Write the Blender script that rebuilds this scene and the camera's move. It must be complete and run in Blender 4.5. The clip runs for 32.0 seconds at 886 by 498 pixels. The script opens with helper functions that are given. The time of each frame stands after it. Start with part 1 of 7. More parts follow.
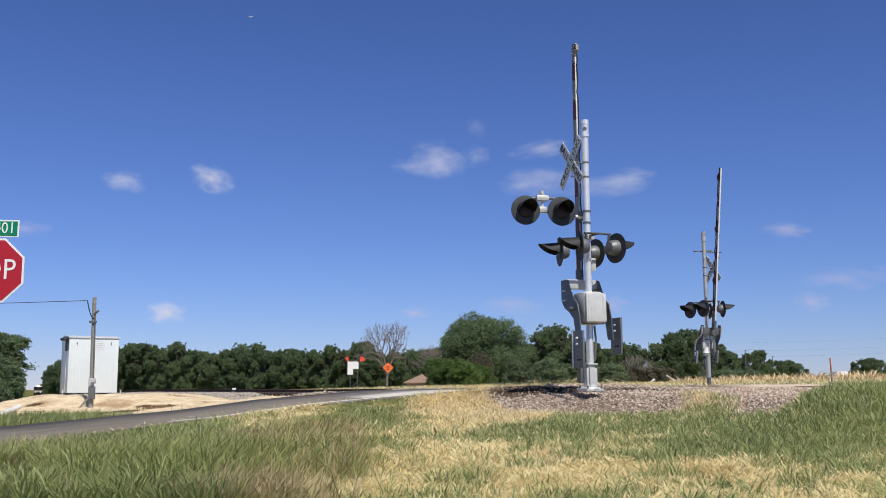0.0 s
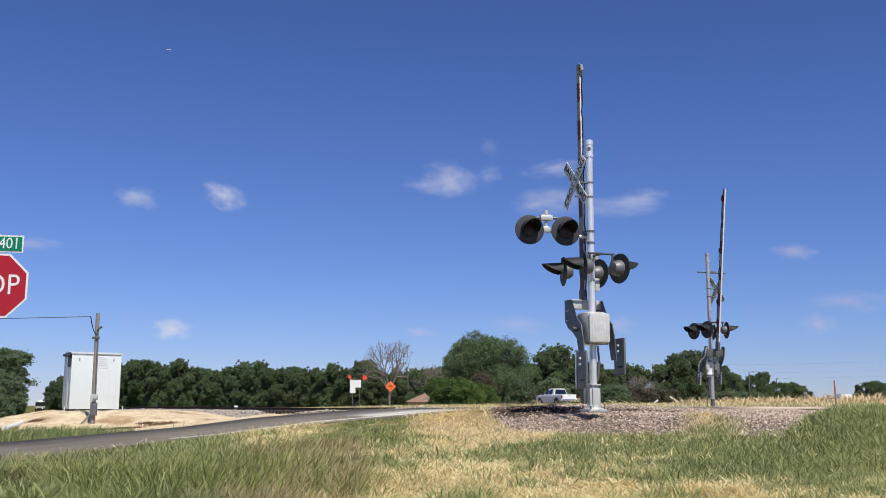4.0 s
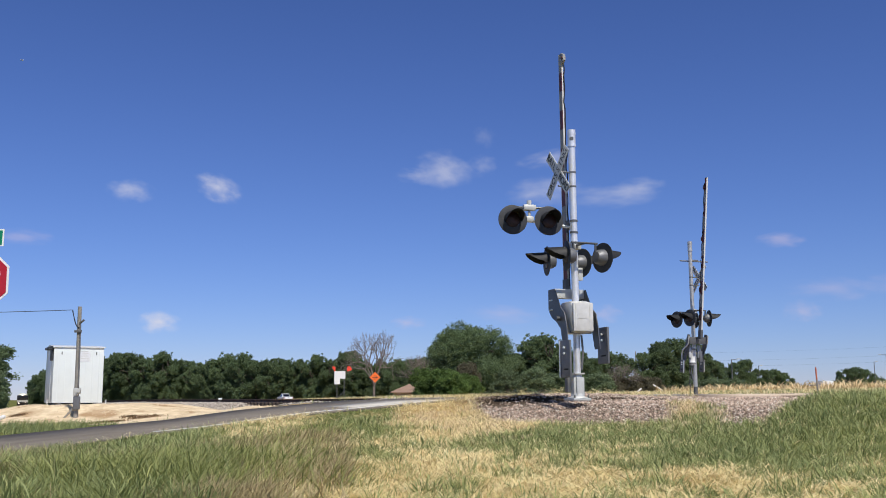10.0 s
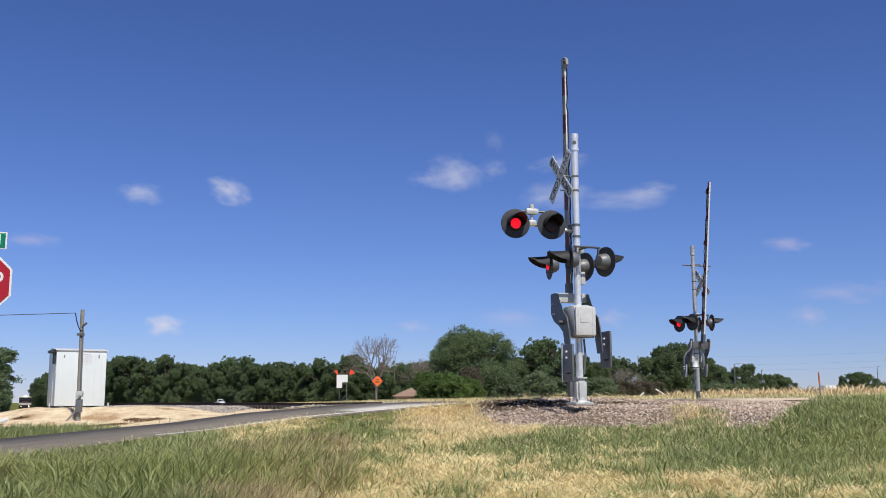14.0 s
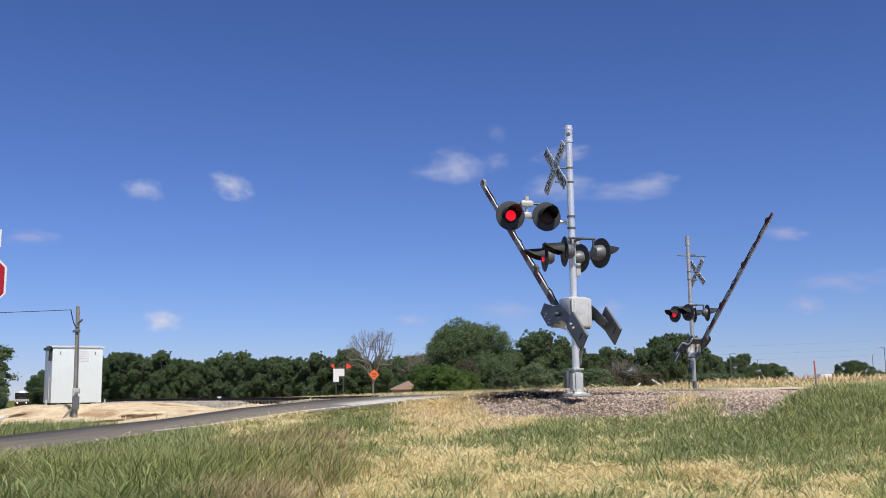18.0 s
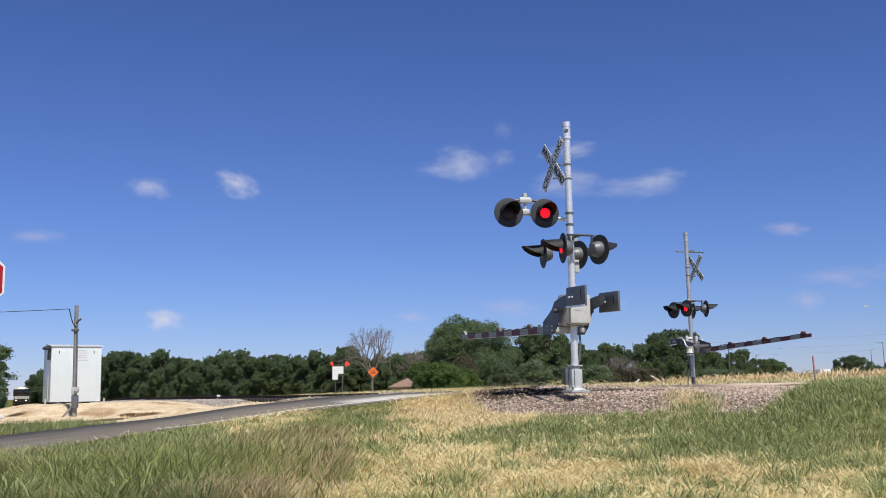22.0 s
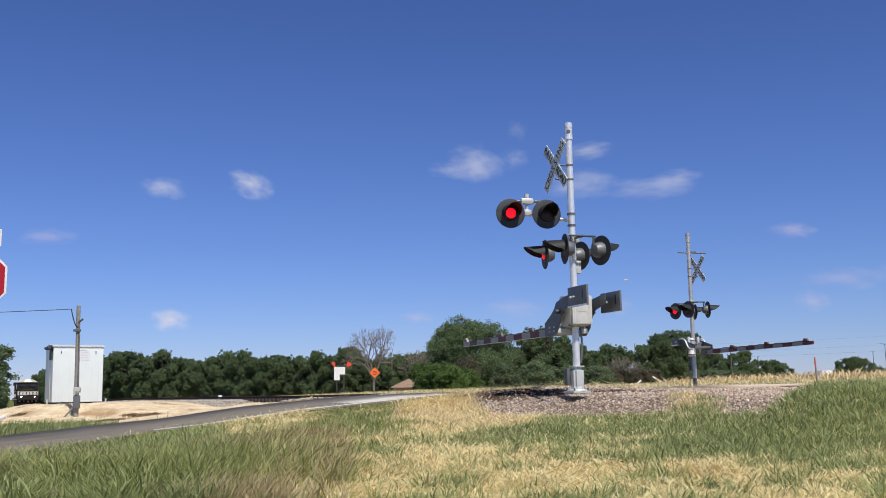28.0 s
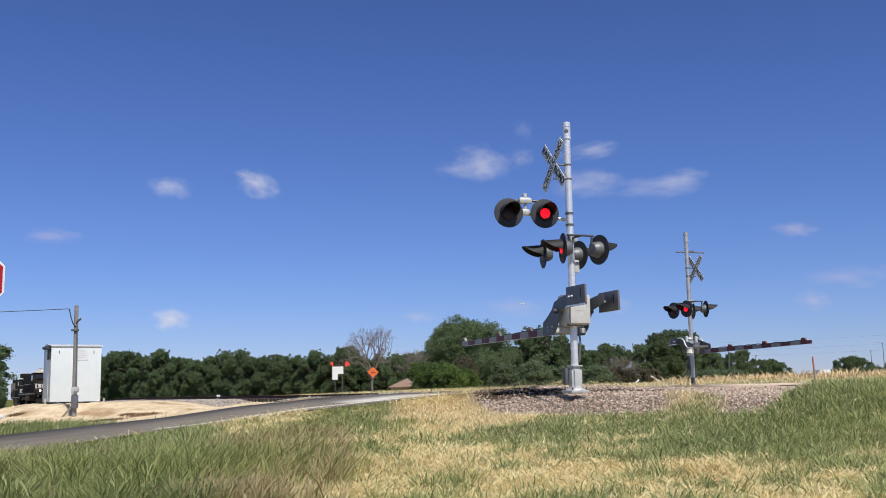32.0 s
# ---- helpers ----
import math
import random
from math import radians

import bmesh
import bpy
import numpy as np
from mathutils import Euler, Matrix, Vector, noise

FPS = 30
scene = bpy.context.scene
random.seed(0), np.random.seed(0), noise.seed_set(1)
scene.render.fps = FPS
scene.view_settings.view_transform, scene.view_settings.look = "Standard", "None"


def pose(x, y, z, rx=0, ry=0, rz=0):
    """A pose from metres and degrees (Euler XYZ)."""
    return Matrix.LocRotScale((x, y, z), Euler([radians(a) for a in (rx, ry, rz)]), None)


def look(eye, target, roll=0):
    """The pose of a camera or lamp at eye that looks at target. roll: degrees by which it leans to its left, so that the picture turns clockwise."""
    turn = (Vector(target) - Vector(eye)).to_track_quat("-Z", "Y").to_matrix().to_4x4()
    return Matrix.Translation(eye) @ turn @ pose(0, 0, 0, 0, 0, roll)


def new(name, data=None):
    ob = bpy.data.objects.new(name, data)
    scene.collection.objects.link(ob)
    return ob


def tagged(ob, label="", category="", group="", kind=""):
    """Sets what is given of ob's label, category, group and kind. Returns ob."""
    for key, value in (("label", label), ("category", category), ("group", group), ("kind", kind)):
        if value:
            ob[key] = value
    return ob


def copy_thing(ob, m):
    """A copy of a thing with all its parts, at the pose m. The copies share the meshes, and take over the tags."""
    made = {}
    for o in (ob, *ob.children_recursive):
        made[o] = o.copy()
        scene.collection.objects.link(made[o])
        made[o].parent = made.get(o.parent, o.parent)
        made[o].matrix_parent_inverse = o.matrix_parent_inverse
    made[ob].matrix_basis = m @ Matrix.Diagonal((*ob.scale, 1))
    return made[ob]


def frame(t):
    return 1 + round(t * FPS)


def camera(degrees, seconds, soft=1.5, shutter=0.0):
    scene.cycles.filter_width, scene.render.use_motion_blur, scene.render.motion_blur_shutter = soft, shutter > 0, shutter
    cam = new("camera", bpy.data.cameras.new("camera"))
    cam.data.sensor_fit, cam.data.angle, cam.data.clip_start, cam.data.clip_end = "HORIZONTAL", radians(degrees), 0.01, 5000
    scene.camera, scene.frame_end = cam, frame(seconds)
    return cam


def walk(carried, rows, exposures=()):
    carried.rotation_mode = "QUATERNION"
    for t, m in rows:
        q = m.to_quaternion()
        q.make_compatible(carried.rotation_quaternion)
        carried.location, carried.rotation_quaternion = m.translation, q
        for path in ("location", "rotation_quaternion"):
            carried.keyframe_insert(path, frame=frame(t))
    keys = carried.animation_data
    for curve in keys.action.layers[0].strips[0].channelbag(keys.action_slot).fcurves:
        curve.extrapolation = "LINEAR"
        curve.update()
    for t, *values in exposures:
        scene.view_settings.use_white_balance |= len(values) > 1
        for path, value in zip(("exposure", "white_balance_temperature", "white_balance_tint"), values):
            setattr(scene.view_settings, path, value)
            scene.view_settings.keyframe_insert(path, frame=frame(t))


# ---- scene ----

EYE = (0.0, 0.0, 1.25)


def aim(yaw, pitch, roll):
    """The camera on its tripod: turned left by yaw, up by pitch, leaning by roll (degrees)."""
    return Matrix.Translation(EYE) @ pose(0, 0, 0, 0, 0, yaw) @ pose(0, 0, 0, pitch) @ pose(0, 0, 0, 0, roll) @ pose(0, 0, 0, 90)


cam = camera(48.27, 32.0, soft=0.95)
walk(cam, [
    (0, aim(0.965, 7.997, 0.210)), (0.5, aim(0.766, 8.230, -0.224)), (1, aim(0.684, 9.085, -1.015)), 
    (1.5, aim(0.837, 9.388, -1.092)), (2, aim(1.068, 9.411, -0.837)), (2.5, aim(1.136, 9.220, -0.428)), 
    (3, aim(1.186, 9.133, -0.296)), (3.5, aim(1.189, 9.105, -0.295)), (5.5, aim(1.005, 8.962, -0.070)), 
    (6, aim(0.935, 8.813, 0.113)), (6.5, aim(0.977, 8.752, 0.257)), (7, aim(1.056, 8.717, 0.225)), 
    (7.5, aim(1.097, 8.713, 0.245)), (8, aim(0.917, 8.737, 0.170)), (8.5, aim(0.546, 8.738, 0.092)), 
    (9, aim(0.316, 8.627, 0.233)), (9.5, aim(0.201, 8.548, 0.302)), (10, aim(0.213, 8.539, 0.270)), 
    (10.5, aim(0.218, 8.531, 0.267)), (11, aim(0.247, 8.535, 0.276)), (11.5, aim(0.267, 8.544, 0.326)), 
    (12, aim(0.263, 8.558, 0.308)), (12.5, aim(0.324, 8.631, 0.203)), (13, aim(0.359, 8.715, 0.115)), 
    (13.5, aim(0.371, 8.770, 0.014)), (14, aim(0.362, 8.759, 0.140)), (14.5, aim(0.339, 8.718, 0.189)), 
    (16.5, aim(0.280, 8.636, 0.358)), (17, aim(0.229, 8.581, 0.392)), (17.5, aim(0.122, 8.431, 0.652)), 
    (18, aim(0.091, 8.348, 0.774)), (18.5, aim(0.175, 8.350, 0.760)), (19, aim(0.116, 8.329, 0.831)), 
    (19.5, aim(0.049, 8.313, 0.848)), (20, aim(-0.035, 8.249, 0.918)), (20.5, aim(-0.035, 8.212, 0.981)), 
    (21, aim(0.011, 8.223, 0.990)), (21.5, aim(0.021, 8.212, 0.997)), (22, aim(0.002, 8.184, 1.074)), 
    (22.5, aim(0.033, 8.186, 1.065)), (23, aim(0.002, 8.184, 1.074)), (24, aim(0.050, 8.190, 1.061)), 
    (25, aim(0.102, 8.215, 0.982)), (25.5, aim(0.102, 8.215, 0.982)), (27.5, aim(0.101, 8.224, 0.989)), 
    (28, aim(0.106, 8.225, 0.989)), (29, aim(0.087, 8.233, 1.026)), (30, aim(0.098, 8.233, 1.044)), 
    (31, aim(0.007, 8.213, 0.991)), (32, aim(0.000, 8.194, 1.031)), 
], exposures=[(0, 0.0), (32, 0.0)])

# ---- daylight ----
SUN_EL, SUN_AZ = radians(54), radians(153)      # azimuth clockwise from +Y
world = bpy.data.worlds.new("sky")
scene.world = world
world.use_nodes = True
wn = world.node_tree
wn.nodes.clear()
sky = wn.nodes.new("ShaderNodeTexSky")
sky.sky_type, sky.sun_disc, sky.sun_elevation, sky.sun_rotation = "NISHITA", False, SUN_EL, SUN_AZ
sky.air_density, sky.dust_density, sky.ozone_density = 1.0, 0.0, 8.0
bg = wn.nodes.new("ShaderNodeBackground")
bg.inputs["Strength"].default_value = 0.09
wout = wn.nodes.new("ShaderNodeOutputWorld")
tint = wn.nodes.new("ShaderNodeMix")
tint.data_type, tint.blend_type = "RGBA", "MULTIPLY"
tint.inputs["Factor"].default_value = 1.0
wco, wsep, wramp, wtint = (wn.nodes.new("ShaderNode" + k) for k in ("TexCoord", "SeparateXYZ", "MapRange", "Mix"))
wn.links.new(wco.outputs["Generated"], wsep.inputs[0])
wn.links.new(wsep.outputs["Z"], wramp.inputs["Value"])
wramp.inputs["From Min"].default_value, wramp.inputs["From Max"].default_value = 0.0, 0.38
wtint.data_type = "RGBA"
wtint.inputs["A"].default_value, wtint.inputs["B"].default_value = (0.79, 0.82, 1.17, 1), (0.66, 0.71, 1.05, 1)
wn.links.new(wramp.outputs[0], wtint.inputs["Factor"])
wover, wzen = wn.nodes.new("ShaderNodeMapRange"), wn.nodes.new("ShaderNodeMix")
wn.links.new(wsep.outputs["Z"], wover.inputs["Value"])
wover.inputs["From Min"].default_value, wover.inputs["From Max"].default_value = 0.40, 0.95
wzen.data_type = "RGBA"
wzen.inputs["B"].default_value = (2.3, 1.42, 0.66, 1)
wn.links.new(wtint.outputs["Result"], wzen.inputs["A"])
wn.links.new(wover.outputs[0], wzen.inputs["Factor"])
wn.links.new(wzen.outputs["Result"], tint.inputs["B"])
wn.links.new(sky.outputs[0], tint.inputs["A"])
wn.links.new(tint.outputs["Result"], bg.inputs[0])
wn.links.new(bg.outputs[0], wout.inputs[0])
sun = new("sun", bpy.data.lights.new("sun", "SUN"))
sun.data.energy, sun.data.angle, sun.data.color = 4.6, radians(0.6), (1.0, 0.95, 0.87)
sun_dir = Vector((math.sin(SUN_AZ) * math.cos(SUN_EL), math.cos(SUN_AZ) * math.cos(SUN_EL), math.sin(SUN_EL)))
sun.matrix_world = look(sun_dir * 100, (0, 0, 0))


# ---- materials ----
def mat(name, color, rough=0.6, metal=0.0, vary=0.15, scale=6.0, fine=60.0, bump=0.0, rand=0.0, island=0.0, stain=None, spec=0.5):
    """A surface with two scales of variation, fine relief, and chance differences between pieces."""
    m = bpy.data.materials.new(name)
    m.use_nodes = True
    nt = m.node_tree
    b = nt.nodes["Principled BSDF"]
    b.inputs["Roughness"].default_value, b.inputs["Metallic"].default_value = rough, metal
    b.inputs["Specular IOR Level"].default_value = spec
    co = nt.nodes.new("ShaderNodeTexCoord")
    n1, n2 = nt.nodes.new("ShaderNodeTexNoise"), nt.nodes.new("ShaderNodeTexNoise")
    n1.inputs["Scale"].default_value, n2.inputs["Scale"].default_value = scale, fine
    n1.inputs["Detail"].default_value = 5
    for n in (n1, n2):
        nt.links.new(co.outputs["Object"], n.inputs["Vector"])
    add = nt.nodes.new("ShaderNodeMath")
    add.operation = "ADD"
    nt.links.new(n1.outputs["Fac"], add.inputs[0])
    nt.links.new(n2.outputs["Fac"], add.inputs[1])
    last = add
    for src, amount in (("rand", rand), ("island", island)):
        if amount:
            node = nt.nodes.new("ShaderNodeObjectInfo" if src == "rand" else "ShaderNodeNewGeometry")
            mul = nt.nodes.new("ShaderNodeMath")
            mul.operation = "MULTIPLY_ADD"
            mul.inputs[1].default_value = amount
            nt.links.new(node.outputs["Random" if src == "rand" else "Random Per Island"], mul.inputs[0])
            nt.links.new(last.outputs[0], mul.inputs[2])
            last = mul
    mid = 1.0 + 0.5 * (rand + island)
    span = 0.35 + 0.5 * (rand + island)
    mr = nt.nodes.new("ShaderNodeMapRange")
    mr.inputs["From Min"].default_value, mr.inputs["From Max"].default_value = mid - span, mid + span
    nt.links.new(last.outputs[0], mr.inputs["Value"])
    mix = nt.nodes.new("ShaderNodeMix")
    mix.data_type = "RGBA"
    c = Vector(color)
    dark = stain if stain else tuple(c * (1 - vary))
    lite = tuple(min(1.0, v) for v in c * (1 + vary))
    mix.inputs["A"].default_value, mix.inputs["B"].default_value = (*dark, 1), (*lite, 1)
    nt.links.new(mr.outputs[0], mix.inputs["Factor"])
    nt.links.new(mix.outputs["Result"], b.inputs["Base Color"])
    if bump:
        bp = nt.nodes.new("ShaderNodeBump")
        bp.inputs["Strength"].default_value, bp.inputs["Distance"].default_value = bump, 0.02
        nt.links.new(add.outputs[0], bp.inputs["Height"])
        nt.links.new(bp.outputs[0], b.inputs["Normal"])
    return m


def glow(name, color, strength):
    m = bpy.data.materials.new(name)
    m.use_nodes = True
    b = m.node_tree.nodes["Principled BSDF"]
    b.inputs["Base Color"].default_value = (*color, 1)
    b.inputs["Emission Color"].default_value = (*color, 1)
    b.inputs["Emission Strength"].default_value = strength
    return m


def glass_dark(name, color, rough=0.05, coat=0.6):
    m = bpy.data.materials.new(name)
    m.use_nodes = True
    b = m.node_tree.nodes["Principled BSDF"]
    b.inputs["Base Color"].default_value, b.inputs["Roughness"].default_value = (*color, 1), rough
    b.inputs["Coat Weight"].default_value = coat
    return m


GALV = mat("galvanised_steel", (0.90, 0.90, 0.88), 0.36, 0.55, 0.16, 7, 90, 0.06)
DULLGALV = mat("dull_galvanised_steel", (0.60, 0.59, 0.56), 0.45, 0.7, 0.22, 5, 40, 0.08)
ALU = mat("painted_aluminium", (0.55, 0.56, 0.545), 0.45, 0.2, 0.1, 8, 90, 0.05)
BOXPAINT = mat("box_paint", (0.74, 0.74, 0.72), 0.38, 0.15, 0.0, 2.2, 7, 0.0, stain=(0.56, 0.55, 0.52))
DARKSTEEL = mat("weathered_steel", (0.13, 0.135, 0.14), 0.55, 0.3, 0.25, 6, 60, 0.1)
GREYSTEEL = mat("grey_steel", (0.17, 0.175, 0.185), 0.5, 0.4, 0.15, 6, 60, 0.08)
STEELARM = mat("side_arm_steel", (0.125, 0.13, 0.135), 0.42, 0.6, 0.2, 5, 50, 0.08)
DISC = mat("sun_faded_black", (0.040, 0.044, 0.052), 0.6, 0.0, 0.25, 8, 80, 0.05, spec=0.35)
BLACKP = mat("black_paint", (0.020, 0.021, 0.024), 0.6, 0.0, 0.3, 8, 80, 0.05, spec=0.3)
REDLENS = glass_dark("dark_red_lens", (0.020, 0.002, 0.003), 0.45, 0.0)
REDGLOW = glow("lit_red_lamp", (0.95, 0.008, 0.028), 1.2)
led = REDGLOW.node_tree                          # a cluster of small bright dots
led_co, led_vo, led_mr = (led.nodes.new("ShaderNode" + k) for k in ("TexCoord", "TexVoronoi", "MapRange"))
led_vo.inputs["Scale"].default_value = 42.0
led_mr.inputs["From Min"].default_value, led_mr.inputs["From Max"].default_value = 0.0, 0.7
led_mr.inputs["To Min"].default_value, led_mr.inputs["To Max"].default_value = 1.5, 0.6
led.links.new(led_co.outputs["Object"], led_vo.inputs["Vector"])
led.links.new(led_vo.outputs["Distance"], led_mr.inputs["Value"])
led.links.new(led_mr.outputs[0], led.nodes["Principled BSDF"].inputs["Emission Strength"])
WHITESHEET = mat("white_reflective_sheet", (0.70, 0.70, 0.68), 0.5, 0.0, 0.08, 5, 60)
LETTERS = mat("black_letters", (0.02, 0.02, 0.022), 0.5)
REDSTRIPE = mat("faded_red_sheet", (0.13, 0.028, 0.032), 0.5, 0.0, 0.2, 6, 50)
WHITESTRIPE = mat("weathered_white_sheet", (0.31, 0.30, 0.28), 0.5, 0.0, 0.15, 6, 50)
CONCRETE = mat("pale_concrete", (0.46, 0.44, 0.41), 0.85, 0.0, 0.12, 2.0, 40, 0.2)
ASPHALT = mat("worn_asphalt", (0.185, 0.163, 0.142), 0.95, 0.0, 0.24, 0.9, 120, 0.3, spec=0.12)
PATCH = mat("pale_road_patch", (0.50, 0.47, 0.43), 0.9, 0.0, 0.25, 1.6, 60, 0.2, spec=0.12)
ROADWHITE = mat("road_paint_white", (0.74, 0.74, 0.72), 0.8, 0.0, 0.15, 3, 60)
RAIL = mat("rusty_rail", (0.075, 0.045, 0.032), 0.7, 0.3, 0.25, 4, 60)
TIE = mat("creosote_tie", (0.06, 0.045, 0.036), 0.9, 0.0, 0.3, 5, 50, 0.3, rand=0.5)
STONE = mat("ballast_stone", (0.40, 0.305, 0.245), 0.9, 0.0, 0.72, 3, 30, 0.0, island=2.4, spec=0.05)
PALESTONE = mat("pale_ballast_stone", (0.66, 0.59, 0.51), 0.9, 0.0, 0.30, 3, 30, 0.0, island=2.4, spec=0.05)
LIMESTONE = mat("crushed_limestone", (0.68, 0.55, 0.39), 0.95, 0.0, 0.14, 1.2, 30, 0.3)
TANGRAVEL = mat("dusty_tan_gravel", (0.52, 0.42, 0.33), 0.95, 0.0, 0.16, 1.2, 30, 0.3, spec=0.1)
SHEDWHITE = mat("shed_white_metal", (0.63, 0.685, 0.70), 0.45, 0.0, 0.04, 2, 30)
SHEDTRIM = mat("shed_roof_metal", (0.72, 0.75, 0.78), 0.4, 0.2, 0.05, 3, 30)
WOODGREY = mat("weathered_pole_wood", (0.25, 0.235, 0.21), 0.9, 0.0, 0.25, 8, 60, 0.3)
ORANGE = mat("orange_sign_sheet", (0.85, 0.17, 0.03), 0.5, 0.0, 0.06, 4, 40)
SIGNRED = mat("stop_sign_red", (0.42, 0.012, 0.025), 0.4, 0.0, 0.08, 3, 40)
SIGNGREEN = mat("street_sign_green", (0.0, 0.20, 0.10), 0.4, 0.0, 0.06, 4, 40)
SIGNWHITE = mat("sign_white", (0.80, 0.80, 0.80), 0.4, 0.0, 0.03, 4, 40)
BARK = mat("bark", (0.10, 0.08, 0.062), 0.95, 0.0, 0.3, 4, 30, 0.3)
DEADWOOD = mat("bare_grey_branches", (0.20, 0.17, 0.15), 0.95, 0.0, 0.2, 4, 30)


def blade_mat(name, color, vary, thin=0.4, **kw):
    """Thin leaves and stalks: part of the light passes through."""
    m = mat(name, color, 0.6, 0.0, vary, **kw)
    nt = m.node_tree
    b, out = nt.nodes["Principled BSDF"], nt.nodes["Material Output"]
    tr, mx = nt.nodes.new("ShaderNodeBsdfTranslucent"), nt.nodes.new("ShaderNodeMixShader")
    nt.links.new(b.inputs["Base Color"].links[0].from_socket, tr.inputs["Color"])
    mx.inputs[0].default_value = thin
    nt.links.new(b.outputs[0], mx.inputs[1])
    nt.links.new(tr.outputs[0], mx.inputs[2])
    nt.links.new(mx.outputs[0], out.inputs["Surface"])
    return m


def leaf_mat(name, color, vary=0.5):
    m = blade_mat(name, color, vary, 0.5, scale=0.35, fine=2.5, island=0.9, rand=0.6)
    m.node_tree.nodes["Principled BSDF"].inputs["Specular IOR Level"].default_value = 0.15
    return m


LEAF = leaf_mat("oak_leaves", (0.160, 0.220, 0.112), 0.42)
LEAF_LIGHT = leaf_mat("bright_leaves", (0.155, 0.235, 0.075), 0.45)
LEAF_BUSH = leaf_mat("bush_leaves", (0.195, 0.255, 0.145), 0.4)
LEAF_DULL = leaf_mat("dull_brush", (0.20, 0.185, 0.125))


# ---- mesh helpers ----
def finish(name, bm, material, smooth=False):
    me = bpy.data.meshes.new(name)
    bmesh.ops.recalc_face_normals(bm, faces=bm.faces)
    for f in bm.faces:
        f.smooth = True
    bm.to_mesh(me)
    bm.free()
    if not smooth:
        me.set_sharp_from_angle(angle=radians(38))
    for mm in (material if isinstance(material, (list, tuple)) else [material]):
        me.materials.append(mm)
    return me


def part(name, bm, material, parent=None, label="", at=None, smooth=False):
    ob = new(name, finish(name, bm, material, smooth))
    if parent is not None:
        ob.parent = parent
    if at is not None:
        ob.matrix_basis = at
    if label:
        ob["label"] = label
    return ob


def thing(name, m, label, category, group="", kind=""):
    ob = new(name)
    ob.empty_display_size = 0.2
    ob.matrix_basis = m
    return tagged(ob, label, category, group, kind)


def box(bm, c, s, m=None, bevel=0.0):
    g = bmesh.ops.create_cube(bm, size=1.0)
    vs = g["verts"]
    bmesh.ops.scale(bm, vec=s, verts=vs)
    if bevel:
        es = list({e for v in vs for e in v.link_edges})
        r = bmesh.ops.bevel(bm, geom=es, offset=bevel, segments=2, affect="EDGES", profile=0.6)
        vs = list({v for f in r["faces"] for v in f.verts} | {v for v in vs if v.is_valid})
    mm = Matrix.Translation(c) @ (m if m else Matrix())
    bmesh.ops.transform(bm, matrix=mm, verts=vs)
    return vs


def tube(bm, p, q, r0, r1=None, n=12, caps=True):
    p, q = Vector(p), Vector(q)
    r1 = r0 if r1 is None else r1
    d = q - p
    rot = d.to_track_quat("Z", "Y").to_matrix().to_4x4()
    mm = Matrix.Translation((p + q) / 2) @ rot
    bmesh.ops.create_cone(bm, cap_ends=caps, segments=n, radius1=r0, radius2=r1, depth=d.length, matrix=mm)


def plate(bm, pts, thick, m):
    """A flat plate: a polygon in x, z, with its thickness along y."""
    lo = [bm.verts.new(m @ Vector((x, -thick / 2, z))) for x, z in pts]
    hi = [bm.verts.new(m @ Vector((x, thick / 2, z))) for x, z in pts]
    bm.faces.new(lo)
    bm.faces.new(hi[::-1])
    for i in range(len(pts)):
        j = (i + 1) % len(pts)
        bm.faces.new((lo[j], lo[i], hi[i], hi[j]))


def bent(bm, pts, r, n=6):
    """One tube through a row of points."""
    pts = [Vector(q) for q in pts]
    rings = []
    for i, q in enumerate(pts):
        d = (pts[min(i + 1, len(pts) - 1)] - pts[max(i - 1, 0)]).to_track_quat("Z", "Y").to_matrix()
        rings.append([bm.verts.new(q + d @ Vector((r * math.cos(2 * math.pi * k / n), r * math.sin(2 * math.pi * k / n), 0))) for k in range(n)])
    for a, b in zip(rings, rings[1:]):
        for k in range(n):
            bm.faces.new((a[k], a[(k + 1) % n], b[(k + 1) % n], b[k]))
    bm.faces.new(rings[0][::-1])
    bm.faces.new(rings[-1])


def lathe(bm, prof, m, n=24):
    """A turned shape: radius and height pairs about the local z axis."""
    rings = [[bm.verts.new(m @ Vector((r * math.cos(2 * math.pi * i / n), r * math.sin(2 * math.pi * i / n), z))) for i in range(n)] for r, z in prof]
    for a, b in zip(rings, rings[1:]):
        for i in range(n):
            bm.faces.new((a[i], a[(i + 1) % n], b[(i + 1) % n], b[i]))
    bm.faces.new(rings[0][::-1])
    bm.faces.new(rings[-1])


def text_part(name, words, size, material, parent, at, label=""):
    cu = bpy.data.curves.new(name, "FONT")
    cu.body, cu.size, cu.align_x, cu.align_y, cu.extrude = words, size, "CENTER", "CENTER", 0.002
    cu.resolution_u = 3
    tmp = bpy.data.objects.new(name, cu)
    scene.collection.objects.link(tmp)
    bpy.context.view_layer.update()
    me = bpy.data.meshes.new_from_object(tmp)
    bpy.data.objects.remove(tmp)
    me.materials.clear()
    me.materials.append(material)
    ob = new(name, me)
    ob.parent, ob.matrix_basis = parent, at
    if label:
        ob["label"] = label
    return ob


def smooth01(t):
    t = np.clip(t, 0, 1)
    return t * t * (3 - 2 * t)


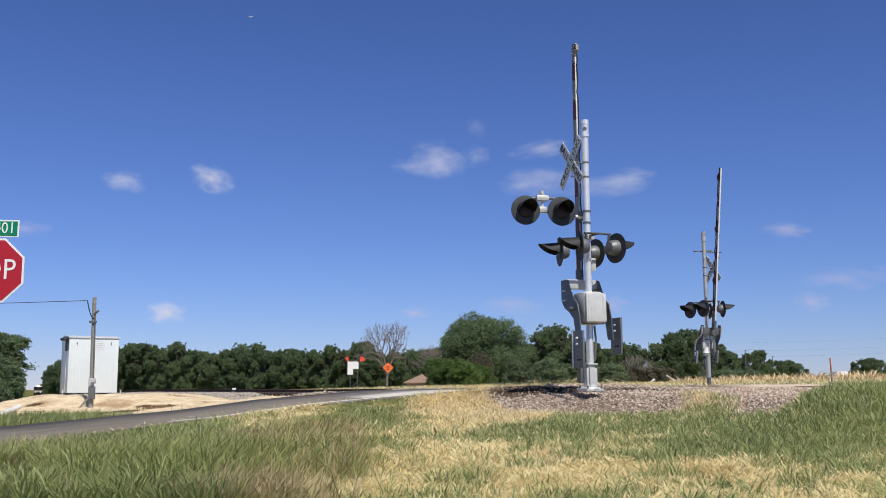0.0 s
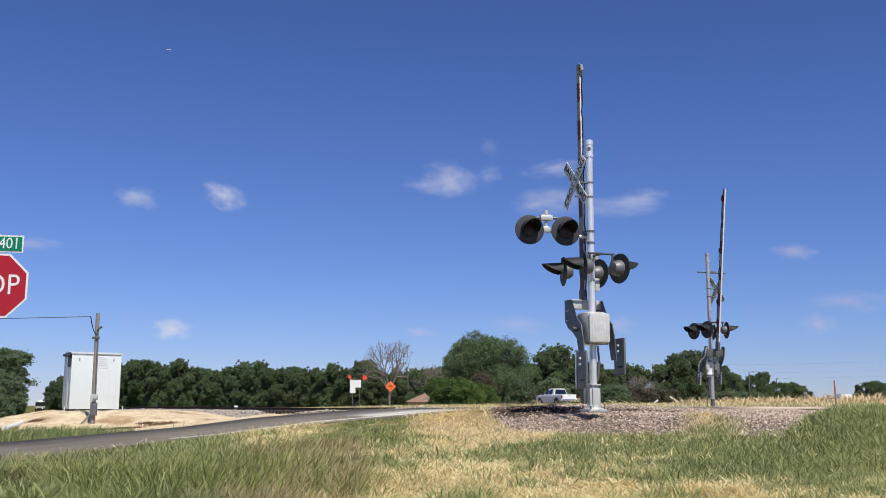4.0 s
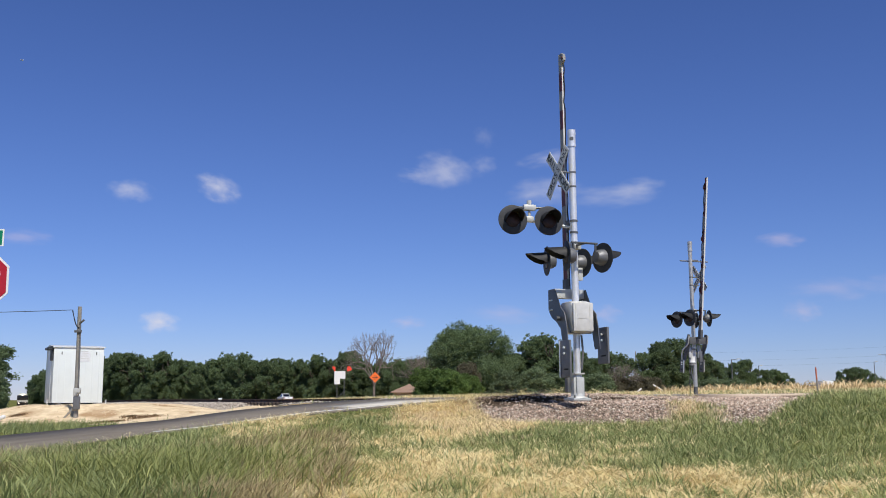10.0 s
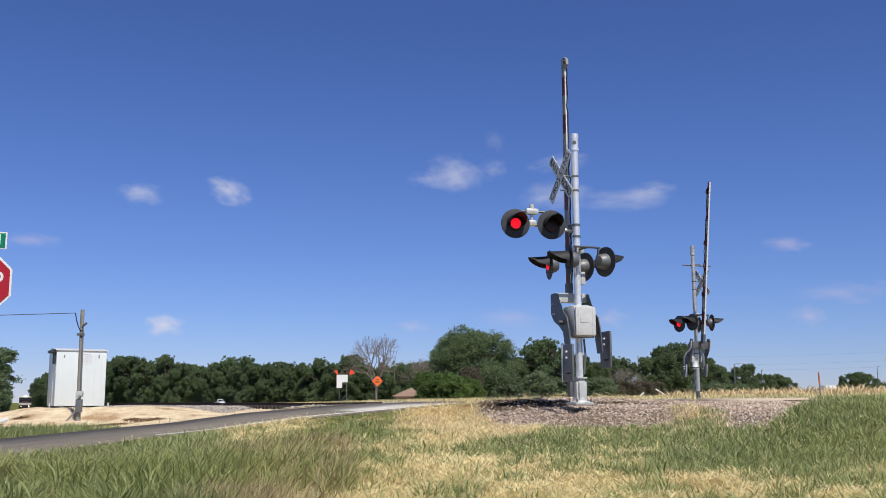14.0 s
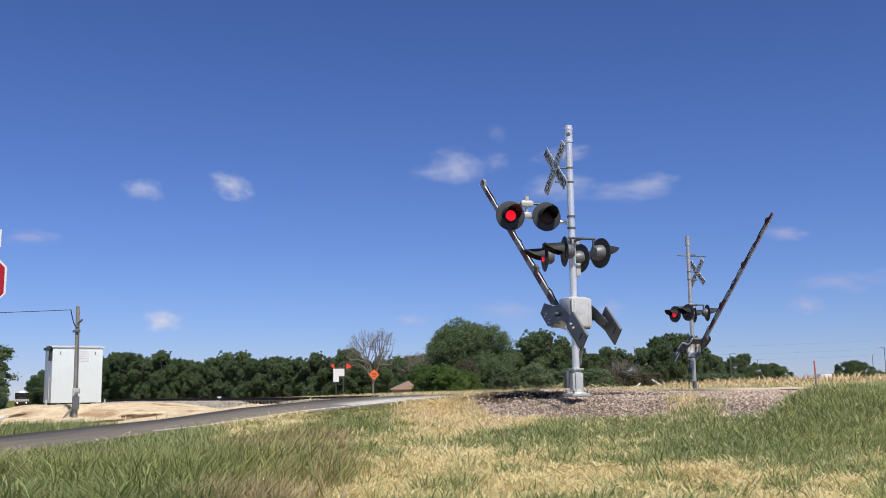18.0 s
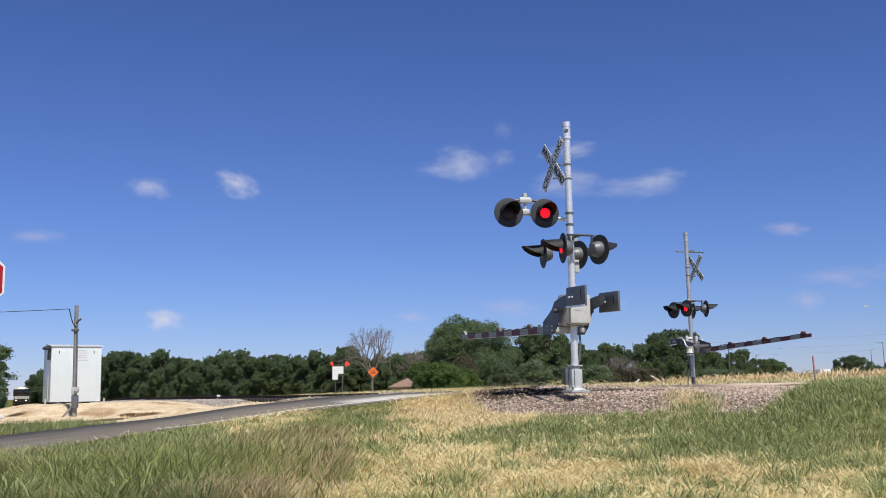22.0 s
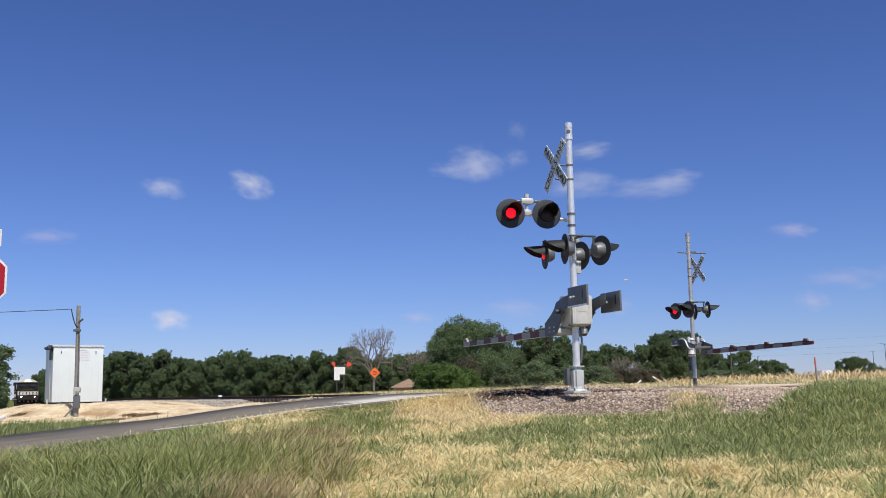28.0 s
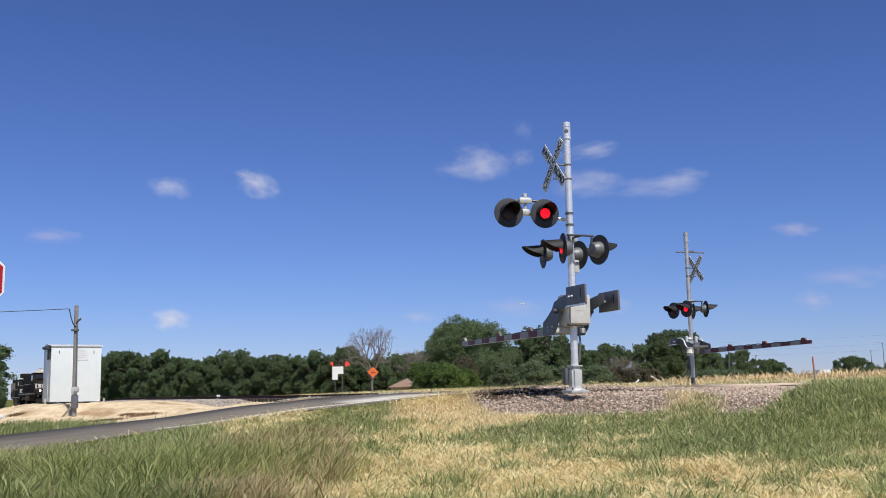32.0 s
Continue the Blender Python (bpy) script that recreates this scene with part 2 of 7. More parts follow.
def raw_mesh(name, verts, faces_flat, per, materials, smooth=False):
    """A mesh from arrays: all faces have the same number of corners."""
    me = bpy.data.meshes.new(name)
    nv, nf = len(verts), len(faces_flat) // per
    me.vertices.add(nv)
    me.vertices.foreach_set("co", np.asarray(verts, np.float32).ravel())
    me.loops.add(nf * per)
    me.loops.foreach_set("vertex_index", np.asarray(faces_flat, np.int32))
    me.polygons.add(nf)
    me.polygons.foreach_set("loop_start", np.arange(0, nf * per, per, dtype=np.int32))
    me.polygons.foreach_set("loop_total", np.full(nf, per, np.int32))
    if smooth:
        me.polygons.foreach_set("use_smooth", np.ones(nf, bool))
    me.update(calc_edges=True)
    for mm in materials:
        me.materials.append(mm)
    return me


# ---- the plan: track, road, highway ----
E = EYE[2]
CROSS = np.array([5.85, 28.3])                   # where the road meets the track
ROADWAY = np.array([0.926, 0.377])               # along the road, towards the far side
ARMWAY = np.array([-0.377, 0.926])               # along the lowered near arm


def track_at(v):
    """Place and heading of the track's middle, v metres beyond the crossing."""
    n = max(2, int(abs(v)) + 2)
    p, s = CROSS.copy(), v / n
    for i in range(n):
        w = (i + 0.5) * s
        a = radians(30 - 6.9 * min(max((w - 95) / 80, 0), 1))
        p = p + s * np.array([-math.sin(a), math.cos(a)])
    a = radians(30 - 6.9 * min(max((v - 95) / 80, 0), 1))
    return p, np.array([-math.sin(a), math.cos(a)])


TRACK_V = np.concatenate([np.arange(-60, 160, 4.0), np.arange(160, 620, 20.0)])
TRACK_P = np.array([track_at(v)[0] for v in TRACK_V])


def track_dist(x, y):
    """Signed distance to the track (positive on the camera's side) and the way along it."""
    best, side, along = np.full(x.shape, 1e9), np.zeros(x.shape), np.zeros(x.shape)
    for i in range(len(TRACK_V) - 1):
        a, b = TRACK_P[i], TRACK_P[i + 1]
        d = b - a
        L = np.hypot(*d)
        lo = -1e9 if i == 0 else 0.0
        hi = 1e9 if i == len(TRACK_V) - 2 else 1.0
        t = np.clip(((x - a[0]) * d[0] + (y - a[1]) * d[1]) / L ** 2, lo, hi)
        px, py = x - a[0] - t * d[0], y - a[1] - t * d[1]
        dd = np.hypot(px, py)
        near = dd < best
        sg = np.sign(d[0] * (y - a[1]) - d[1] * (x - a[0]))
        best, side, along = np.where(near, dd, best), np.where(near, sg, side), np.where(near, TRACK_V[i] + t * L, along)
    return best * side, along


def road_z(s):
    return np.interp(s, [-60, -22, -17, -13, -11, -8, -4, 4, 9, 14, 30], E + np.array([-1.3, -1.2, -0.90, -0.56, -0.31, -0.07, 0.015, 0.06, 0.09, 0.08, 0.3]))


def road_sd(x, y):
    dx, dy = x - CROSS[0], y - CROSS[1]
    return dx * ROADWAY[0] + dy * ROADWAY[1], dx * ARMWAY[0] + dy * ARMWAY[1]


HW0, HWV = np.array([28.72, 80.0]), np.array([-7.4955, 16.4425])     # the pickup's place at 1.5 s and its speed


def highway_z(y):
    return E + np.interp(y, [-50, 60, 90, 150, 205, 300, 420, 900], [0.38, 0.46, 0.40, 0.0, -0.95, -1.35, -1.5, -1.6])


def track_drop(v):
    """How far the track falls away beyond the shed."""
    return np.interp(v, [-60, 60, 90, 144, 250, 400, 620], [0, 0, -0.25, -1.3, -2.6, -3.0, -3.1])


def flare(s):
    """How much wider the road grows on the camera's side towards the stop."""
    return 3.2 * smooth01((-s - 13.5) / 4.5)


def ground_z(x, y):
    x, y = np.asarray(x, float), np.asarray(y, float)
    q, v = track_dist(x, y)
    s, d = road_sd(x, y)
    # the field in front, rising gently to the track
    leftward = smooth01((-x / np.maximum(y, 1.0) - 0.15) / 0.2) * smooth01((y - 9) / 4)
    field = E - 1.25 + 0.037 * np.clip(y, 0, 25) * (1 - 0.55 * leftward) + 0.56 * smooth01((x - 3) / 4.5) * smooth01((y - 9.5) / 6)
    low = np.full(x.shape, E - 0.95)
    left = smooth01((-s - 8) / 10) * smooth01((y - 19) / 8)
    z = field * (1 - left) + low * left
    far = smooth01((y - 60) / 60)
    z = z * (1 - far) + (highway_z(y) - 0.15) * far
    # the graded bank round the track
    bank = E - 0.06 - 0.10 * smooth01((np.abs(q) - 3) / 3) - 0.20 * smooth01((v - 8) / 16) - 0.34 * smooth01((q - 1.3) / 2.4) * smooth01((v - 9) / 9) + track_drop(v)
    lower = smooth01(q / 3) * smooth01((v - 40) / 30)
    z = z * (1 - lower) + (E - 1.0 + track_drop(v)) * lower
    wide = np.where(v > 14, 4.2, 6.9 - 2.0 * smooth01((-v - 4) / 4))
    hump = smooth01((x / np.maximum(y, 1.0) - 0.30) / 0.16) * smooth01((q - 3.6) / 2.2) * (y < 30)
    w = (1 - smooth01((q - wide) / 2.3)) * (1 - hump)
    z = z * (1 - w) + bank * w
    beyond = smooth01((-q - 8) / 25)
    z = np.where(q < 0, bank * (1 - beyond) + (highway_z(y) - 0.15) * beyond, z)
    z = z + 2.2 * smooth01((y - 112) / 150) * smooth01((x / np.maximum(y, 1.0) - 0.14) / 0.12)
    # the limestone pad under the signal shed
    pr = np.hypot((x + 14.5) / 7.0, (y - 48.5) / 5.5)
    pw = 1 - smooth01((pr - 0.75) / 0.65)
    z = z * (1 - pw) + np.minimum(E - 0.25 - 0.36 * smooth01((x + 16.0) / 6), np.where(q < 3.6, bank, 9.0)) * pw
    # the road's shoulders
    rw = (1 - smooth01((np.abs(d) - 3.9 - np.where(d < 0, flare(s), 0)) / 1.3)) * smooth01((22 - s) / 6)
    z = z * (1 - rw) + (road_z(s) - 0.05) * rw
    # the ballast heaped round the near mast
    z = z + 0.13 * np.exp(-((x - 2.3) / 2.1) ** 4 - ((y - 22.4) / 1.5) ** 4) + 0.05 * np.exp(-((x - 2.62) / 1.0) ** 2 - ((y - 20.1) / 0.9) ** 2)
    return z


# ---- ground ----
def spaced(a, b, fine_lo, fine_hi, step, grow):
    mid = list(np.arange(fine_lo, fine_hi + step / 2, step))
    lo, hi, st = [mid[0]], [mid[-1]], step
    while hi[-1] < b:
        st *= grow
        hi.append(hi[-1] + st)
    st = step
    while lo[-1] > a:
        st *= grow
        lo.append(lo[-1] - st)
    return np.array(lo[::-1][:-1] + mid + hi[1:])


def fast_noise(x, y, scale, seed):
    """Smooth value noise on arrays."""
    rs = np.random.RandomState(seed)
    g = rs.rand(64, 64)
    u, w = x * scale, y * scale
    i, j = np.floor(u).astype(int), np.floor(w).astype(int)
    fu, fw = smooth01(u - i), smooth01(w - j)
    a, b = g[i % 64, j % 64], g[(i + 1) % 64, j % 64]
    c, d = g[i % 64, (j + 1) % 64], g[(i + 1) % 64, (j + 1) % 64]
    return (a * (1 - fu) + b * fu) * (1 - fw) + (c * (1 - fu) + d * fu) * fw


def stone_zone(x, y):
    """Where the ballast lies."""
    q, v = track_dist(x, y)
    s, d = road_sd(x, y)
    edge = 9.3 + 1.4 * (fast_noise(x, y, 0.6, 3) - 0.5) - 2.4 * smooth01((-v - 4) / 4)
    near = (1 - smooth01((q - edge) / 1.2)) * smooth01((q + 9) / 1.5)
    near = np.where(v > 10, (1 - smooth01((q - 3.6 - 2.2 * smooth01((20 - v) / 8)) / 0.8)) * smooth01((q + 5) / 1.0), near)
    near *= smooth01((np.abs(d) - 3.8) / 0.5)
    lim = -0.012 + 0.062 * smooth01((q - 7.2) / 2.2) + 0.02 * (fast_noise(x, y, 0.9, 4) - 0.5)
    near = np.where((q > 2) & (v < 9), near * smooth01((x / np.maximum(y, 1) - lim) / 0.025), near)
    near *= 1 - 0.9 * np.exp(-((x / np.maximum(y, 1) - 0.248) / 0.026) ** 2) * smooth01((q - 5.0) / 1.0)
    near *= 1 - smooth01((x / np.maximum(y, 1) - 0.34 + 0.012 * (q - 4)) / 0.05) * (q > 3.2) * (y < 30)
    pad = np.hypot((x + 15.0) / 9.5, (y - 47.5) / 7.2)
    return near * np.maximum(smooth01((pad - 0.9) / 0.2), smooth01((3.4 - q) / 0.6))


def dirt_shade_zone(x, y):
    """Bare dark earth at the end of the bank and beside the mast's foot, where it also paints in the mast's shadow."""
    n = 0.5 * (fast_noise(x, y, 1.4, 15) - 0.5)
    # a lies left of the mast and deepens its shadow by colour
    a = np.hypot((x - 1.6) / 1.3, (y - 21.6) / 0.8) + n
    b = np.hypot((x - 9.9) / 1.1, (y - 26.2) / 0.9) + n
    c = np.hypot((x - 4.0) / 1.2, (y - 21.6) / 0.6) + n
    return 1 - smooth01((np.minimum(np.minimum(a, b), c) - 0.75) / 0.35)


def lime_zone(x, y):
    s, d = road_sd(x, y)
    pr = np.hypot((x + 13.2) / 9.3, (y - 46.5) / 8.0) + 0.35 * (fast_noise(x, y, 0.5, 5) - 0.5)
    tail = np.hypot((x + 10.6) / 2.8, (y - 38.0) / 2.4) + 0.4 * (fast_noise(x, y, 0.5, 6) - 0.5)
    q, v = track_dist(x, y)
    strip_ = (1 - smooth01((q - 9.5) / 1.0)) * smooth01((v - 8) / 2) * smooth01((40 - v) / 6) * smooth01((q - 3.0) / 0.6)
    return np.maximum(np.maximum(1 - smooth01((pr - 0.85) / 0.3), 1 - smooth01((tail - 0.8) / 0.3)), strip_) * smooth01((d - 3.8) / 0.6)


def straw_zone(x, y):
    """How much of the grass is cut and dry: 0 green, 1 straw."""
    n = 0.24 * fast_noise(x, y, 0.8, 11) + 0.40 * fast_noise(x, y, 2.3, 12) + 0.36 * fast_noise(x, y, 5.0, 13)
    r = x / np.maximum(y, 1.0)
    dry = 0.48 - 0.04 * smooth01((r - 0.05) / 0.05) - 0.50 * smooth01((-r - 0.20) / 0.10) - 0.42 * smooth01((r - 0.18) / 0.10) * smooth01((y - 10.2) / 2.0)
    foot = np.exp(-((r - 0.02) / 0.055) ** 2) * smooth01((y - 15.5) / 2) + 0.8 * np.exp(-((r - 0.25) / 0.03) ** 2) * smooth01((y - 17) / 2) - 0.6 * np.exp(-((r + 0.085) / 0.035) ** 2) * smooth01((y - 15.5) / 1.5)
    band = -(0.08 + 0.20 * smooth01((r + 0.03) / 0.08)) * np.exp(-((y - 14.2 - 3 * r) / 1.6) ** 2)
    band = band - 0.22 * np.exp(-((y - 17.0) / 1.6) ** 2) * smooth01((r - 0.06) / 0.04)
    return smooth01((n + dry + 0.75 * foot + band - 0.83) / 0.13)


GX = spaced(-2600, 2600, -24, 26, 0.4, 1.12)
GY = spaced(-2600, 4000, -4, 58, 0.4, 1.12)
gx, gy = np.meshgrid(GX, GY)
gz = ground_z(gx, gy)
near_flat = np.hypot(gx, gy) < 90
gz = gz + lime_zone(gx, gy) * 0.14 * (fast_noise(gx, gy, 0.7, 17) - 0.5) * smooth01((np.hypot((gx + 17.0) / 3.2, (gy - 47.5) / 3.2) - 0.8) / 0.4)
gz = gz + np.where(near_flat, 0.05 * (fast_noise(gx, gy, 0.8, 1) - 0.5) * smooth01((np.abs(road_sd(gx, gy)[1]) - 4.2) / 1.0), 0)
GW = len(GX)
ii = np.arange(len(GY) * GW).reshape(len(GY), GW)
quads = np.stack([ii[:-1, :-1], ii[:-1, 1:], ii[1:, 1:], ii[1:, :-1]], -1).ravel()

ground_mat = bpy.data.materials.new("field_soil_grass_gravel")
ground_mat.use_nodes = True
gn = ground_mat.node_tree
gb = gn.nodes["Principled BSDF"]
gb.inputs["Roughness"].default_value = 0.95
gb.inputs["Specular IOR Level"].default_value = 0.0
gco = gn.nodes.new("ShaderNodeTexCoord")


def gnoise(scale, detail=4):
    n = gn.nodes.new("ShaderNodeTexNoise")
    n.inputs["Scale"].default_value, n.inputs["Detail"].default_value = scale, detail
    gn.links.new(gco.outputs["Object"], n.inputs["Vector"])
    return n.outputs["Fac"]


def gmix(fac, a, b):
    n = gn.nodes.new("ShaderNodeMix")
    n.data_type = "RGBA"
    for key, val in (("Factor", fac), ("A", a), ("B", b)):
        if isinstance(val, tuple):
            n.inputs[key].default_value = (*val, 1)
        else:
            gn.links.new(val, n.inputs[key])
    return n.outputs["Result"]


def gramp(src, lo, hi):
    n = gn.nodes.new("ShaderNodeMapRange")
    n.interpolation_type = "SMOOTHSTEP"
    n.inputs["From Min"].default_value, n.inputs["From Max"].default_value = lo, hi
    gn.links.new(src, n.inputs["Value"])
    return n.outputs[0]


zone = gn.nodes.new("ShaderNodeAttribute")
zone.attribute_name = "zone"
zs = gn.nodes.new("ShaderNodeSeparateColor")
gn.links.new(zone.outputs["Color"], zs.inputs[0])
green = gmix(gramp(gnoise(9), 0.3, 0.7), (0.07, 0.09, 0.03), (0.20, 0.19, 0.07))
straw = gmix(gramp(gnoise(14), 0.3, 0.7), (0.27, 0.19, 0.095), (0.62, 0.47, 0.25))
grav = gmix(gramp(gnoise(22), 0.35, 0.65), (0.09, 0.065, 0.05), (0.30, 0.24, 0.19))
lime = gmix(gramp(gnoise(2.2), 0.3, 0.7), (0.58, 0.45, 0.30), (0.78, 0.65, 0.46))
lime = gmix(gramp(gnoise(0.55, 6), 0.56, 0.66), lime, (0.40, 0.27, 0.16))
base = gmix(zs.outputs[0], green, straw)
base = gmix(zs.outputs[2], base, lime)
base = gmix(zs.outputs[1], base, grav)
# dark earth colour, which also darkens the shadow painted beside the mast
dirt_shade = gmix(gramp(gnoise(18), 0.3, 0.7), (0.030, 0.022, 0.016), (0.085, 0.060, 0.042))
base = gmix(zone.outputs["Alpha"], base, dirt_shade)
gn.links.new(base, gb.inputs["Base Color"])
gbump = gn.nodes.new("ShaderNodeBump")
gbump.inputs["Strength"].default_value, gbump.inputs["Distance"].default_value = 0.6, 0.04
gn.links.new(gnoise(30, 6), gbump.inputs["Height"])
gn.links.new(gbump.outputs[0], gb.inputs["Normal"])

gme = raw_mesh("ground", np.stack([gx, gy, gz], -1).reshape(-1, 3), quads, 4, [ground_mat], True)
za = gme.color_attributes.new("zone", "FLOAT_COLOR", "POINT")
zcol = np.ones((gx.size, 4), np.float32)
far_dry = smooth01((gy - 45) / 20) * 0.85 * smooth01((gx / np.maximum(gy, 1) + 0.36) / 0.1)
zcol[:, 0] = np.maximum(straw_zone(gx, gy), far_dry * (0.6 + 0.6 * fast_noise(gx, gy, 0.07, 9))).ravel().clip(0, 1)
gq, gv = track_dist(gx, gy)
zcol[:, 0] = np.maximum(zcol[:, 0], (0.6 * smooth01((-gq - 5) / 3) * smooth01((120 - gy) / 30)).ravel())
zcol[:, 1] = stone_zone(gx, gy).ravel()
zcol[:, 2] = lime_zone(gx, gy).ravel()
zcol[:, 3] = dirt_shade_zone(gx, gy).ravel()
za.data.foreach_set("color", zcol.ravel())
ground = tagged(new("ground", gme), "grassy field rising to a gravel railway bank", "ground", kind="structure")


def land(x, y):
    """Height of the ground sheet at points."""
    x, y = np.asarray(x, float), np.asarray(y, float)
    i = np.clip(np.searchsorted(GX, x) - 1, 0, len(GX) - 2)
    j = np.clip(np.searchsorted(GY, y) - 1, 0, len(GY) - 2)
    u, w = (x - GX[i]) / (GX[i + 1] - GX[i]), (y - GY[j]) / (GY[j + 1] - GY[j])
    return (gz[j, i] * (1 - u) + gz[j, i + 1] * u) * (1 - w) + (gz[j + 1, i] * (1 - u) + gz[j + 1, i + 1] * u) * w


def spot(ratio, depth, dz=0.0):
    """A place on the ground in the direction of ratio (x over y) at that depth."""
    x = ratio * depth
    return Vector((x, depth, float(land(x, depth)) + dz))


# ---- road and crossing ----
def strip(name, path, half, z_of, material, lift, d0=None, thick=0.06):
    """A paved strip along a list of (point, side) pairs."""
    vs, fs = [], []
    for p, side, s in path:
        lo, hi = (-half - (flare(s) if half == 3.7 else 0), half) if d0 is None else d0
        for d in (lo, hi):
            x, y = p[0] + side[0] * d, p[1] + side[1] * d
            vs.append((x, y, z_of(s, x, y) + lift))
        for d in (lo, hi):
            x, y = p[0] + side[0] * d, p[1] + side[1] * d
            vs.append((x, y, z_of(s, x, y) + lift - thick))
    for i in range(len(path) - 1):
        a, b = i * 4, i * 4 + 4
        fs += [(a, b, b + 1, a + 1), (a + 2, a + 3, b + 3, b + 2), (a, a + 2, b + 2, b), (a + 1, b + 1, b + 3, a + 3)]
    n = len(path) * 4 - 4
    fs += [(0, 1, 3, 2), (n, n + 2, n + 3, n + 1)]
    return raw_mesh(name, vs, np.array(fs).ravel(), 4, [material])


road_path = [(CROSS + ROADWAY * s, ARMWAY, s) for s in np.arange(-60, 36.1, 1.0)]
road = tagged(new("road", strip("road", road_path, 3.7, lambda s, x, y: float(road_z(s)), ASPHALT, 0.0)),
              "worn grey asphalt road humped over the railway crossing", "road", kind="structure")
for nm, d0 in (("edge_line", (-3.56, -3.34)),):
    tagged(new(nm, strip(nm, [r_ for r_ in road_path if -15 < r_[2] < -1], 0, lambda s, x, y: float(road_z(s)), ROADWHITE, 0.005, d0, 0.004)),
           "white painted line along the asphalt road", "road line", kind="structure")

tagged(new("road_patch", strip("road_patch", [(CROSS + ROADWAY * s, ARMWAY, s) for s in np.arange(-9.8, -7.3, 0.4)], 0, lambda s, x, y: float(road_z(s)), PATCH, 0.005, (-3.2, -0.4), 0.004)),
       "pale worn patch in the asphalt before the crossing", "road patch", kind="structure")
tagged(new("road_shoulder", strip("road_shoulder", [(CROSS + ROADWAY * s, ARMWAY, s) for s in np.arange(-1.5, 14.1, 0.5)], 0, lambda s, x, y: float(road_z(s)), TANGRAVEL, 0.012, (-5.3, -3.705), 0.12)),
       "dusty tan gravel shoulder along the asphalt road", "road shoulder", kind="structure")
TRACK_D = np.array([-0.5, 0.866])
crossing = thing("crossing_surface", Matrix(), "pale concrete panels between the rails at the road", "crossing", kind="structure")
for lane in (-2.05, 0.0, 2.05):
    for k in range(-3, 3):
        bm = bmesh.new()
        box(bm, (0, 0, 0), (1.3 if lane == 0 else 0.95, 1.62, 0.1), bevel=0.012)
        c = CROSS + TRACK_D * (k + 0.5) * 1.65 + np.array([0.866, 0.5]) * lane * 0.68
        part("panel", bm, CONCRETE, crossing, at=pose(c[0], c[1], E + 0.0, 0, 0, 30))

hw_path = []
hu = HWV / np.hypot(*HWV)
hside = np.array([-hu[1], hu[0]])
for w in np.arange(-160, 900, 6.0):
    hw_path.append((HW0 + hu * w, hside, w))
highway = tagged(new("highway", strip("highway", hw_path, 6.0, lambda s, x, y: float(highway_z(y)), ASPHALT, 0.0, None, 0.2)),
                 "straight asphalt highway running beyond the railway", "road", kind="structure")

# ---- track ----
trackbed = thing("railway_track", Matrix(), "single railway track with rusty rails on dark ties", "railway track", kind="structure")
for side in (-0.7525, 0.7525):
    vs, fs = [], []
    prof = [(-0.07, 0.0), (0.07, 0.0), (0.07, 0.02), (0.012, 0.04), (0.012, 0.12), (0.036, 0.135), (0.036, 0.17), (-0.036, 0.17), (-0.036, 0.135), (-0.012, 0.12), (-0.012, 0.04), (-0.07, 0.02)]
    V = np.concatenate([np.arange(-40, 200, 4.0), np.arange(200, 600, 20.0)])
    for v in V:
        p, d = track_at(v)
        nrm = np.array([d[1], -d[0]])
        for o, h in prof:
            q = p + nrm * (side + o)
            vs.append((q[0], q[1], E - 0.165 - 0.06 * float(smooth01((v - 8) / 20)) + float(track_drop(v)) + h))
    n = len(prof)
    for i in range(len(V) - 1):
        for k in range(n):
            fs.append((i * n + k, i * n + (k + 1) % n, (i + 1) * n + (k + 1) % n, (i + 1) * n + k))
    ob = new("rail", raw_mesh("rail", vs, np.array(fs).ravel(), 4, [RAIL]))
    ob.parent = trackbed
bm = bmesh.new()
box(bm, (0, 0, 0), (2.6, 0.23, 0.18), bevel=0.015)
tie_me = finish("tie", bm, TIE)
for k, v in enumerate(np.arange(-24, 110, 0.56)):
    if abs(v) < 5.2 or len(trackbed.children) > 240:
        continue
    p, d = track_at(v)
    ob = new("tie", tie_me)
    ob.parent = trackbed
    ob.matrix_basis = pose(p[0], p[1], E - 0.235 - 0.06 * float(smooth01((v - 8) / 20)) + float(track_drop(v)), 0, 0, math.degrees(math.atan2(-d[0], d[1])))


# ---- crossing signals ----
ARMRED = mat("dull_red_lens", (0.16, 0.05, 0.03), 0.5)

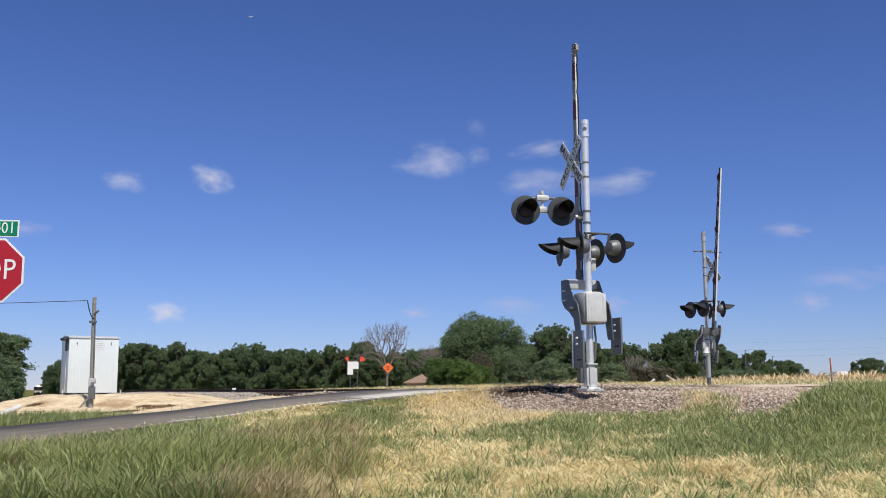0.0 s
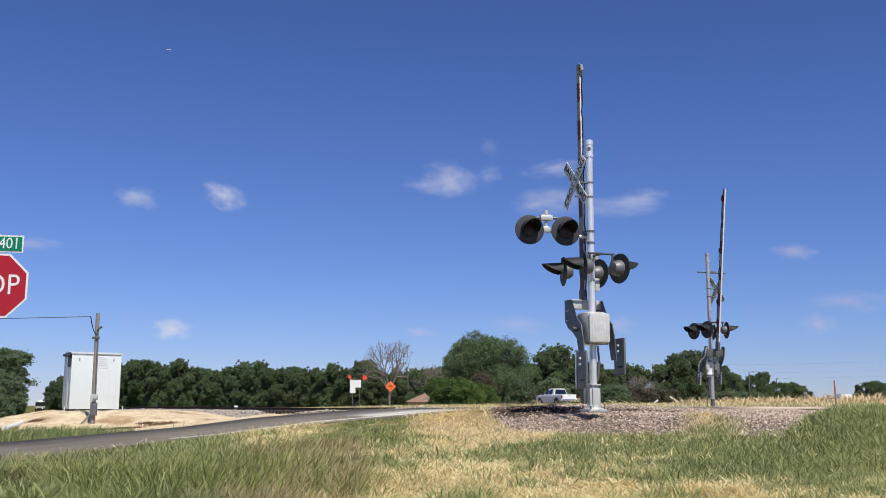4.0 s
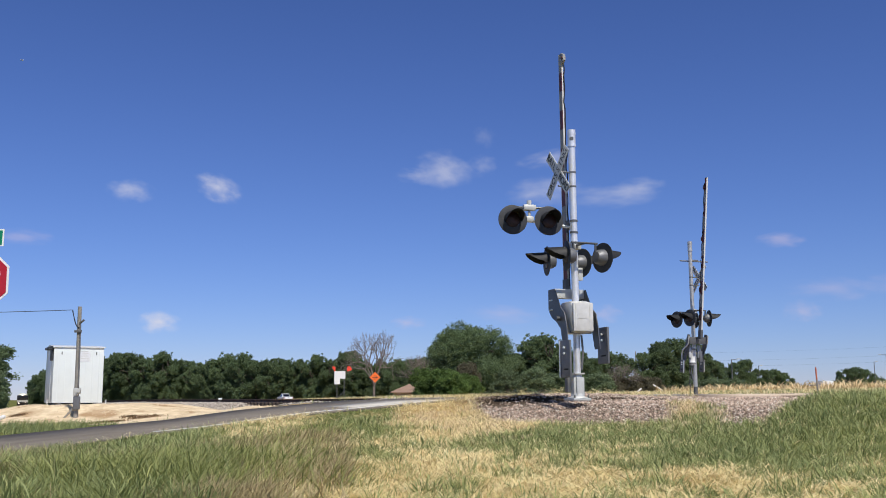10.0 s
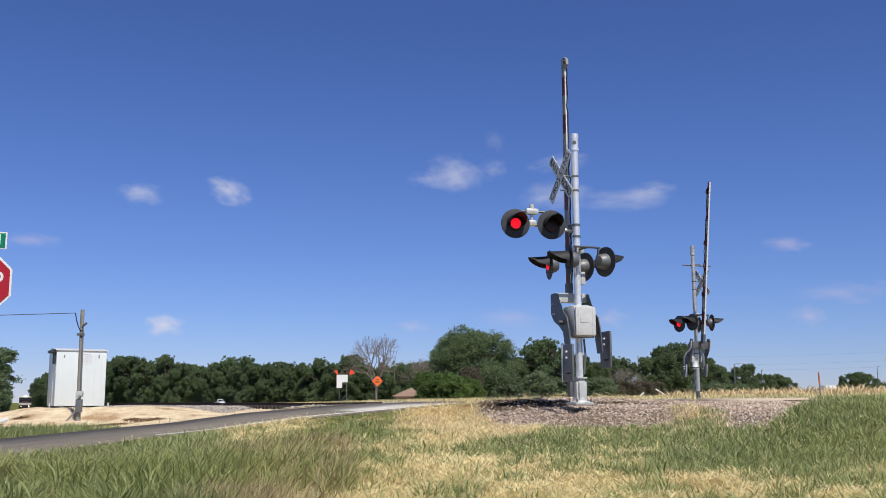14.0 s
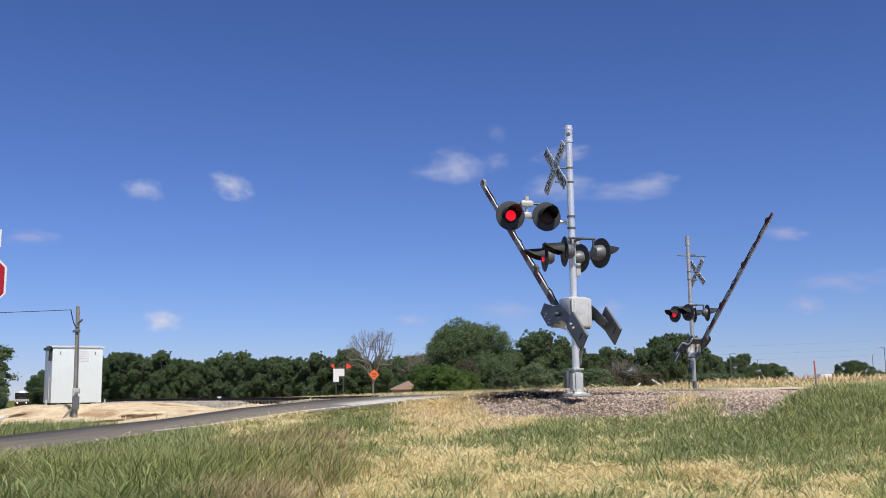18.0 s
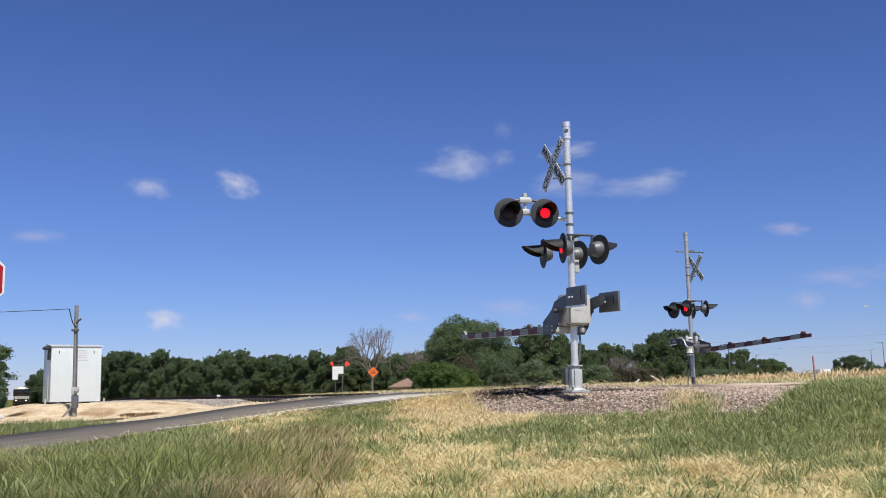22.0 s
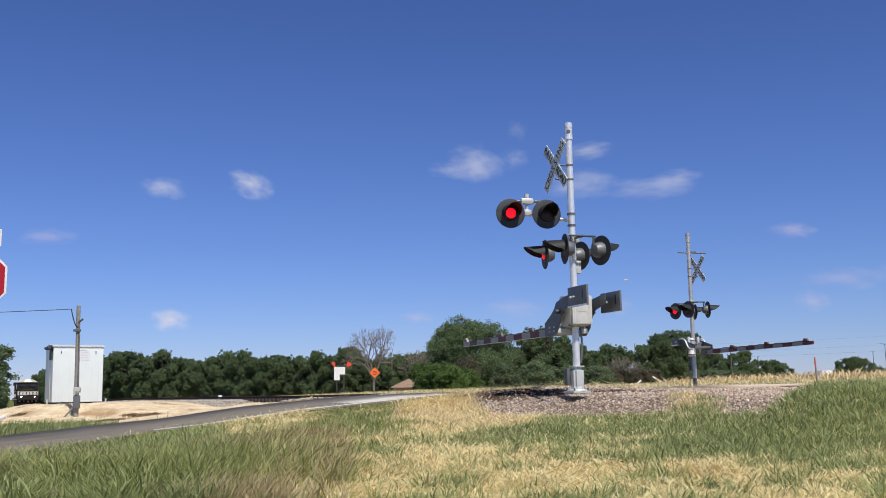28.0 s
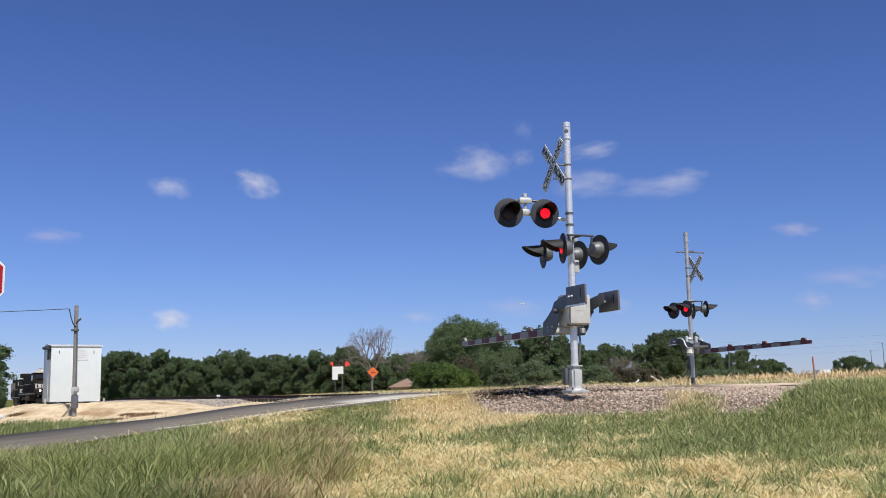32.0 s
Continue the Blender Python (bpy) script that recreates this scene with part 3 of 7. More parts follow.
def disc_light(parent, m, lens_name="lamp"):
    """One flashing light: background disc, hood, housing, lens, and the lamp that comes forward when lit. Faces local +y."""
    to_y = m @ Matrix.Rotation(radians(-90), 4, "X")
    bm = bmesh.new()
    lathe(bm, [(0.305, -0.012), (0.305, 0.0), (0.295, 0.004), (0.165, 0.004), (0.165, -0.012)], to_y, 32)
    disc = part("background_disc", bm, DISC, parent, "black round backing disc")
    bm = bmesh.new()
    n, L = 20, 0.44
    for r in (0.186, 0.180):
        ring = []
        for i in range(n + 1):
            a = radians(-6 + 192 * i / n)
            cut = L * (0.14 + 0.86 * max(0.0, math.sin(a + 0.05)) ** 0.55)
            ring.append((bm.verts.new(m @ Vector((r * math.cos(a), 0.0, r * math.sin(a)))), bm.verts.new(m @ Vector((r * math.cos(a), cut, r * math.sin(a) - 0.03)))))
        for a, b in zip(ring, ring[1:]):
            bm.faces.new((a[0], b[0], b[1], a[1]))
    part("hood", bm, BLACKP, parent, "black visor over the lens")
    bm = bmesh.new()
    lathe(bm, [(0.05, -0.20), (0.11, -0.19), (0.15, -0.13), (0.165, -0.05), (0.17, -0.012)], to_y, 24)
    part("housing", bm, GREYSTEEL, parent, "grey round lamp housing")
    bm = bmesh.new()
    lathe(bm, [(0.152, -0.011), (0.152, 0.006), (0.13, 0.014), (0.06, 0.022), (0.01, 0.024)], to_y, 24)
    part("lens", bm, REDLENS, parent, "dark red glass lens")
    bm = bmesh.new()
    lathe(bm, [(0.02, -0.006), (0.108, -0.006), (0.108, 0.0), (0.08, 0.014), (0.02, 0.018)], Matrix.Rotation(radians(-90), 4, "X"), 24)
    return part(lens_name, bm, REDGLOW, parent, "red lamp that lights in turn", at=m @ pose(0, -0.06, 0))


def gate_signal(m, label, height=5.53, reach=5.73, case_paint=None, cast=True):
    """A flashing-light signal with a gate. Local x: along the lowered arm, local y: towards the traffic that it faces."""
    g = thing("crossing_signal", m, label, "crossing signal", "railway crossing signals")
    bm = bmesh.new()
    tube(bm, (0, 0, 0.3), (0, 0, height - 0.02), 0.073, n=20)
    for z in (height - 0.10, height - 0.36):
        tube(bm, (0, 0, z), (0, 0, z + 0.05), 0.090, n=20)
    tube(bm, (0, 0, height - 0.34), (0, 0, height), 0.084, n=20)
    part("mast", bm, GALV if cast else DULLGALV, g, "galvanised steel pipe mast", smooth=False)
    bm = bmesh.new()
    tube(bm, (-0.062, 0.035, height - 0.20), (-0.075, 0.042, height - 0.20), 0.042, n=12)
    part("bell_opening", bm, DARKSTEEL, g)
    # base casting
    bz = -0.07 if cast else 0.0
    case_paint = case_paint or BOXPAINT
    bm = bmesh.new()
    box(bm, (0, 0, 0.035 + bz), (0.40, 0.40, 0.05), bevel=0.012)
    part("base_plate", bm, ALU if cast else DARKSTEEL, g, "grey base plate")
    if cast:
        bm = bmesh.new()
        lathe(bm, [(0.215, 0.055 + bz), (0.205, 0.075 + bz), (0.135, 0.09 + bz), (0.118, 0.16 + bz)], Matrix(), 20)
        part("base_foot", bm, ALU, g, "flared cast foot")
    bm = bmesh.new()
    if cast:
        box(bm, (0, 0, 0.30 + bz), (0.15, 0.15, 0.48), bevel=0.02)
    else:
        tube(bm, (0, 0, 0.05), (0, 0, 0.32), 0.075, n=16)
    part("base_casting", bm, ALU if cast else DARKSTEEL, g, "grey cast mast base")
    if cast:
        for sx, sy in ((-1, 0), (1, 0), (0, -1), (0, 1)):
            bm = bmesh.new()
            box(bm, (sx * 0.095, sy * 0.095, 0.27 + bz), (0.045 if sx else 0.15, 0.045 if sy else 0.15, 0.40), bevel=0.01)
            part("base_rib", bm, ALU, g)
        bm = bmesh.new()
        box(bm, (0, 0, 0.545 + bz), (0.23, 0.23, 0.03), bevel=0.008)
        part("base_cap", bm, ALU, g)
        for sx in (-0.155, 0.155):
            for sy in (-0.155, 0.155):
                bm = bmesh.new()
                tube(bm, (sx, sy, 0.05 + bz), (sx, sy, 0.12 + bz), 0.018, n=8)
                part("anchor_bolt", bm, DARKSTEEL, g)
        bm = bmesh.new()
        box(bm, (0.12, 0.15, 0.34 + bz), (0.12, 0.08, 0.34), bevel=0.015)
        part("junction_box", bm, DARKSTEEL, g)
    # gate mechanism
    if cast:
        bm = bmesh.new()
        box(bm, (-0.02, 0.0, 1.60), (0.50, 0.52, 0.66), bevel=0.11)
        case = part("mechanism_case", bm, case_paint, g, "white painted gate mechanism case")
        bm = bmesh.new()
        box(bm, (-0.285, 0.0, 1.60), (0.06, 0.46, 0.58), bevel=0.028)
        part("case_door", bm, case_paint, case, "white case door")
        bm = bmesh.new()
        box(bm, (-0.318, 0.03, 1.62), (0.006, 0.2, 0.1))
        part("data_plate", bm, case_paint, case)
        for sy in (-0.15, 0.17):
            bm = bmesh.new()
            box(bm, (-0.317, sy, 1.60), (0.008, 0.022, 0.50))
            part("case_rib", bm, case_paint, case)
        for z in (1.30, 1.36):
            bm = bmesh.new()
            tube(bm, (-0.18, -0.24, z), (-0.18, 0.24, z), 0.03, n=10)
            part("case_foot", bm, GREYSTEEL, case)
        bm = bmesh.new()
        tube(bm, (0, -0.46, 1.58), (0, 0.46, 1.58), 0.045, n=14)
        part("main_shaft", bm, STEELARM, g)
        for z in (1.36, 1.86):
            bm = bmesh.new()
            box(bm, (0, 0, z), (0.30, 0.34, 0.06), bevel=0.01)
            part("case_clamp", bm, GREYSTEEL, g)
    else:
        bm = bmesh.new()
        lathe(bm, [(0.10, 1.10), (0.135, 1.14), (0.135, 1.22), (0.12, 1.24), (0.12, 1.62), (0.135, 1.64), (0.135, 1.74), (0.10, 1.78)], Matrix.Translation((-0.05, -0.05, 0)), 18)
        case = part("mechanism_case", bm, WHITESHEET, g, "pale round gate mechanism on the mast")
        for z in (1.18, 1.69):
            bm = bmesh.new()
            tube(bm, (-0.05, -0.05, z - 0.02), (-0.05, -0.05, z + 0.02), 0.142, n=18)
            part("case_band", bm, DARKSTEEL, case)
        bm = bmesh.new()
        tube(bm, (0, -0.42, 1.58), (0, 0.42, 1.58), 0.04, n=12)
        part("main_shaft", bm, DARKSTEEL, g)
        bm = bmesh.new()
        box(bm, (0.0, 0.24, 1.42), (0.16, 0.12, 0.40), bevel=0.02)
        part("case_clamp", bm, GREYSTEEL, g)
        bm = bmesh.new()
        bent(bm, [(-0.10, -0.16 - 0.03 * math.sin(2.1 * k), 1.1 - 0.16 * k) for k in range(8)], 0.022)
        part("cable_conduit", bm, GREYSTEEL, g)
    # crossbuck
    cbz = height - (0.93 if cast else 1.36)
    cb = new("crossbuck")
    cb.parent = g
    cb.matrix_basis = pose(0.02, 0.34, cbz)
    for ang, words in ((-47, "CROSSING"), (47, "RAIL ROAD")):
        bm = bmesh.new()
        box(bm, (0, 0, 0), (1.22, 0.012, 0.225), Matrix.Rotation(radians(ang), 4, "Y"), 0.004)
        yy = 0.0 if ang > 0 else -0.014
        bl = part("blade", bm, WHITESHEET, cb, "white crossbuck blade with black letters", at=pose(0, yy, 0))
    # letters face local +y: readable from there
    up = Matrix.Rotation(radians(180), 4, "Z") @ Matrix.Rotation(radians(90), 4, "X")
    for k, ch in enumerate("CROSSING"):
        x = (k - 3.5) * 0.142
        text_part("letter", ch, 0.205, LETTERS, cb, pose(0, 0.008, 0) @ up @ Matrix.Rotation(radians(47), 4, "Z") @ pose(x, 0, 0))
    for k, ch in enumerate("RAIL"):
        text_part("letter", ch, 0.2, LETTERS, cb, pose(0, -0.002, 0) @ up @ Matrix.Rotation(radians(-47), 4, "Z") @ pose(-0.54 + k * 0.115, 0, 0))
    for k, ch in enumerate("ROAD"):
        text_part("letter", ch, 0.2, LETTERS, cb, pose(0, -0.002, 0) @ up @ Matrix.Rotation(radians(-47), 4, "Z") @ pose(0.16 + k * 0.128, 0, 0))
    if not cast:
        back = Matrix.Rotation(radians(90), 4, "X")
        for k, ch in enumerate("CROSSING"):
            text_part("letter", ch, 0.205, LETTERS, cb, pose(0, -0.022, 0) @ back @ Matrix.Rotation(radians(47), 4, "Z") @ pose((k - 3.5) * 0.142, 0, 0))
        for k, ch in enumerate("RAIL"):
            text_part("letter", ch, 0.2, LETTERS, cb, pose(0, -0.008, 0) @ back @ Matrix.Rotation(radians(-47), 4, "Z") @ pose(-0.54 + k * 0.115, 0, 0))
        for k, ch in enumerate("ROAD"):
            text_part("letter", ch, 0.2, LETTERS, cb, pose(0, -0.008, 0) @ back @ Matrix.Rotation(radians(-47), 4, "Z") @ pose(0.16 + k * 0.128, 0, 0))
    for dz in (-0.28, 0.02):
        bm = bmesh.new()
        tube(bm, (0, 0, cbz + dz), (0.02, 0.33, cbz + dz), 0.018, n=8)
        tube(bm, (0, 0, cbz - 0.02 + dz), (0, 0, cbz + 0.02 + dz), 0.076, n=16)
        part("crossbuck_bracket", bm, DARKSTEEL, g)
    # crossarm with two lights each way
    ZL = 2.80
    bm = bmesh.new()
    tube(bm, (-0.42, 0, ZL + 0.28), (0.42, 0, ZL + 0.28), 0.028, n=12)
    for sx in (-0.42, 0.42):
        tube(bm, (sx, -0.30, ZL + 0.28), (sx, 0.30, ZL + 0.28), 0.022, n=10)
        for sy in (-0.26, 0.26):
            tube(bm, (sx, sy, ZL + 0.28), (sx, sy * 0.95, ZL + 0.10), 0.024, n=10)
    part("crossarm", bm, STEELARM, g, "grey steel light crossarm")
    bm = bmesh.new()
    box(bm, (0, 0, ZL + 0.28), (0.24, 0.22, 0.16), bevel=0.03)
    part("crossarm_junction", bm, ALU, g, "aluminium junction box on the mast")
    lamps = []
    for sx in (0.42, -0.42):
        lamps.append(disc_light(g, pose(sx, 0.42, ZL, 0, 0, -14)))
    for sx in (0.42, -0.42):
        lamps.append(disc_light(g, pose(sx, -0.42, ZL, 0, 0, 180 + 11)))
    # cable conduit
    bm = bmesh.new()
    pts = [(-0.02, -0.09, 0.55), (-0.05, -0.12, 0.9), (-0.03, -0.1, 1.25)]
    for p, q in zip(pts, pts[1:]):
        tube(bm, p, q, 0.022, n=8)
    part("cable_conduit", bm, GREYSTEEL, g)
    # the moving gate, about the main shaft
    gate = new("gate")
    gate.parent = g
    gate.matrix_basis = pose(0, 0, 1.58)
    outline = [(0.62, -0.47), (0.62, -0.20), (0.42, -0.09), (0.22, 0.04), (0.10, 0.19), (-0.16, 0.26), (-0.62, 0.32), (-0.62, 0.12), (-0.20, 0.02), (-0.06, -0.14), (0.04, -0.34), (0.20, -0.47)]
    weights = {0.36: (-0.82, 0.38, 0.23, 0.74), -0.36: (-0.54, -0.53, 0.16, 0.74)}
    if not cast:
        outline = [(0.66, -0.24), (0.66, -0.08), (0.30, 0.02), (-0.05, 0.12), (-0.30, 0.16), (-0.34, 0.0), (-0.05, -0.10), (0.22, -0.24)]
        weights = {0.36: (-0.50, 0.40, 0.08, 0.46), -0.36: (-0.52, -0.42, 0.08, 0.46)}
    steel = STEELARM if cast else DARKSTEEL
    for sy in (-0.36, 0.36):
        bm = bmesh.new()
        plate(bm, outline, 0.022, pose(0, sy, 0))
        sa = part("side_arm", bm, steel, gate, "curved steel side arm")
        wx, wy, wz, wl = weights[sy]
        bm = bmesh.new()
        box(bm, (wx, wy, wz), (wl, 0.045, wl * 0.54), bevel=0.014)
        cw = part("counterweight", bm, GREYSTEEL, sa, "flat grey steel counterweight")
        bm = bmesh.new()
        box(bm, (wx, wy - 0.036 if sy < 0 else wy + 0.036, wz - wl * 0.25), (wl * 0.98, 0.014, 0.03))
        part("weight_edge", bm, GALV, cw, "bright galvanised edge")
        bm = bmesh.new()
        box(bm, (wx - wl * 0.28, wy, wz + wl * 0.05), (0.035, 0.052, wl * 0.26), bevel=0.008)
        part("weight_slot", bm, BLACKP, cw, "dark adjusting slot")
        for k in range(2):
            bm = bmesh.new()
            tube(bm, (wx + wl * (0.30 - 0.16 * k), wy - 0.06, wz), (wx + wl * (0.30 - 0.16 * k), wy + 0.06, wz), 0.022, n=8)
            part("bolt", bm, GALV, sa)
        for k in range(4 if cast else 0):
            bm = bmesh.new()
            tube(bm, (0.2 + 0.1 * (k % 2) * 2, sy - 0.03, -0.3 - 0.08 * (k // 2)), (0.2 + 0.1 * (k % 2) * 2, sy + 0.03, -0.3 - 0.08 * (k // 2)), 0.016, n=6)
            part("bolt", bm, GALV, sa)
    for x, z, s, hh in ((0.54, -0.34, 0.19, 0.19), (0.14, -0.38, 0.10, 0.10)) if cast else ((0.44, -0.16, 0.26, 0.08),):
        bm = bmesh.new()
        box(bm, (x, 0, z), (s, 0.70, hh), bevel=0.01)
        part("cross_member", bm, ALU if cast else GREYSTEEL, gate, "grey cross channel")
    bm = bmesh.new()
    box(bm, (0.68, 0, -0.35), (0.34, 0.10, 0.17), bevel=0.012)
    part("arm_clamp", bm, DARKSTEEL, gate, "dark arm bracket")
    arm = new("gate_arm")
    arm.parent = gate
    L0, L1, n = 0.72, reach, 12
    for k in range(n):
        a, b = L0 + (L1 - L0) * k / n, L0 + (L1 - L0) * (k + 1) / n
        h = 0.15 - 0.045 * k / n
        bm = bmesh.new()
        box(bm, ((a + b) / 2, 0, -0.35), (b - a, 0.048, h))
        red = (k % 2 == 0) == cast
        part("stripe", bm, REDSTRIPE if red else WHITESTRIPE, arm, "faded red stripe" if red else "weathered white stripe")
    lights = ((reach * 0.34, DARKSTEEL), (reach * 0.62, DARKSTEEL), (reach - 0.12, WHITESTRIPE)) if cast else ((reach * 0.36, ARMRED), (reach * 0.65, ARMRED), (reach - 0.35, ARMRED))
    for x, paint in lights:
        z0 = -0.35 + 0.075 - 0.022 * (x / reach)
        bm = bmesh.new()
        plate(bm, [(x - 0.13, z0), (x + 0.13, z0), (x + 0.07, z0 + 0.09), (x - 0.05, z0 + 0.10)], 0.06, pose(0, 0, 0))
        al = part("arm_light", bm, paint, arm, "small lamp housing on the arm")
        bm = bmesh.new()
        tube(bm, (x, -0.045, z0 + 0.05), (x, 0.045, z0 + 0.05), 0.035, n=10)
        part("arm_lens", bm, ARMRED, al, "dull red lens")
    for nm, z0, z1, wd in (("top_channel", -0.2735, -0.2962, 0.026), ("bottom_channel", -0.426, -0.403, 0.054)):
        bm = bmesh.new()
        plate(bm, [(L0, z0 + 0.004), (L1, z1 + 0.003), (L1, z1 - 0.003), (L0, z0 - 0.004)], wd, pose(0, 0, 0))
        part(nm, bm, WHITESHEET, arm, "bare pale edge of the arm")
    bm = bmesh.new()
    rs = random.Random(4)
    bent(bm, [(0.7 + (reach - 0.9) * k / 33, -0.030 + 0.022 * math.sin(1.9 * k) * rs.random(), -0.35 + 0.088 - 0.022 * k / 33 + rs.uniform(-0.012, 0.016)) for k in range(34)], 0.014)
    part("arm_cable", bm, BLACKP, arm, "black cable clipped along the arm")
    return g, gate, lamps


ARM_DEG = math.degrees(math.atan2(ARMWAY[1], ARMWAY[0]))
near_base, far_base = Vector((2.62, 20.1, E - 0.014)), Vector((9.07, 36.5, E + 0.02))
near_sig, near_gate, near_lamps = gate_signal(pose(*near_base, 0, 0, ARM_DEG), "galvanised railway crossing signal with red lights and a striped gate", 5.53)
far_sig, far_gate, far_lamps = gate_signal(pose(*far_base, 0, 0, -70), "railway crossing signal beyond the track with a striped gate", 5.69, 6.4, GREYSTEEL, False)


# ---- extra pair of lights on the near mast, turned to the side road ----
def world_part_pose(owner, m):
    return owner.matrix_basis.inverted() @ m


side_head = new("side_light_pair")
side_head.parent = near_sig
side_head.matrix_basis = world_part_pose(near_sig, pose(near_base.x - 0.90, near_base.y - 0.08, near_base.z + 3.60, 0, 0, 192))
bm = bmesh.new()
tube(bm, (-0.36, -0.06, 0.28), (0.36, -0.06, 0.28), 0.026, n=10)
for sx in (-0.385, 0.385):
    tube(bm, (sx * 0.9, -0.06, 0.28), (sx * 0.98, -0.06, 0.12), 0.022, n=10)
part("crossarm", bm, STEELARM, side_head, "galvanised light crossarm")
bm = bmesh.new()
box(bm, (0, -0.06, 0.28), (0.28, 0.16, 0.13), bevel=0.05)
box(bm, (0, -0.06, 0.04), (0.19, 0.12, 0.13), bevel=0.045)
tube(bm, (0, -0.06, 0.35), (0, -0.06, 0.43), 0.05, n=12)
tube(bm, (0, -0.06, 0.2), (0, -0.06, 0.1), 0.03, n=10)
part("crossarm_junction", bm, ALU, side_head, "aluminium junction box")
bm = bmesh.new()
tube(bm, (0, -0.06, 0.0), (-0.55, -0.16, -0.02), 0.03, n=10)
tube(bm, (-0.55, -0.16, -0.02), (-0.88, -0.1, -0.1), 0.035, n=10)
box(bm, (-0.62, -0.15, -0.03), (0.1, 0.1, 0.12), bevel=0.01)
part("bracket_arm", bm, GALV, side_head, "galvanised bracket to the mast")
for zz in (-0.02, -0.26):
    bm = bmesh.new()
    tube(bm, (0, 0, 3.60 + zz), (0, 0, 3.64 + zz), 0.085, n=16)
    part("mast_band", bm, DARKSTEEL, near_sig)
bm = bmesh.new()
box(bm, (0.02, -0.12, 2.50), (0.12, 0.10, 0.26), bevel=0.012)
part("relay_box", bm, ALU, near_sig, "small grey box on the mast")
bm = bmesh.new()
bent(bm, [(0.05, -0.10, 2.40 - 0.12 * k + 0.02 * math.sin(k)) for k in range(5)], 0.014)
part("relay_cable", bm, BLACKP, near_sig)
side_lamps = [disc_light(side_head, pose(0.385, 0.06, 0)), disc_light(side_head, pose(-0.385, 0.06, 0))]
for sy in (-0.40, 0.40):
    bm = bmesh.new()
    bent(bm, [(0.62, sy, -0.22), (0.34, sy, -0.20), (0.22, sy, -0.10), (0.14, sy, 0.05), (0.04, sy, 0.15), (-0.12, sy, 0.19), (-0.30, sy, 0.18)], 0.026, 8)
    part("guard_rod", bm, GALV, far_gate, "bright curved steel rod")
for sy in (-0.2, 0.2):
    bm = bmesh.new()
    box(bm, (0.0, sy, 1.60), (0.10, 0.10, 0.46), bevel=0.02)
    part("shaft_bearing", bm, ALU, far_sig, "grey cast shaft bearing")
# a cross bracket high on the far mast
bm = bmesh.new()
tube(bm, (0, -0.45, 4.95), (0, 0.75, 4.95), 0.025, n=8)
box(bm, (0, 0.15, 4.97), (0.1, 0.3, 0.08), bevel=0.01)
part("cross_bracket", bm, GREYSTEEL, far_sig)

# ---- signal shed, pole and wire ----
shed_at = Vector((-18.0, 48.0, E - 0.25))
shed = thing("signal_shed", pose(*shed_at, 0, 0, 30), "white metal railway signal shed on the limestone pad", "shed")
W2, H2 = 2.26, 2.62
bm = bmesh.new()
box(bm, (0, 0, H2 / 2 + 0.08), (W2, W2, H2), bevel=0.012)
part("wall_box", bm, SHEDWHITE, shed, "white metal walls")
bm = bmesh.new()
plate(bm, [(-W2 / 2 - 0.06, H2 + 0.05), (0, H2 + 0.14), (W2 / 2 + 0.06, H2 + 0.05), (W2 / 2 + 0.06, H2 + 0.09), (0, H2 + 0.20), (-W2 / 2 - 0.06, H2 + 0.09)], W2 + 0.12, Matrix.Rotation(radians(90), 4, "Z"))
part("roof", bm, SHEDTRIM, shed, "shallow white metal roof")
bm = bmesh.new()
for sx in (-1, 1):
    box(bm, (sx * 0.8, 0, 0.04), (0.14, W2 + 0.1, 0.09))
part("skid", bm, DARKSTEEL, shed)
for sx in (-1, 1):
    bm = bmesh.new()
    box(bm, (sx * 0.78, -W2 / 2 - 0.012, H2 - 0.22), (0.04, 0.02, 0.14))
    part("vent_slot", bm, DARKSTEEL, shed)
bm = bmesh.new()
box(bm, (0.22, -W2 / 2 - 0.006, H2 - 0.36), (0.58, 0.012, 0.50))
notice = part("notice_panel", bm, SHEDTRIM, shed, "white notice with grey lines of writing")
rs = random.Random(9)
for k in range(5):
    bm = bmesh.new()
    wdt = rs.uniform(0.25, 0.5)
    box(bm, (0.22 + rs.uniform(-0.06, 0.06), -W2 / 2 - 0.014, H2 - 0.12 - 0.088 * k), (wdt, 0.004, 0.022))
    part("writing_bar", bm, ALU, notice)
bm = bmesh.new()
box(bm, (-W2 / 2 - 0.01, 0, 1.2), (0.02, 0.9, 2.05), bevel=0.008)
part("door", bm, SHEDTRIM, shed, "grey metal door")
bm = bmesh.new()
box(bm, (-W2 / 2 - 0.14, -0.55, H2 - 0.02), (0.22, 1.0, 0.09), bevel=0.03)
box(bm, (-W2 / 2 - 0.05, -0.75, H2 - 0.32), (0.08, 0.5, 0.5), bevel=0.02)
part("gable_vent", bm, DISC, shed, "dark vent under the gable")
for k in range(-3, 4):
    bm = bmesh.new()
    box(bm, (k * 0.31, -W2 / 2 - 0.002, H2 / 2 + 0.06), (0.022, 0.008, H2 - 0.14), bevel=0.002)
    part("panel_seam", bm, SHEDWHITE, shed)
bm = bmesh.new()
box(bm, (-W2 / 2 - 0.075, 0, H2 + 0.075), (0.03, W2 + 0.14, 0.07), bevel=0.006)
part("gable_fascia", bm, DARKSTEEL, shed, "dark edge of the roof")
for sx in (-1.35, 1.28):
    bm = bmesh.new()
    tube(bm, (sx, -W2 / 2 - 0.1, 0), (sx, -W2 / 2 - 0.1, 0.22), 0.035, n=8)
    part("conduit_stub", bm, ALU, shed)

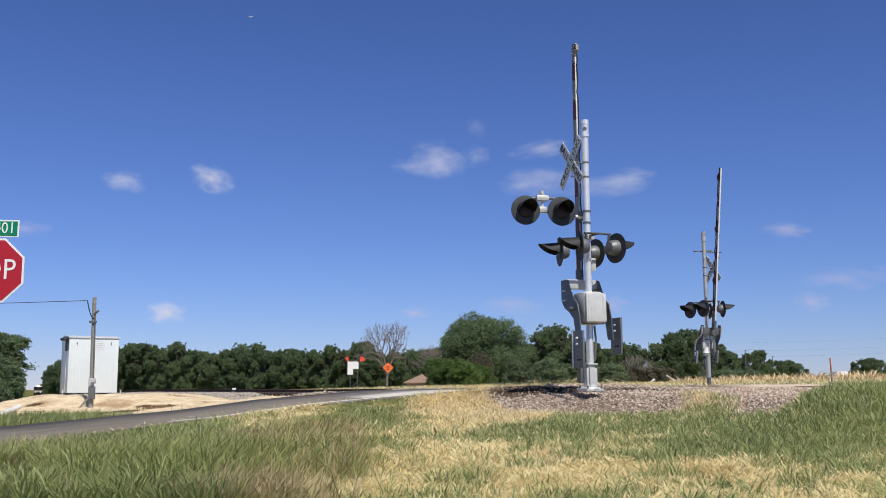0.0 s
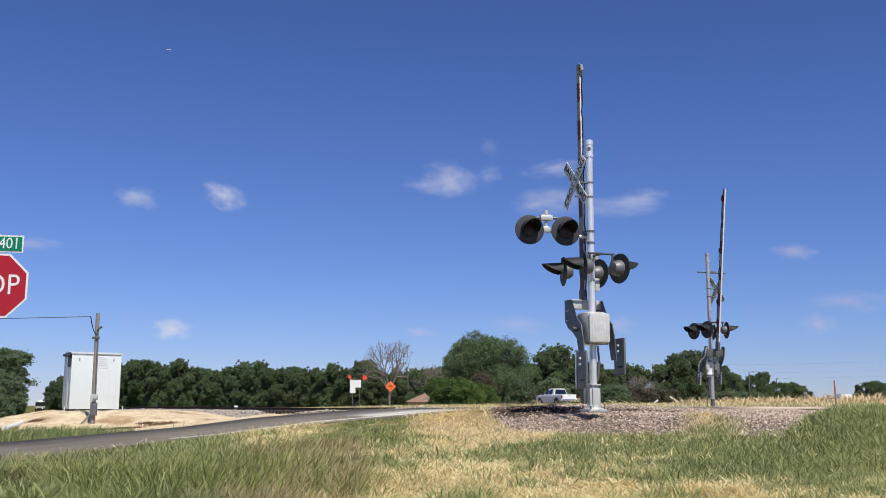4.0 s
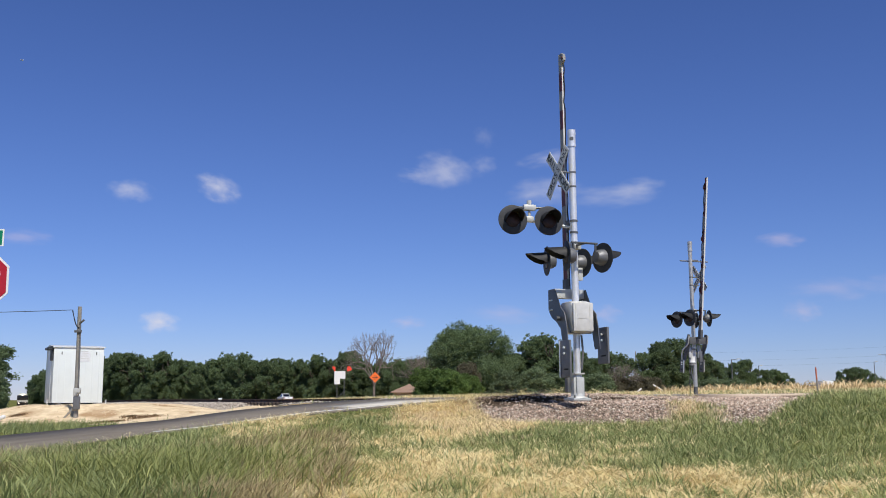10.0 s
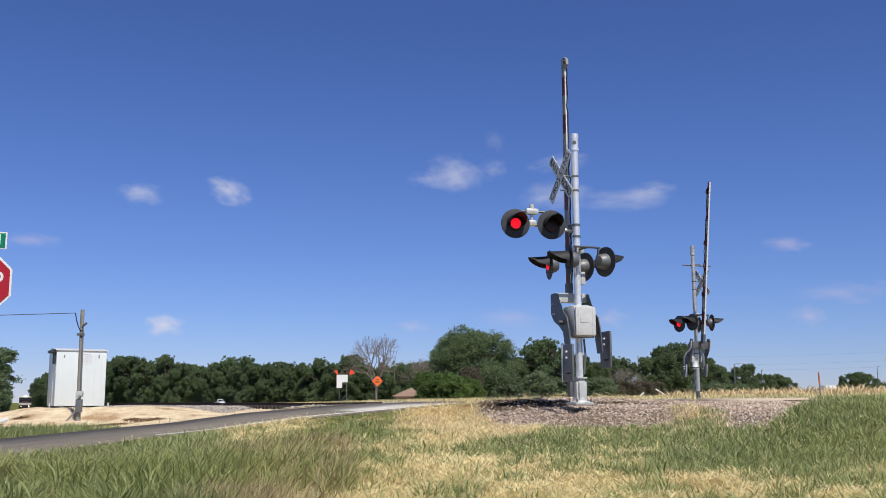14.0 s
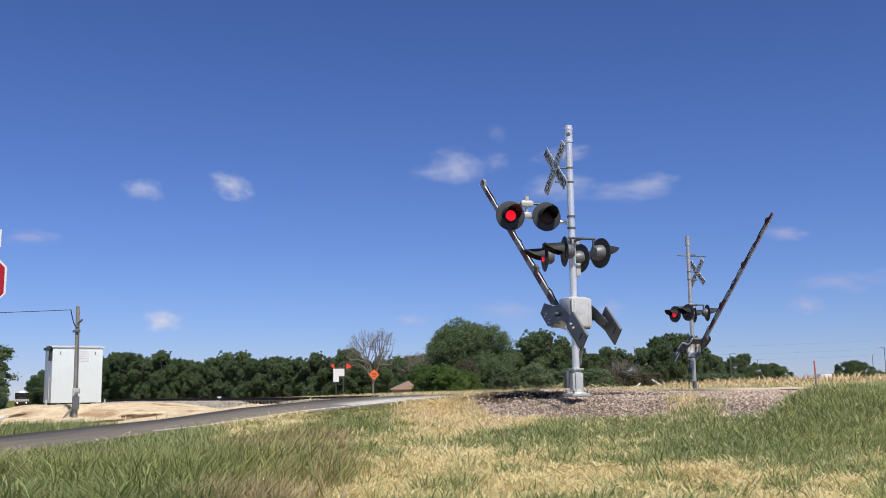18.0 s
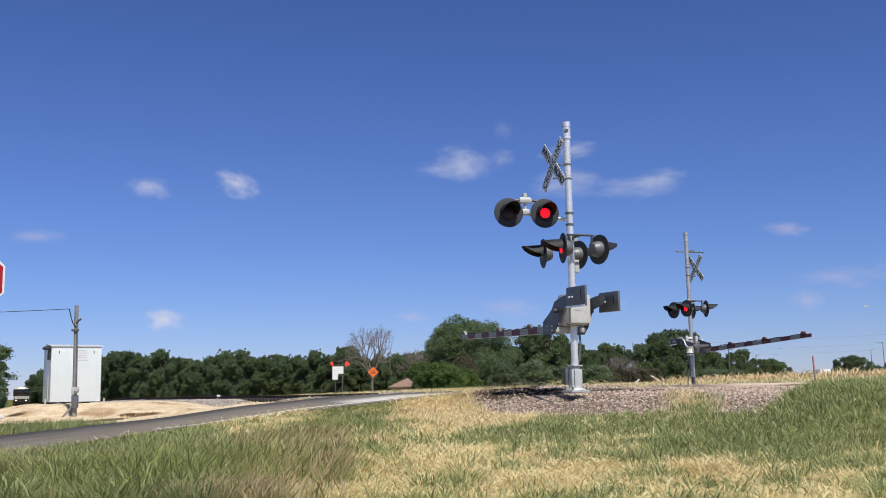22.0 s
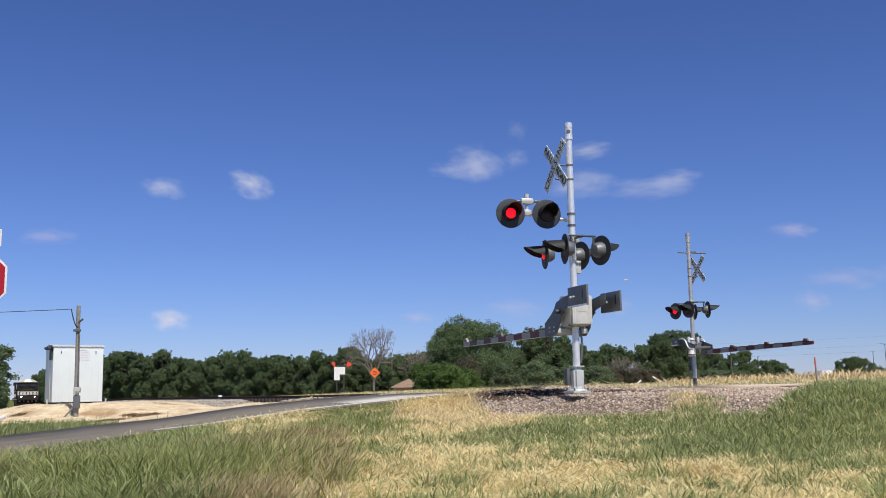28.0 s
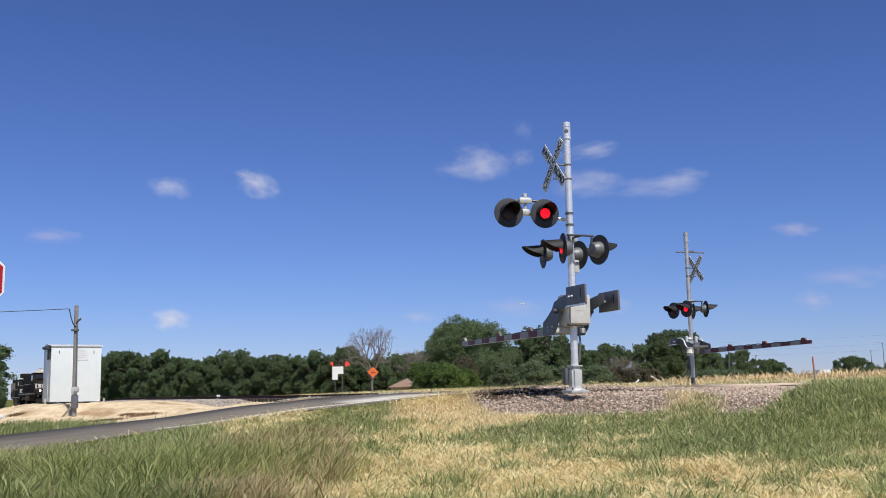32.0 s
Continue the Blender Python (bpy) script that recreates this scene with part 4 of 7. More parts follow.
pp = spot(-0.3715, 42.0)
pole = thing("utility_pole", pose(*pp, 0.0, -0.6, 0), "short weathered wooden utility pole with a meter box", "pole")
bm = bmesh.new()
tube(bm, (0, 0, -0.3), (0, 0, 4.66), 0.105, 0.08, n=14)
part("shaft", bm, WOODGREY, pole, "weathered grey wooden shaft")
bm = bmesh.new()
box(bm, (0.07, -0.14, 0.60), (0.26, 0.16, 0.54), bevel=0.02)
part("meter_box", bm, GREYSTEEL, pole, "grey metal meter box")
bm = bmesh.new()
box(bm, (0.02, -0.15, 1.06), (0.18, 0.14, 0.32), bevel=0.02)
tube(bm, (0.18, -0.2, 1.12), (0.18, -0.33, 1.12), 0.09, n=16)
box(bm, (0.15, -0.14, 1.1), (0.14, 0.12, 0.24), bevel=0.02)
part("meter", bm, ALU, pole, "round electric meter")
bm = bmesh.new()
tube(bm, (0.10, -0.10, 1.3), (0.09, -0.09, 3.9), 0.03, n=8)
part("riser_pipe", bm, GREYSTEEL, pole)
bm = bmesh.new()
tube(bm, (0.06, -0.08, 3.95), (0.24, -0.1, 4.08), 0.045, n=8)
box(bm, (0, -0.1, 3.6), (0.3, 0.1, 0.1), bevel=0.01)
part("weatherhead", bm, DARKSTEEL, pole)
bm = bmesh.new()
box(bm, (-0.30, -0.05, 0.16), (0.07, 0.07, 0.7), Matrix.Rotation(radians(42), 4, "Y"))
part("brace", bm, WOODGREY, pole)


def wire(name, p, q, sag, r, label):
    bm = bmesh.new()
    n = 20
    bent(bm, [Vector(p).lerp(Vector(q), i / n) - Vector((0, 0, sag * 4 * (i / n) * (1 - i / n))) for i in range(n + 1)], r)
    ob = part(name, bm, BLACKP)
    return tagged(ob, label, "wire")


wire("service_wire", (pp.x - 0.35, pp.y, pp.z + 4.52), (pp.x - 22, pp.y - 14, pp.z + 3.55), 0.28, 0.015, "black service wire strung from the wooden pole")
wire("drop_wire", (pp.x - 0.35, pp.y, pp.z + 4.52), (pp.x, pp.y - 0.1, pp.z + 3.75), 0.2, 0.022, "black drop wire looped to the pole")

# ---- stop sign with street name ----
sx0, sy0 = -0.4815 * 11.5, 11.5
sgz = float(land(sx0, sy0))
stop = thing("stop_sign", pose(sx0, sy0, sgz, 0, 0, 8), "red stop sign with a green street sign above", "stop sign")
zc = E + 1.395 - sgz
bm = bmesh.new()
tube(bm, (0, 0.03, -0.3), (0, 0.03, zc + 0.62), 0.03, n=10)
part("post", bm, GALV, stop, "galvanised steel post")


def octagon(r):
    return [(r / math.cos(radians(22.5)) * math.cos(radians(22.5 + 45 * i)), zc + r / math.cos(radians(22.5)) * math.sin(radians(22.5 + 45 * i))) for i in range(8)]


bm = bmesh.new()
plate(bm, octagon(0.381), 0.006, pose(0, -0.008, 0))
part("sign_rim", bm, SIGNWHITE, stop, "white rim")
bm = bmesh.new()
plate(bm, octagon(0.357), 0.004, pose(0, -0.014, 0))
face = part("sign_face", bm, SIGNRED, stop, "red octagonal face")
for k, ch in enumerate("STOP"):
    text_part("letter", ch, 0.345, SIGNWHITE, face, pose((-0.285, -0.14, 0.012, 0.215)[k], -0.019, zc, 90) @ Matrix.Diagonal((0.86, 1, 1, 1)), "white letter")
bm = bmesh.new()
box(bm, (-0.10, -0.01, zc + 0.50), (0.80, 0.006, 0.205), bevel=0.0)
blade = part("street_blade", bm, SIGNWHITE, stop, "white edged street sign")
bm = bmesh.new()
box(bm, (-0.10, -0.016, zc + 0.50), (0.765, 0.006, 0.17))
part("green_face", bm, SIGNGREEN, blade, "green face")
text_part("number", "401", 0.19, SIGNWHITE, blade, pose(0.14, -0.021, zc + 0.50, 90) @ Matrix.Diagonal((0.85, 1, 1, 1)), "white numerals")

# ---- road work signs ----
p = spot(-0.1075, 95.0)
FLAGRED = mat("red_orange_flag", (0.80, 0.07, 0.035), 0.6, 0.0, 0.1, 4, 40)
wsign = thing("notched_white_sign", pose(*p), "notched white sign panel with two red flags on posts", "road sign")
bm = bmesh.new()
plate(bm, [(-0.55, 1.42), (-0.02, 1.42), (-0.02, 1.95), (0.50, 1.95), (0.50, 2.66), (-0.55, 2.66)], 0.03, pose(0, -0.05, 0))
part("panel", bm, SIGNWHITE, wsign, "white notched panel")
for sx in (-0.3, 0.38):
    bm = bmesh.new()
    tube(bm, (sx, 0, -0.2), (sx, 0, 2.6), 0.035, n=8)
    part("post", bm, DARKSTEEL, wsign)
bm = bmesh.new()
tube(bm, (-0.3, 0.02, 0.1), (0.38, 0.02, 0.75), 0.03, n=6)
tube(bm, (0.38, 0.02, 0.1), (0.38, -0.8, 0.1), 0.03, n=6)
part("brace", bm, DARKSTEEL, wsign)
for sx, tilt, wd in ((-0.5, -25, 0.20), (0.68, 28, 0.36)):
    bm = bmesh.new()
    plate(bm, [(-0.04, 0.0), (0.04, 0.0), (wd, 0.34), (0.05, 0.50), (-wd * 0.6, 0.46)], 0.02, Matrix())
    part("flag", bm, FLAGRED, wsign, "red flag", at=pose(sx, 0, 2.66, 0, tilt))

p = spot(-0.0725, 120.0)
osign = thing("warning_sign", pose(*p), "orange diamond road work sign on a post", "road sign")
zz = E + 0.0203 * 120 - p.z
bm = bmesh.new()
plate(bm, [(0, zz - 0.65), (0.65, zz), (0, zz + 0.65), (-0.65, zz)], 0.02, Matrix())
part("diamond", bm, ORANGE, osign, "orange diamond panel")
bm = bmesh.new()
tube(bm, (0, 0.04, -0.2), (0, 0.04, zz), 0.028, n=8)
part("post", bm, DARKSTEEL, osign)
bm = bmesh.new()
for k, wdt in enumerate((0.4, 0.66, 0.4)):
    box(bm, (0, -0.013, zz + 0.16 - 0.18 * k), (wdt, 0.004, 0.06))
part("writing_bar", bm, LETTERS, osign)

p = spot(0.3705, 40.0)
FADED = mat("faded_orange_plastic", (0.5, 0.14, 0.07), 0.6)
mpost = thing("marker_post", pose(*p, 0, -2, 0), "orange-topped marker post with a small crosspiece", "marker post")
top = E + 0.0282 * 40 - p.z
bm = bmesh.new()
tube(bm, (0, 0, -0.2), (0, 0, top * 0.6), 0.035, n=8)
tube(bm, (-0.3, 0, top * 0.42), (0, 0, top * 0.42), 0.02, n=6)
part("stake", bm, WOODGREY, mpost)
bm = bmesh.new()
tube(bm, (0, 0, top * 0.6), (0, 0, top), 0.037, 0.03, n=8)
part("orange_top", bm, FADED, mpost, "orange painted top")


# ---- trees ----
def leaf_cloud(rs, blobs, count, size, squash=0.8):
    """Many small leaf faces spread over the shells of overlapping clumps."""
    c = np.array([b[:3] for b in blobs])
    r = np.array([b[3] for b in blobs])
    pick = rs.choice(len(blobs), count, p=r ** 1.6 / np.sum(r ** 1.6))
    d = rs.normal(size=(count, 3))
    d /= np.linalg.norm(d, axis=1)[:, None]
    rad = r[pick] * (0.30 + 0.80 * rs.rand(count) ** 0.6 + 0.30 * rs.rand(count) ** 6)
    p = c[pick] + d * rad[:, None] * np.array([1, 1, squash])
    p += rs.normal(size=(count, 3)) * np.minimum(r[pick] * 0.34, 0.22)[:, None]
    u = rs.normal(size=(count, 3))
    nrm = 0.5 * d + np.array([0, 0, 0.3]) + 0.8 * rs.normal(size=(count, 3))
    u = np.cross(nrm, u)
    u /= np.linalg.norm(u, axis=1)[:, None]
    w = np.cross(nrm, u)
    w /= np.linalg.norm(w, axis=1)[:, None]
    s = size * (0.55 + 0.9 * rs.rand(count))[:, None]
    u, w = u * s, w * s * 0.75
    v = np.stack([p - u, p - 0.2 * u + w, p + u, p + 0.1 * u - w], 1).reshape(-1, 3)
    return v, np.arange(count * 4)


def limb(bm, rs, p, d, length, r, depth, tips):
    p, d = Vector(p), Vector(d).normalized()
    n = 3
    for k in range(n):
        q = p + d * length / n
        tube(bm, p, q, r * (1 - 0.2 * k / n), r * (1 - 0.2 * (k + 1) / n), n=6 if r > 0.05 else 4, caps=False)
        p = q
        d = (d + Vector(rs.normal(size=3) * 0.12)).normalized()
    if depth == 0 or r < 0.008:
        tips.append(p)
        return
    for k in range(3 if depth > 1 else 2):
        e = (d + Vector(rs.normal(size=3) * 0.55) + Vector((0, 0, 0.12))).normalized()
        limb(bm, rs, p, e, length * 0.72, r * 0.6, depth - 1, tips)


def tree(name, seed, height, width, material, label, category="tree", leaves=70000, size=0.115, skirt=0.10, lobes=15):
    """A leafy tree: tapered trunk, limbs, and boughs of small leaf sprays with gaps between them."""
    rs = np.random.RandomState(seed)
    t = thing(name, Matrix(), label, category)
    bm = bmesh.new()
    tube(bm, (0, 0, -0.3), (0, 0, height * 0.4), 0.035 * height, 0.022 * height, n=8)
    tips = []
    for k in range(4):
        a = k * 1.6 + rs.rand()
        limb(bm, rs, (0, 0, height * (0.28 + 0.06 * k)), (math.cos(a), math.sin(a), 0.9), height * 0.2, 0.014 * height, 2, tips)
    part("trunk", bm, BARK, t, "dark trunk and limbs")
    sprays = []
    for k in range(lobes):
        h = skirt + (0.86 - skirt) * (k + rs.rand()) / lobes
        reach = (width / 2) * math.sqrt(max(0.05, 1 - ((h - 0.42) / 0.62) ** 2))
        a, R = k * 2.4 + rs.rand(), width * (0.13 + 0.09 * rs.rand()) * (1.1 - 0.35 * h)
        ring = max(0.0, reach - R) * (0.55 + 0.5 * rs.rand())
        c = np.array([ring * math.cos(a), ring * math.sin(a), min(h * height, height - R * 0.8)])
        for j in range(46):
            d = rs.normal(size=3) + np.array([0.4 * math.cos(a), 0.4 * math.sin(a), 0.35])
            d /= np.linalg.norm(d)
            p = c + d * R * (0.62 + 0.50 * rs.rand()) * np.array([1.05, 1.05, 0.85])
            if p[2] > 0.02 * height:
                sprays.append((*p, R * (0.10 + 0.17 * rs.rand() ** 1.5)))
        sprays.append((*c, R * 0.75))
    for k in range(5):
        a, ring = rs.rand() * 6.28, width * 0.10 * rs.rand()
        p = np.array([ring * math.cos(a), ring * math.sin(a), height * (0.80 + 0.08 * rs.rand())])
        for j in range(14):
            q = p + rs.normal(size=3) * width * np.array([0.075, 0.075, 0.05])
            sprays.append((q[0], q[1], min(q[2], height * 0.985), width * (0.014 + 0.018 * rs.rand())))
    v, f = leaf_cloud(rs, sprays, leaves, size)
    ob = new("crown", raw_mesh("crown", v, f, 4, [material]))
    ob.parent = t
    ob["label"] = "dense leafy crown"
    return t


def bare_tree(name, seed, height, label, depth=5, spread=0.5):
    rs = np.random.RandomState(seed)
    t = thing(name, Matrix(), label, "tree")
    bm = bmesh.new()
    tips = []
    tube(bm, (0, 0, -0.3), (0, 0, height * 0.22), 0.022 * height, 0.017 * height, n=8)
    for k in range(8):
        a = k * 0.79 + rs.rand() * 0.5
        limb(bm, rs, (0, 0, height * 0.2), (math.cos(a) * spread, math.sin(a) * spread, 1), height * 0.25, 0.010 * height, 4, tips)
    part("branch_work", bm, DEADWOOD, t, "bare grey branches")
    return t


proto = [tree("oak_tree", 20 + k, 13.0, 12.0, LEAF, "full dark green oak in the far tree line") for k in range(4)]
brush = [tree("brush", 60 + k, 5.0, 7.0, (LEAF_LIGHT, LEAF_DULL, LEAF_BUSH)[k], ("bright green leafy bush at the roadside", "brownish dry brush by the tree line", "dark green bush by the tree line")[k], "bush", 26000, 0.095, 0.02) for k in range(3)]


def plant(src, ratio, depth, height, width, rot, used, h0=13.0, w0=12.0):
    p = spot(ratio, depth, -0.1)
    ob = src if src not in used else copy_thing(src, Matrix())
    used.append(src)
    ob.matrix_basis = pose(*p, 0, 0, rot) @ Matrix.Diagonal((width / w0, width / w0, height / h0, 1))
    return ob


used = []
rs = random.Random(21)
# far tree line: direction, depth, top above eye height per metre of depth
line = [(-0.413, 380, 0.026), (-0.404, 350, 0.034), (-0.39, 330, 0.042), (-0.372, 330, 0.05), (-0.355, 320, 0.052), (-0.334, 315, 0.053), (-0.318, 310, 0.053), (-0.300, 305, 0.049), (-0.284, 300, 0.054), (-0.268, 305, 0.046), (-0.252, 300, 0.043), (-0.238, 298, 0.047), (-0.222, 296, 0.051), (-0.207, 292, 0.052), (-0.192, 290, 0.046), (-0.176, 288, 0.049), (-0.160, 285, 0.044), (-0.146, 282, 0.046), (-0.131, 278, 0.050), (-0.116, 275, 0.046), (-0.100, 270, 0.050), (-0.085, 270, 0.038), (-0.068, 265, 0.034), (-0.052, 260, 0.038), (-0.038, 260, 0.040), (-0.022, 250, 0.042),
        (0.072, 215, 0.047), (0.088, 214, 0.060), (0.103, 212, 0.066), (0.118, 212, 0.052), (0.132, 212, 0.045), (0.146, 214, 0.041), (0.160, 216, 0.047), (0.176, 220, 0.044),
        (0.205, 235, 0.047), (0.216, 236, 0.057), (0.230, 238, 0.059), (0.243, 240, 0.058), (0.256, 242, 0.044), (0.270, 250, 0.036), (0.286, 255, 0.034), (0.300, 258, 0.037), (0.316, 262, 0.027), (0.328, 266, 0.027), (0.336, 270, 0.022),
        (0.400, 330, 0.027), (0.409, 332, 0.029), (0.418, 335, 0.026), (0.430, 340, 0.019), (0.455, 300, 0.035)]
for r, d, zt in line:
    zt -= 0.005 * (r < -0.1)
    h = zt * d + E - float(land(r * d, d)) + 0.1
    plant(proto[rs.randrange(4)], r, d, h * rs.uniform(0.97, 1.04), max(h * 0.72, 0.025 * d) * rs.uniform(1.0, 1.25), rs.uniform(0, 360), used)

for k in range(34):
    r = -0.43 + 0.0125 * k + rs.uniform(-0.003, 0.003)
    d = 345 + 50 * (k < 6) - 60 * smooth01((k - 20) / 12)
    zt = 0.026 + 0.010 * smooth01((k - 3) / 4) + rs.uniform(-0.003, 0.004)
    if k < 2:
        continue
    plant(proto[rs.randrange(4)], r, float(d), zt * float(d) + 1.6, 0.024 * float(d), rs.uniform(0, 360), used)

big = tree("spreading_tree", 5, 14.0, 18.0, LEAF, "broad spreading dark green tree beyond the highway", leaves=150000, size=0.11, skirt=0.06, lobes=42)
p = spot(0.019, 190, -0.1)
big.matrix_basis = pose(*p) @ Matrix.Diagonal((1.12, 1.12, (0.0749 * 190 + E - p.z) / 14.6, 1))
left_tree = tree("roadside_tree", 8, 9.0, 8.0, LEAF, "dark leafy tree at the edge of the railway cut", leaves=60000, size=0.085, skirt=0.03)
left_tree.matrix_basis = pose(*spot(-0.484, 100, -0.1)) @ Matrix.Diagonal((1.3, 1.3, 0.86, 1))
copy_thing(left_tree, pose(*spot(-0.52, 104, -0.1), 0, 0, 70))
bare = bare_tree("bare_tree", 3, 17.5, "leafless grey tree standing among green trees")
bare.matrix_basis = pose(*spot(-0.0735, 225, -0.1)) @ Matrix.Diagonal((0.84, 0.84, 1.08, 1))
bare2 = bare_tree("bare_tree", 4, 10.0, "leafless thin grey tree beside the spreading tree", 4)
bare2.matrix_basis = pose(*spot(-0.026, 185, -0.1))
bare3 = bare_tree("bare_tree", 6, 8.0, "leafless thin grey tree by the brush", 4)
bare3.matrix_basis = pose(*spot(0.176, 190, -0.1))
used_b = []
for k, r, d, h, w in ((2, -0.470, 97, 4.3, 6.0), (2, -0.458, 99, 3.0, 3.6), (2, -0.49, 96, 5.0, 6.0), (0, -0.022, 165, 5.2, 6.5), (0, 0.0, 163, 5.0, 7.5), (0, 0.018, 166, 4.4, 6.0), (1, 0.02, 172, 6.6, 5.5), (1, 0.19, 190, 4.2, 7.0), (1, 0.204, 192, 4.0, 6.0), (1, 0.172, 190, 4.6, 5.0), (2, 0.06, 178, 5.5, 8.0), (2, 0.09, 180, 6.0, 9.0), (2, 0.12, 182, 5.0, 9.0), (2, 0.15, 184, 5.0, 9.0), (2, 0.255, 190, 3.0, 8.0), (2, 0.28, 195, 3.0, 9.0)):
    plant(brush[k], r, d, h, w, 40 * k + d * 7, used_b, 5.0, 7.0)

# ---- clouds ----
cloud_mat = bpy.data.materials.new("thin_cloud")
cloud_mat.use_nodes = True
cn = cloud_mat.node_tree
cn.nodes.clear()
cco = cn.nodes.new("ShaderNodeTexCoord")
coi = cn.nodes.new("ShaderNodeObjectInfo")


def cmath(op, a, b=None, c=None):
    n = cn.nodes.new("ShaderNodeMath")
    n.operation = op
    for k, v in enumerate((a, b, c)):
        if v is None:
            continue
        if isinstance(v, (int, float)):
            n.inputs[k].default_value = v
        else:
            cn.links.new(v, n.inputs[k])
    return n.outputs[0]


clen = cn.nodes.new("ShaderNodeVectorMath")
clen.operation = "LENGTH"
cn.links.new(cco.outputs["Object"], clen.inputs[0])
cno = cn.nodes.new("ShaderNodeTexNoise")
cno.noise_dimensions = "4D"
cno.inputs["Scale"].default_value, cno.inputs["Detail"].default_value, cno.inputs["Roughness"].default_value = 1.9, 3, 0.48
cn.links.new(cco.outputs["Object"], cno.inputs["Vector"])
cn.links.new(cmath("MULTIPLY", coi.outputs["Random"], 40.0), cno.inputs["W"])
cval = cmath("ADD", cmath("SUBTRACT", 1.0, clen.outputs["Value"]), cmath("MULTIPLY", cmath("SUBTRACT", cno.outputs["Fac"], 0.5), 1.3))
cr = cn.nodes.new("ShaderNodeMapRange")
cr.interpolation_type = "SMOOTHSTEP"
cr.inputs["From Min"].default_value, cr.inputs["From Max"].default_value = 0.02, 1.45
cn.links.new(cval, cr.inputs["Value"])
cedge = cn.nodes.new("ShaderNodeMapRange")
cedge.interpolation_type = "SMOOTHSTEP"
cedge.inputs["From Min"].default_value, cedge.inputs["From Max"].default_value = 1.0, 0.75
cn.links.new(clen.outputs["Value"], cedge.inputs["Value"])
cfac = cmath("MULTIPLY", cmath("MULTIPLY", cr.outputs[0], cedge.outputs[0]), coi.outputs["Alpha"])
cem = cn.nodes.new("ShaderNodeEmission")
cn.links.new(coi.outputs["Color"], cem.inputs["Color"])
cem.inputs["Strength"].default_value = 0.78
ctr = cn.nodes.new("ShaderNodeBsdfTransparent")
cmx = cn.nodes.new("ShaderNodeMixShader")
cn.links.new(cfac, cmx.inputs[0])
cn.links.new(ctr.outputs[0], cmx.inputs[1])
cn.links.new(cem.outputs[0], cmx.inputs[2])
cot = cn.nodes.new("ShaderNodeOutputMaterial")
cn.links.new(cmx.outputs[0], cot.inputs["Surface"])

bm = bmesh.new()
bmesh.ops.create_grid(bm, x_segments=8, y_segments=8, size=1.0, matrix=Matrix.Rotation(radians(90), 4, "X"))
for v in bm.verts:
    v.co.y = 0.12 * (v.co.x ** 2 + v.co.z ** 2)
cloud_me = finish("cloud", bm, cloud_mat, True)
CLOUD_Y = 3200.0
CLOUDS = []                                      # object, place, drift a second
for r, z, w, h, tilt, dr, dens, tint in (
        (-0.2578, 0.2162, 0.028, 0.015, 24, 0.00205, 0.85, 0), (-0.348, 0.214, 0.027, 0.013, 8, 0.0021, 0.55, 0),
        (-0.023, 0.234, 0.034, 0.021, 8, 0.0020, 0.64, 0), (0.017, 0.237, 0.018, 0.012, -10, 0.0020, 0.26, 0), (-0.050, 0.226, 0.026, 0.009, 10, 0.0020, 0.3, 0),
        (0.019, 0.268, 0.014, 0.012, 30, 0.0021, 0.13, 0), (0.150, 0.206, 0.050, 0.014, -4, 0.0023, 0.42, 0), (0.176, 0.213, 0.030, 0.012, -8, 0.0023, 0.38, 0), (0.086, 0.245, 0.036, 0.010, -8, 0.0022, 0.45, 0), (0.080, 0.210, 0.042, 0.017, -4, 0.0022, 0.50, 0),
        (-0.2988, 0.0775, 0.024, 0.013, 4, 0.00070, 1.0, 0), (-0.045, 0.075, 0.020, 0.007, 0, 0.0006, 0.4, 1), (0.05, 0.083, 0.040, 0.010, 4, 0.0006, 0.3, 1), (0.155, 0.083, 0.020, 0.010, 0, 0.0006, 0.35, 1),
        (0.333, 0.158, 0.028, 0.009, 0, 0.00085, 0.4, 1), (0.355, 0.085, 0.022, 0.012, 0, 0.0006, 0.4, 1), (0.385, 0.108, 0.050, 0.013, 0, 0.0007, 0.3, 1), (-0.452, 0.165, 0.036, 0.010, 3, 0.0016, 0.35, 1), (0.46, 0.112, 0.045, 0.014, 0, 0.0007, 0.3, 1)):
    ob = new("cloud", cloud_me)
    ob.color = ((0.88, 0.88, 1.0) if not tint else (0.86, 0.74, 0.90)) + (dens,)
    ob.scale = (w * CLOUD_Y * 1.12, w * CLOUD_Y, h * CLOUD_Y * 1.2)
    ob.visible_shadow = False
    tagged(ob, "small soft white fair-weather cloud in the blue sky" if not tint else "faint pinkish wisp of cloud low in the sky", "cloud", "clouds")
    CLOUDS.append((ob, r, z, tilt, dr))


# ---- white pickup ----
CARPAINT = mat("white_car_paint", (0.80, 0.81, 0.82), 0.25, 0.0, 0.02, 2, 20)
CARGLASS = glass_dark("tinted_car_glass", (0.012, 0.014, 0.017), 0.08)
RUBBER = mat("tyre_rubber", (0.02, 0.02, 0.02), 0.85, 0.0, 0.2, 8, 60)
CHROME = mat("chrome", (0.55, 0.55, 0.56), 0.25, 0.9, 0.08, 6, 40)
TAILRED = glass_dark("tail_light_red", (0.28, 0.01, 0.012), 0.15)


def loft(bm, sections):
    """A closed skin through rings of equal count."""
    rings = [[bm.verts.new(p) for p in s] for s in sections]
    n = len(rings[0])
    for a, b in zip(rings, rings[1:]):
        for i in range(n):
            bm.faces.new((a[i], a[(i + 1) % n], b[(i + 1) % n], b[i]))
    bm.faces.new(rings[0][::-1])
    bm.faces.new(rings[-1])


